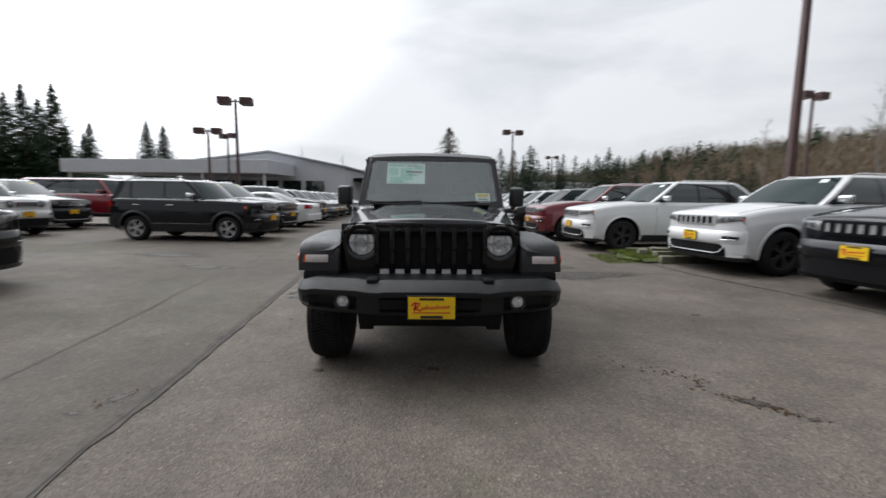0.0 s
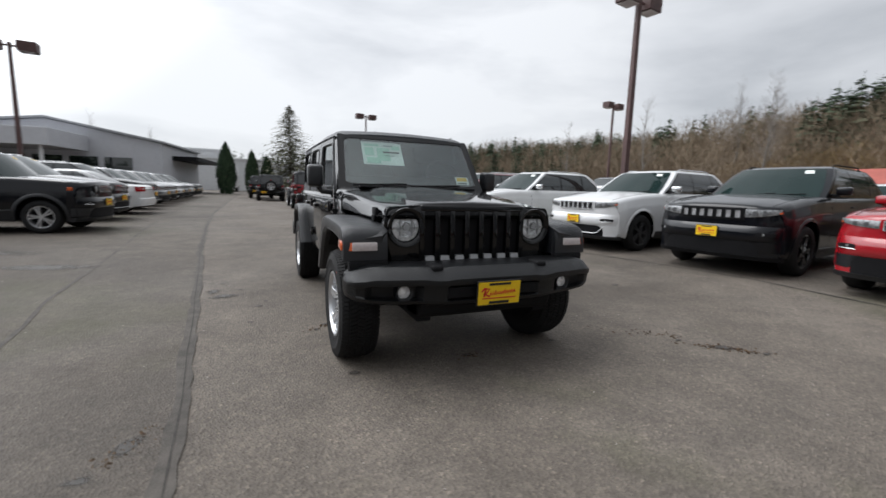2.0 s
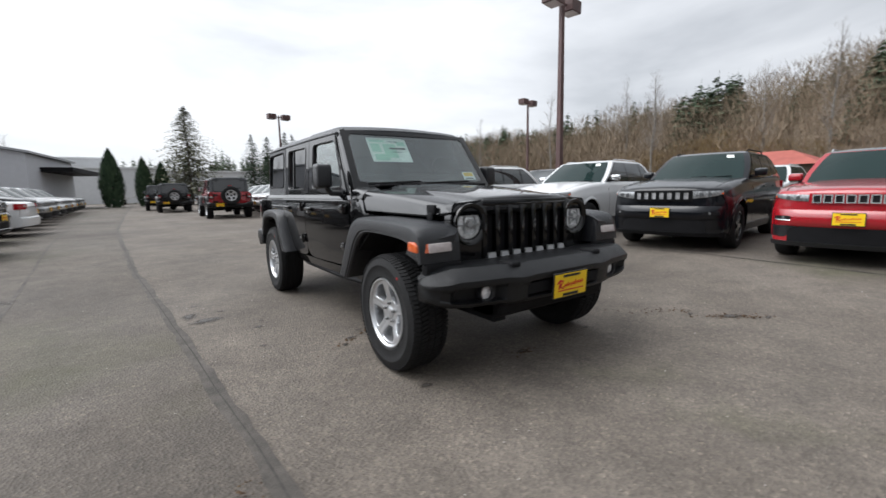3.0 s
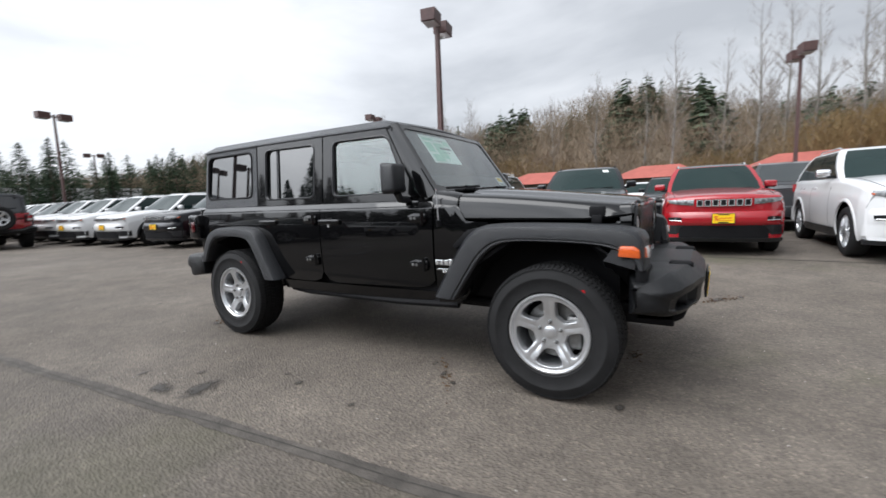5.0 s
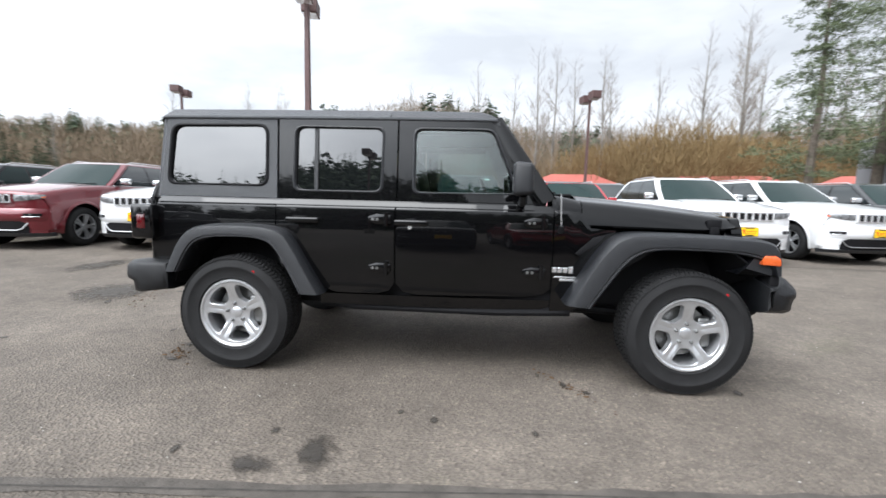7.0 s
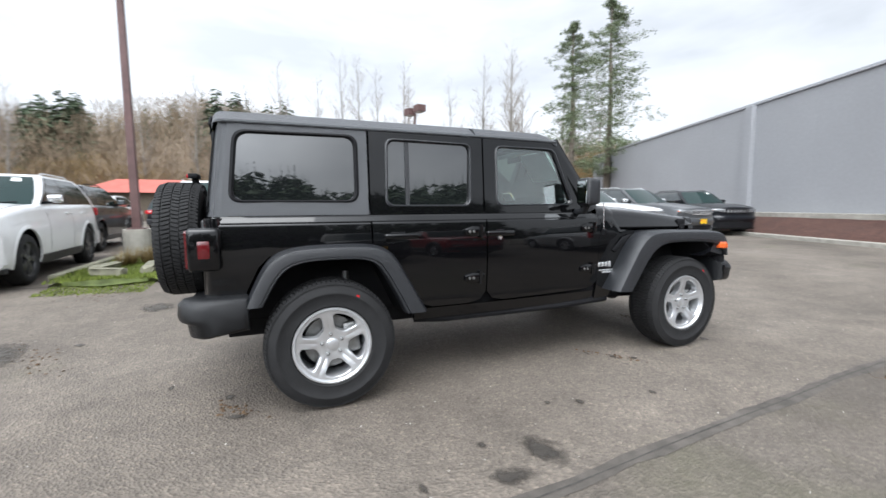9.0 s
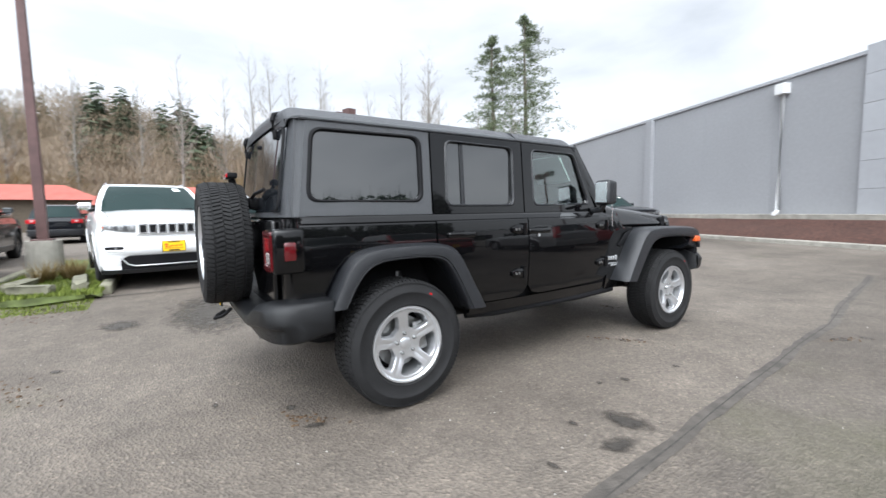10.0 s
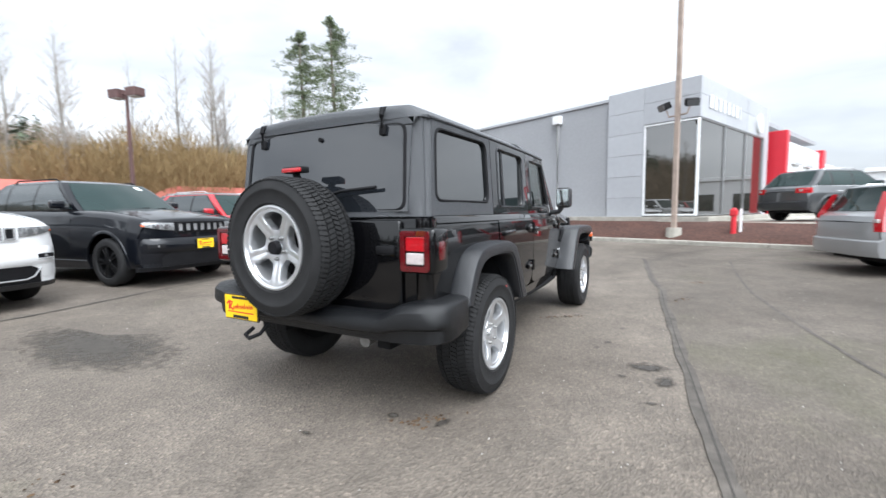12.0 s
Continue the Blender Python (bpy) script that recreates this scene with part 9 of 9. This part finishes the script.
    half_r = [(0.0, 3.55, 3.872, 0.510, 0.666), (0.44, 3.55, 3.870, 0.510, 0.668), (0.56, 3.55, 3.868, 0.510, 0.674), (0.62, 3.53, 3.866, 0.510, 0.692), (0.68, 3.51, 3.862, 0.510, 0.722), (0.74, 3.50, 3.854, 0.511, 0.738), (0.82, 3.48, 3.838, 0.513, 0.744),
              (0.88, 3.47, 3.815, 0.516, 0.744), (0.915, 3.47, 3.790, 0.521, 0.741), (0.938, 3.47, 3.762, 0.528, 0.736), (0.950, 3.48, 3.730, 0.537, 0.728), (0.956, 3.50, 3.690, 0.548, 0.716)]
    for x, y0, yr, zl, zh in [(-a, *r) for a, *r in half_r[::-1]] + half_r[1:]:
        m_ = (zl + zh) / 2
        rg.append([(x, y0, zl + 0.03), (x, yr - 0.09, zl), (x, yr - 0.055, zl + 0.012), (x, yr - 0.045, m_ - 0.030), (x, yr - 0.008, m_ - 0.012), (x, yr, m_ + 0.010), (x, yr - 0.006, zh - 0.040), (x, yr - 0.040, zh - 0.008), (x, yr - 0.09, zh), (x, y0, zh)])
    ring_loft(bm, rg)
    rb = P("rear_bumper", bm, BUMPER, "dark moulded plastic rear bumper")
    rb.data.set_sharp_from_angle(angle=radians(38))
    dealer_plate(root, pose(0.46, 3.905, 0.625, 0, 0, 180), 0.31, 0.15)
    bm = bmesh.new()
    tube(bm, [(0.30, 3.84, 0.52), (0.30, 3.90, 0.47), (0.34, 3.95, 0.45), (0.40, 3.93, 0.46), (0.40, 3.87, 0.49)], 0.013, 8)
    P("tow_hook", bm, DEEP)

    # cabin
    for x in (-0.36, 0.36):
        for y in (1.62, 2.55):
            bm = bmesh.new()
            box(bm, x - 0.24, x + 0.24, y - 0.26, y + 0.22, 1.0, 1.14, 0.05, 3)
            seat = P("seat", bm, SEAT_CLOTH)
            bm = bmesh.new()
            box(bm, -0.23, 0.23, -0.06, 0.07, 0, 0.50, 0.05, 3)
            for v in bm.verts:
                v.co.y += v.co.z * 0.22
            bk = P("seat_back", bm, SEAT_CLOTH, parent=seat)
            bk.matrix_basis = pose(x, y + 0.22, 1.06)
            bm = bmesh.new()
            box(bm, -0.12, 0.12, -0.05, 0.05, 0, 0.15, 0.04, 3)
            hr = P("headrest", bm, SEAT_CLOTH, parent=seat)
            hr.matrix_basis = pose(x, y + 0.36, 1.565 if y < 2 else 1.50)
    bm = bmesh.new()
    box(bm, -0.70, 0.70, 0.92, 1.16, 1.08, 1.262, 0.05, 3)
    P("dashboard", bm, DASH)
    bm = bmesh.new()
    pts = []
    for k in range(25):
        a = 2 * math.pi * k / 24
        pts.append((0.36 + 0.18 * math.cos(a), 1.27 + 0.07 * math.sin(a), 1.24 + 0.165 * math.sin(a)))
    tube(bm, pts, 0.014, 8)
    tube(bm, [(0.19, 1.27, 1.24), (0.36, 1.25, 1.22), (0.53, 1.27, 1.24)], 0.014, 8)
    P("steering_wheel", bm, DASH)
    for sx in (-1, 1):
        bm = bmesh.new()
        tube(bm, [(sx * 0.66, 1.98, 1.1), (sx * 0.62, 1.98, 1.69), (sx * 0.60, 2.2, 1.715), (sx * 0.62, 3.1, 1.70), (sx * 0.66, 3.45, 1.2)], 0.032, 8)
        P("roll_bar", bm, DEEP)
        bm = bmesh.new()
        tube(bm, [(sx * 0.62, 1.98, 1.69), (sx * 0.62, 1.30, 1.70)], 0.028, 8)
        P("roll_bar", bm, DEEP)
    bm = bmesh.new()
    tube(bm, [(-0.62, 1.98, 1.70), (0.62, 1.98, 1.70)], 0.032, 8)
    P("roll_bar_cross", bm, DEEP)
    bm = bmesh.new()
    box(bm, -0.11, 0.11, 1.16, 1.19, 1.655, 1.715, 0.012)
    P("rear_view_mirror", bm, DASH)
    return root


black_off_roader = build_off_roader(BLACK_PAINT, "black four-door off-road SUV with hardtop and silver alloy wheels")
red_off_roader = build_off_roader(RED_PAINT, "red four-door off-road SUV with black hardtop, seen from behind")
red_off_roader.matrix_basis = pose(1.0, 22.4, 0.12, 0, 0, 180)
for k, (x, y) in enumerate(((-0.6, 33.0), (-1.2, 38.5))):
    tagged(copy_thing(black_off_roader, pose(x, y, 0.12, 0, 0, 180)), "black four-door off-road SUV far down the lane")


# ---- loose grit and leaf litter on the asphalt ----
PEBBLE = bark_leaf("pale_loose_grit", (0.16, 0.15, 0.135), (0.42, 0.40, 0.37))
LITTER = bark_leaf("brown_leaf_litter", (0.035, 0.022, 0.014), (0.11, 0.07, 0.04))


def crumbs(spots, size, seed, flat):
    """Small uneven lumps lying on the ground."""
    rnd = random.Random(seed)
    verts, faces = [], []
    for x, y in spots:
        r = rnd.uniform(*size)
        a0, z = rnd.uniform(0, 6.28), ground_z(x, y) + 0.003
        k = len(verts)
        for i in range(4):
            a = a0 + i * 1.57 + rnd.uniform(-0.4, 0.4)
            q = r * rnd.uniform(0.6, 1.2)
            verts.append((x + q * math.cos(a), y + q * math.sin(a), z))
        verts.append((x + rnd.uniform(-.3, .3) * r, y + rnd.uniform(-.3, .3) * r, z + r * flat * rnd.uniform(0.6, 1.3)))
        faces.extend([(k, k + 1, k + 4), (k + 1, k + 2, k + 4), (k + 2, k + 3, k + 4), (k + 3, k, k + 4)])
    return verts, faces


def build_grit():
    rnd = random.Random(5)
    spots = []
    while len(spots) < 1500:
        x, y = rnd.uniform(-6, 5), rnd.uniform(-6, 9)
        if abs(x) < 0.95 and -0.7 < y < 3.9:
            continue
        spots.append((x, y))
    ob = raw_mesh("loose_grit", *crumbs(spots, (0.003, 0.008), 6, 0.8), PEBBLE)
    tagged(ob, "pale loose grit scattered over the asphalt", "grit", kind="stuff")
    spots = []
    for cx, cy, ax, ay, turn, n in ((2.15, -0.93, 0.30, 0.07, -0.7, 110), (1.85, -0.45, 0.35, 0.10, -0.6, 40), (-2.03, -0.84, 0.20, 0.06, 1.1, 70), (-0.9, 0.72, 0.30, 0.05, 0.6, 40), (-0.7, 3.6, 0.25, 0.08, 0.8, 35),
                                    (0.9, 5.2, 0.5, 0.15, 0.6, 60), (0.02, -0.33, 0.10, 0.05, 0, 20), (-2.3, -2.4, 0.18, 0.10, 0.5, 60), (3.6, 5.6, 0.5, 0.5, 0.2, 90)):
        for _ in range(n):
            u, v = rnd.gauss(0, 0.5) * ax, rnd.gauss(0, 0.5) * ay
            spots.append((cx + u * math.cos(turn) - v * math.sin(turn), cy + u * math.sin(turn) + v * math.cos(turn)))
    ob = raw_mesh("leaf_litter", *crumbs(spots, (0.006, 0.018), 7, 0.45), LITTER)
    tagged(ob, "dark brown leaf litter and crumbs on the asphalt", "leaf litter", kind="stuff")


build_grit()
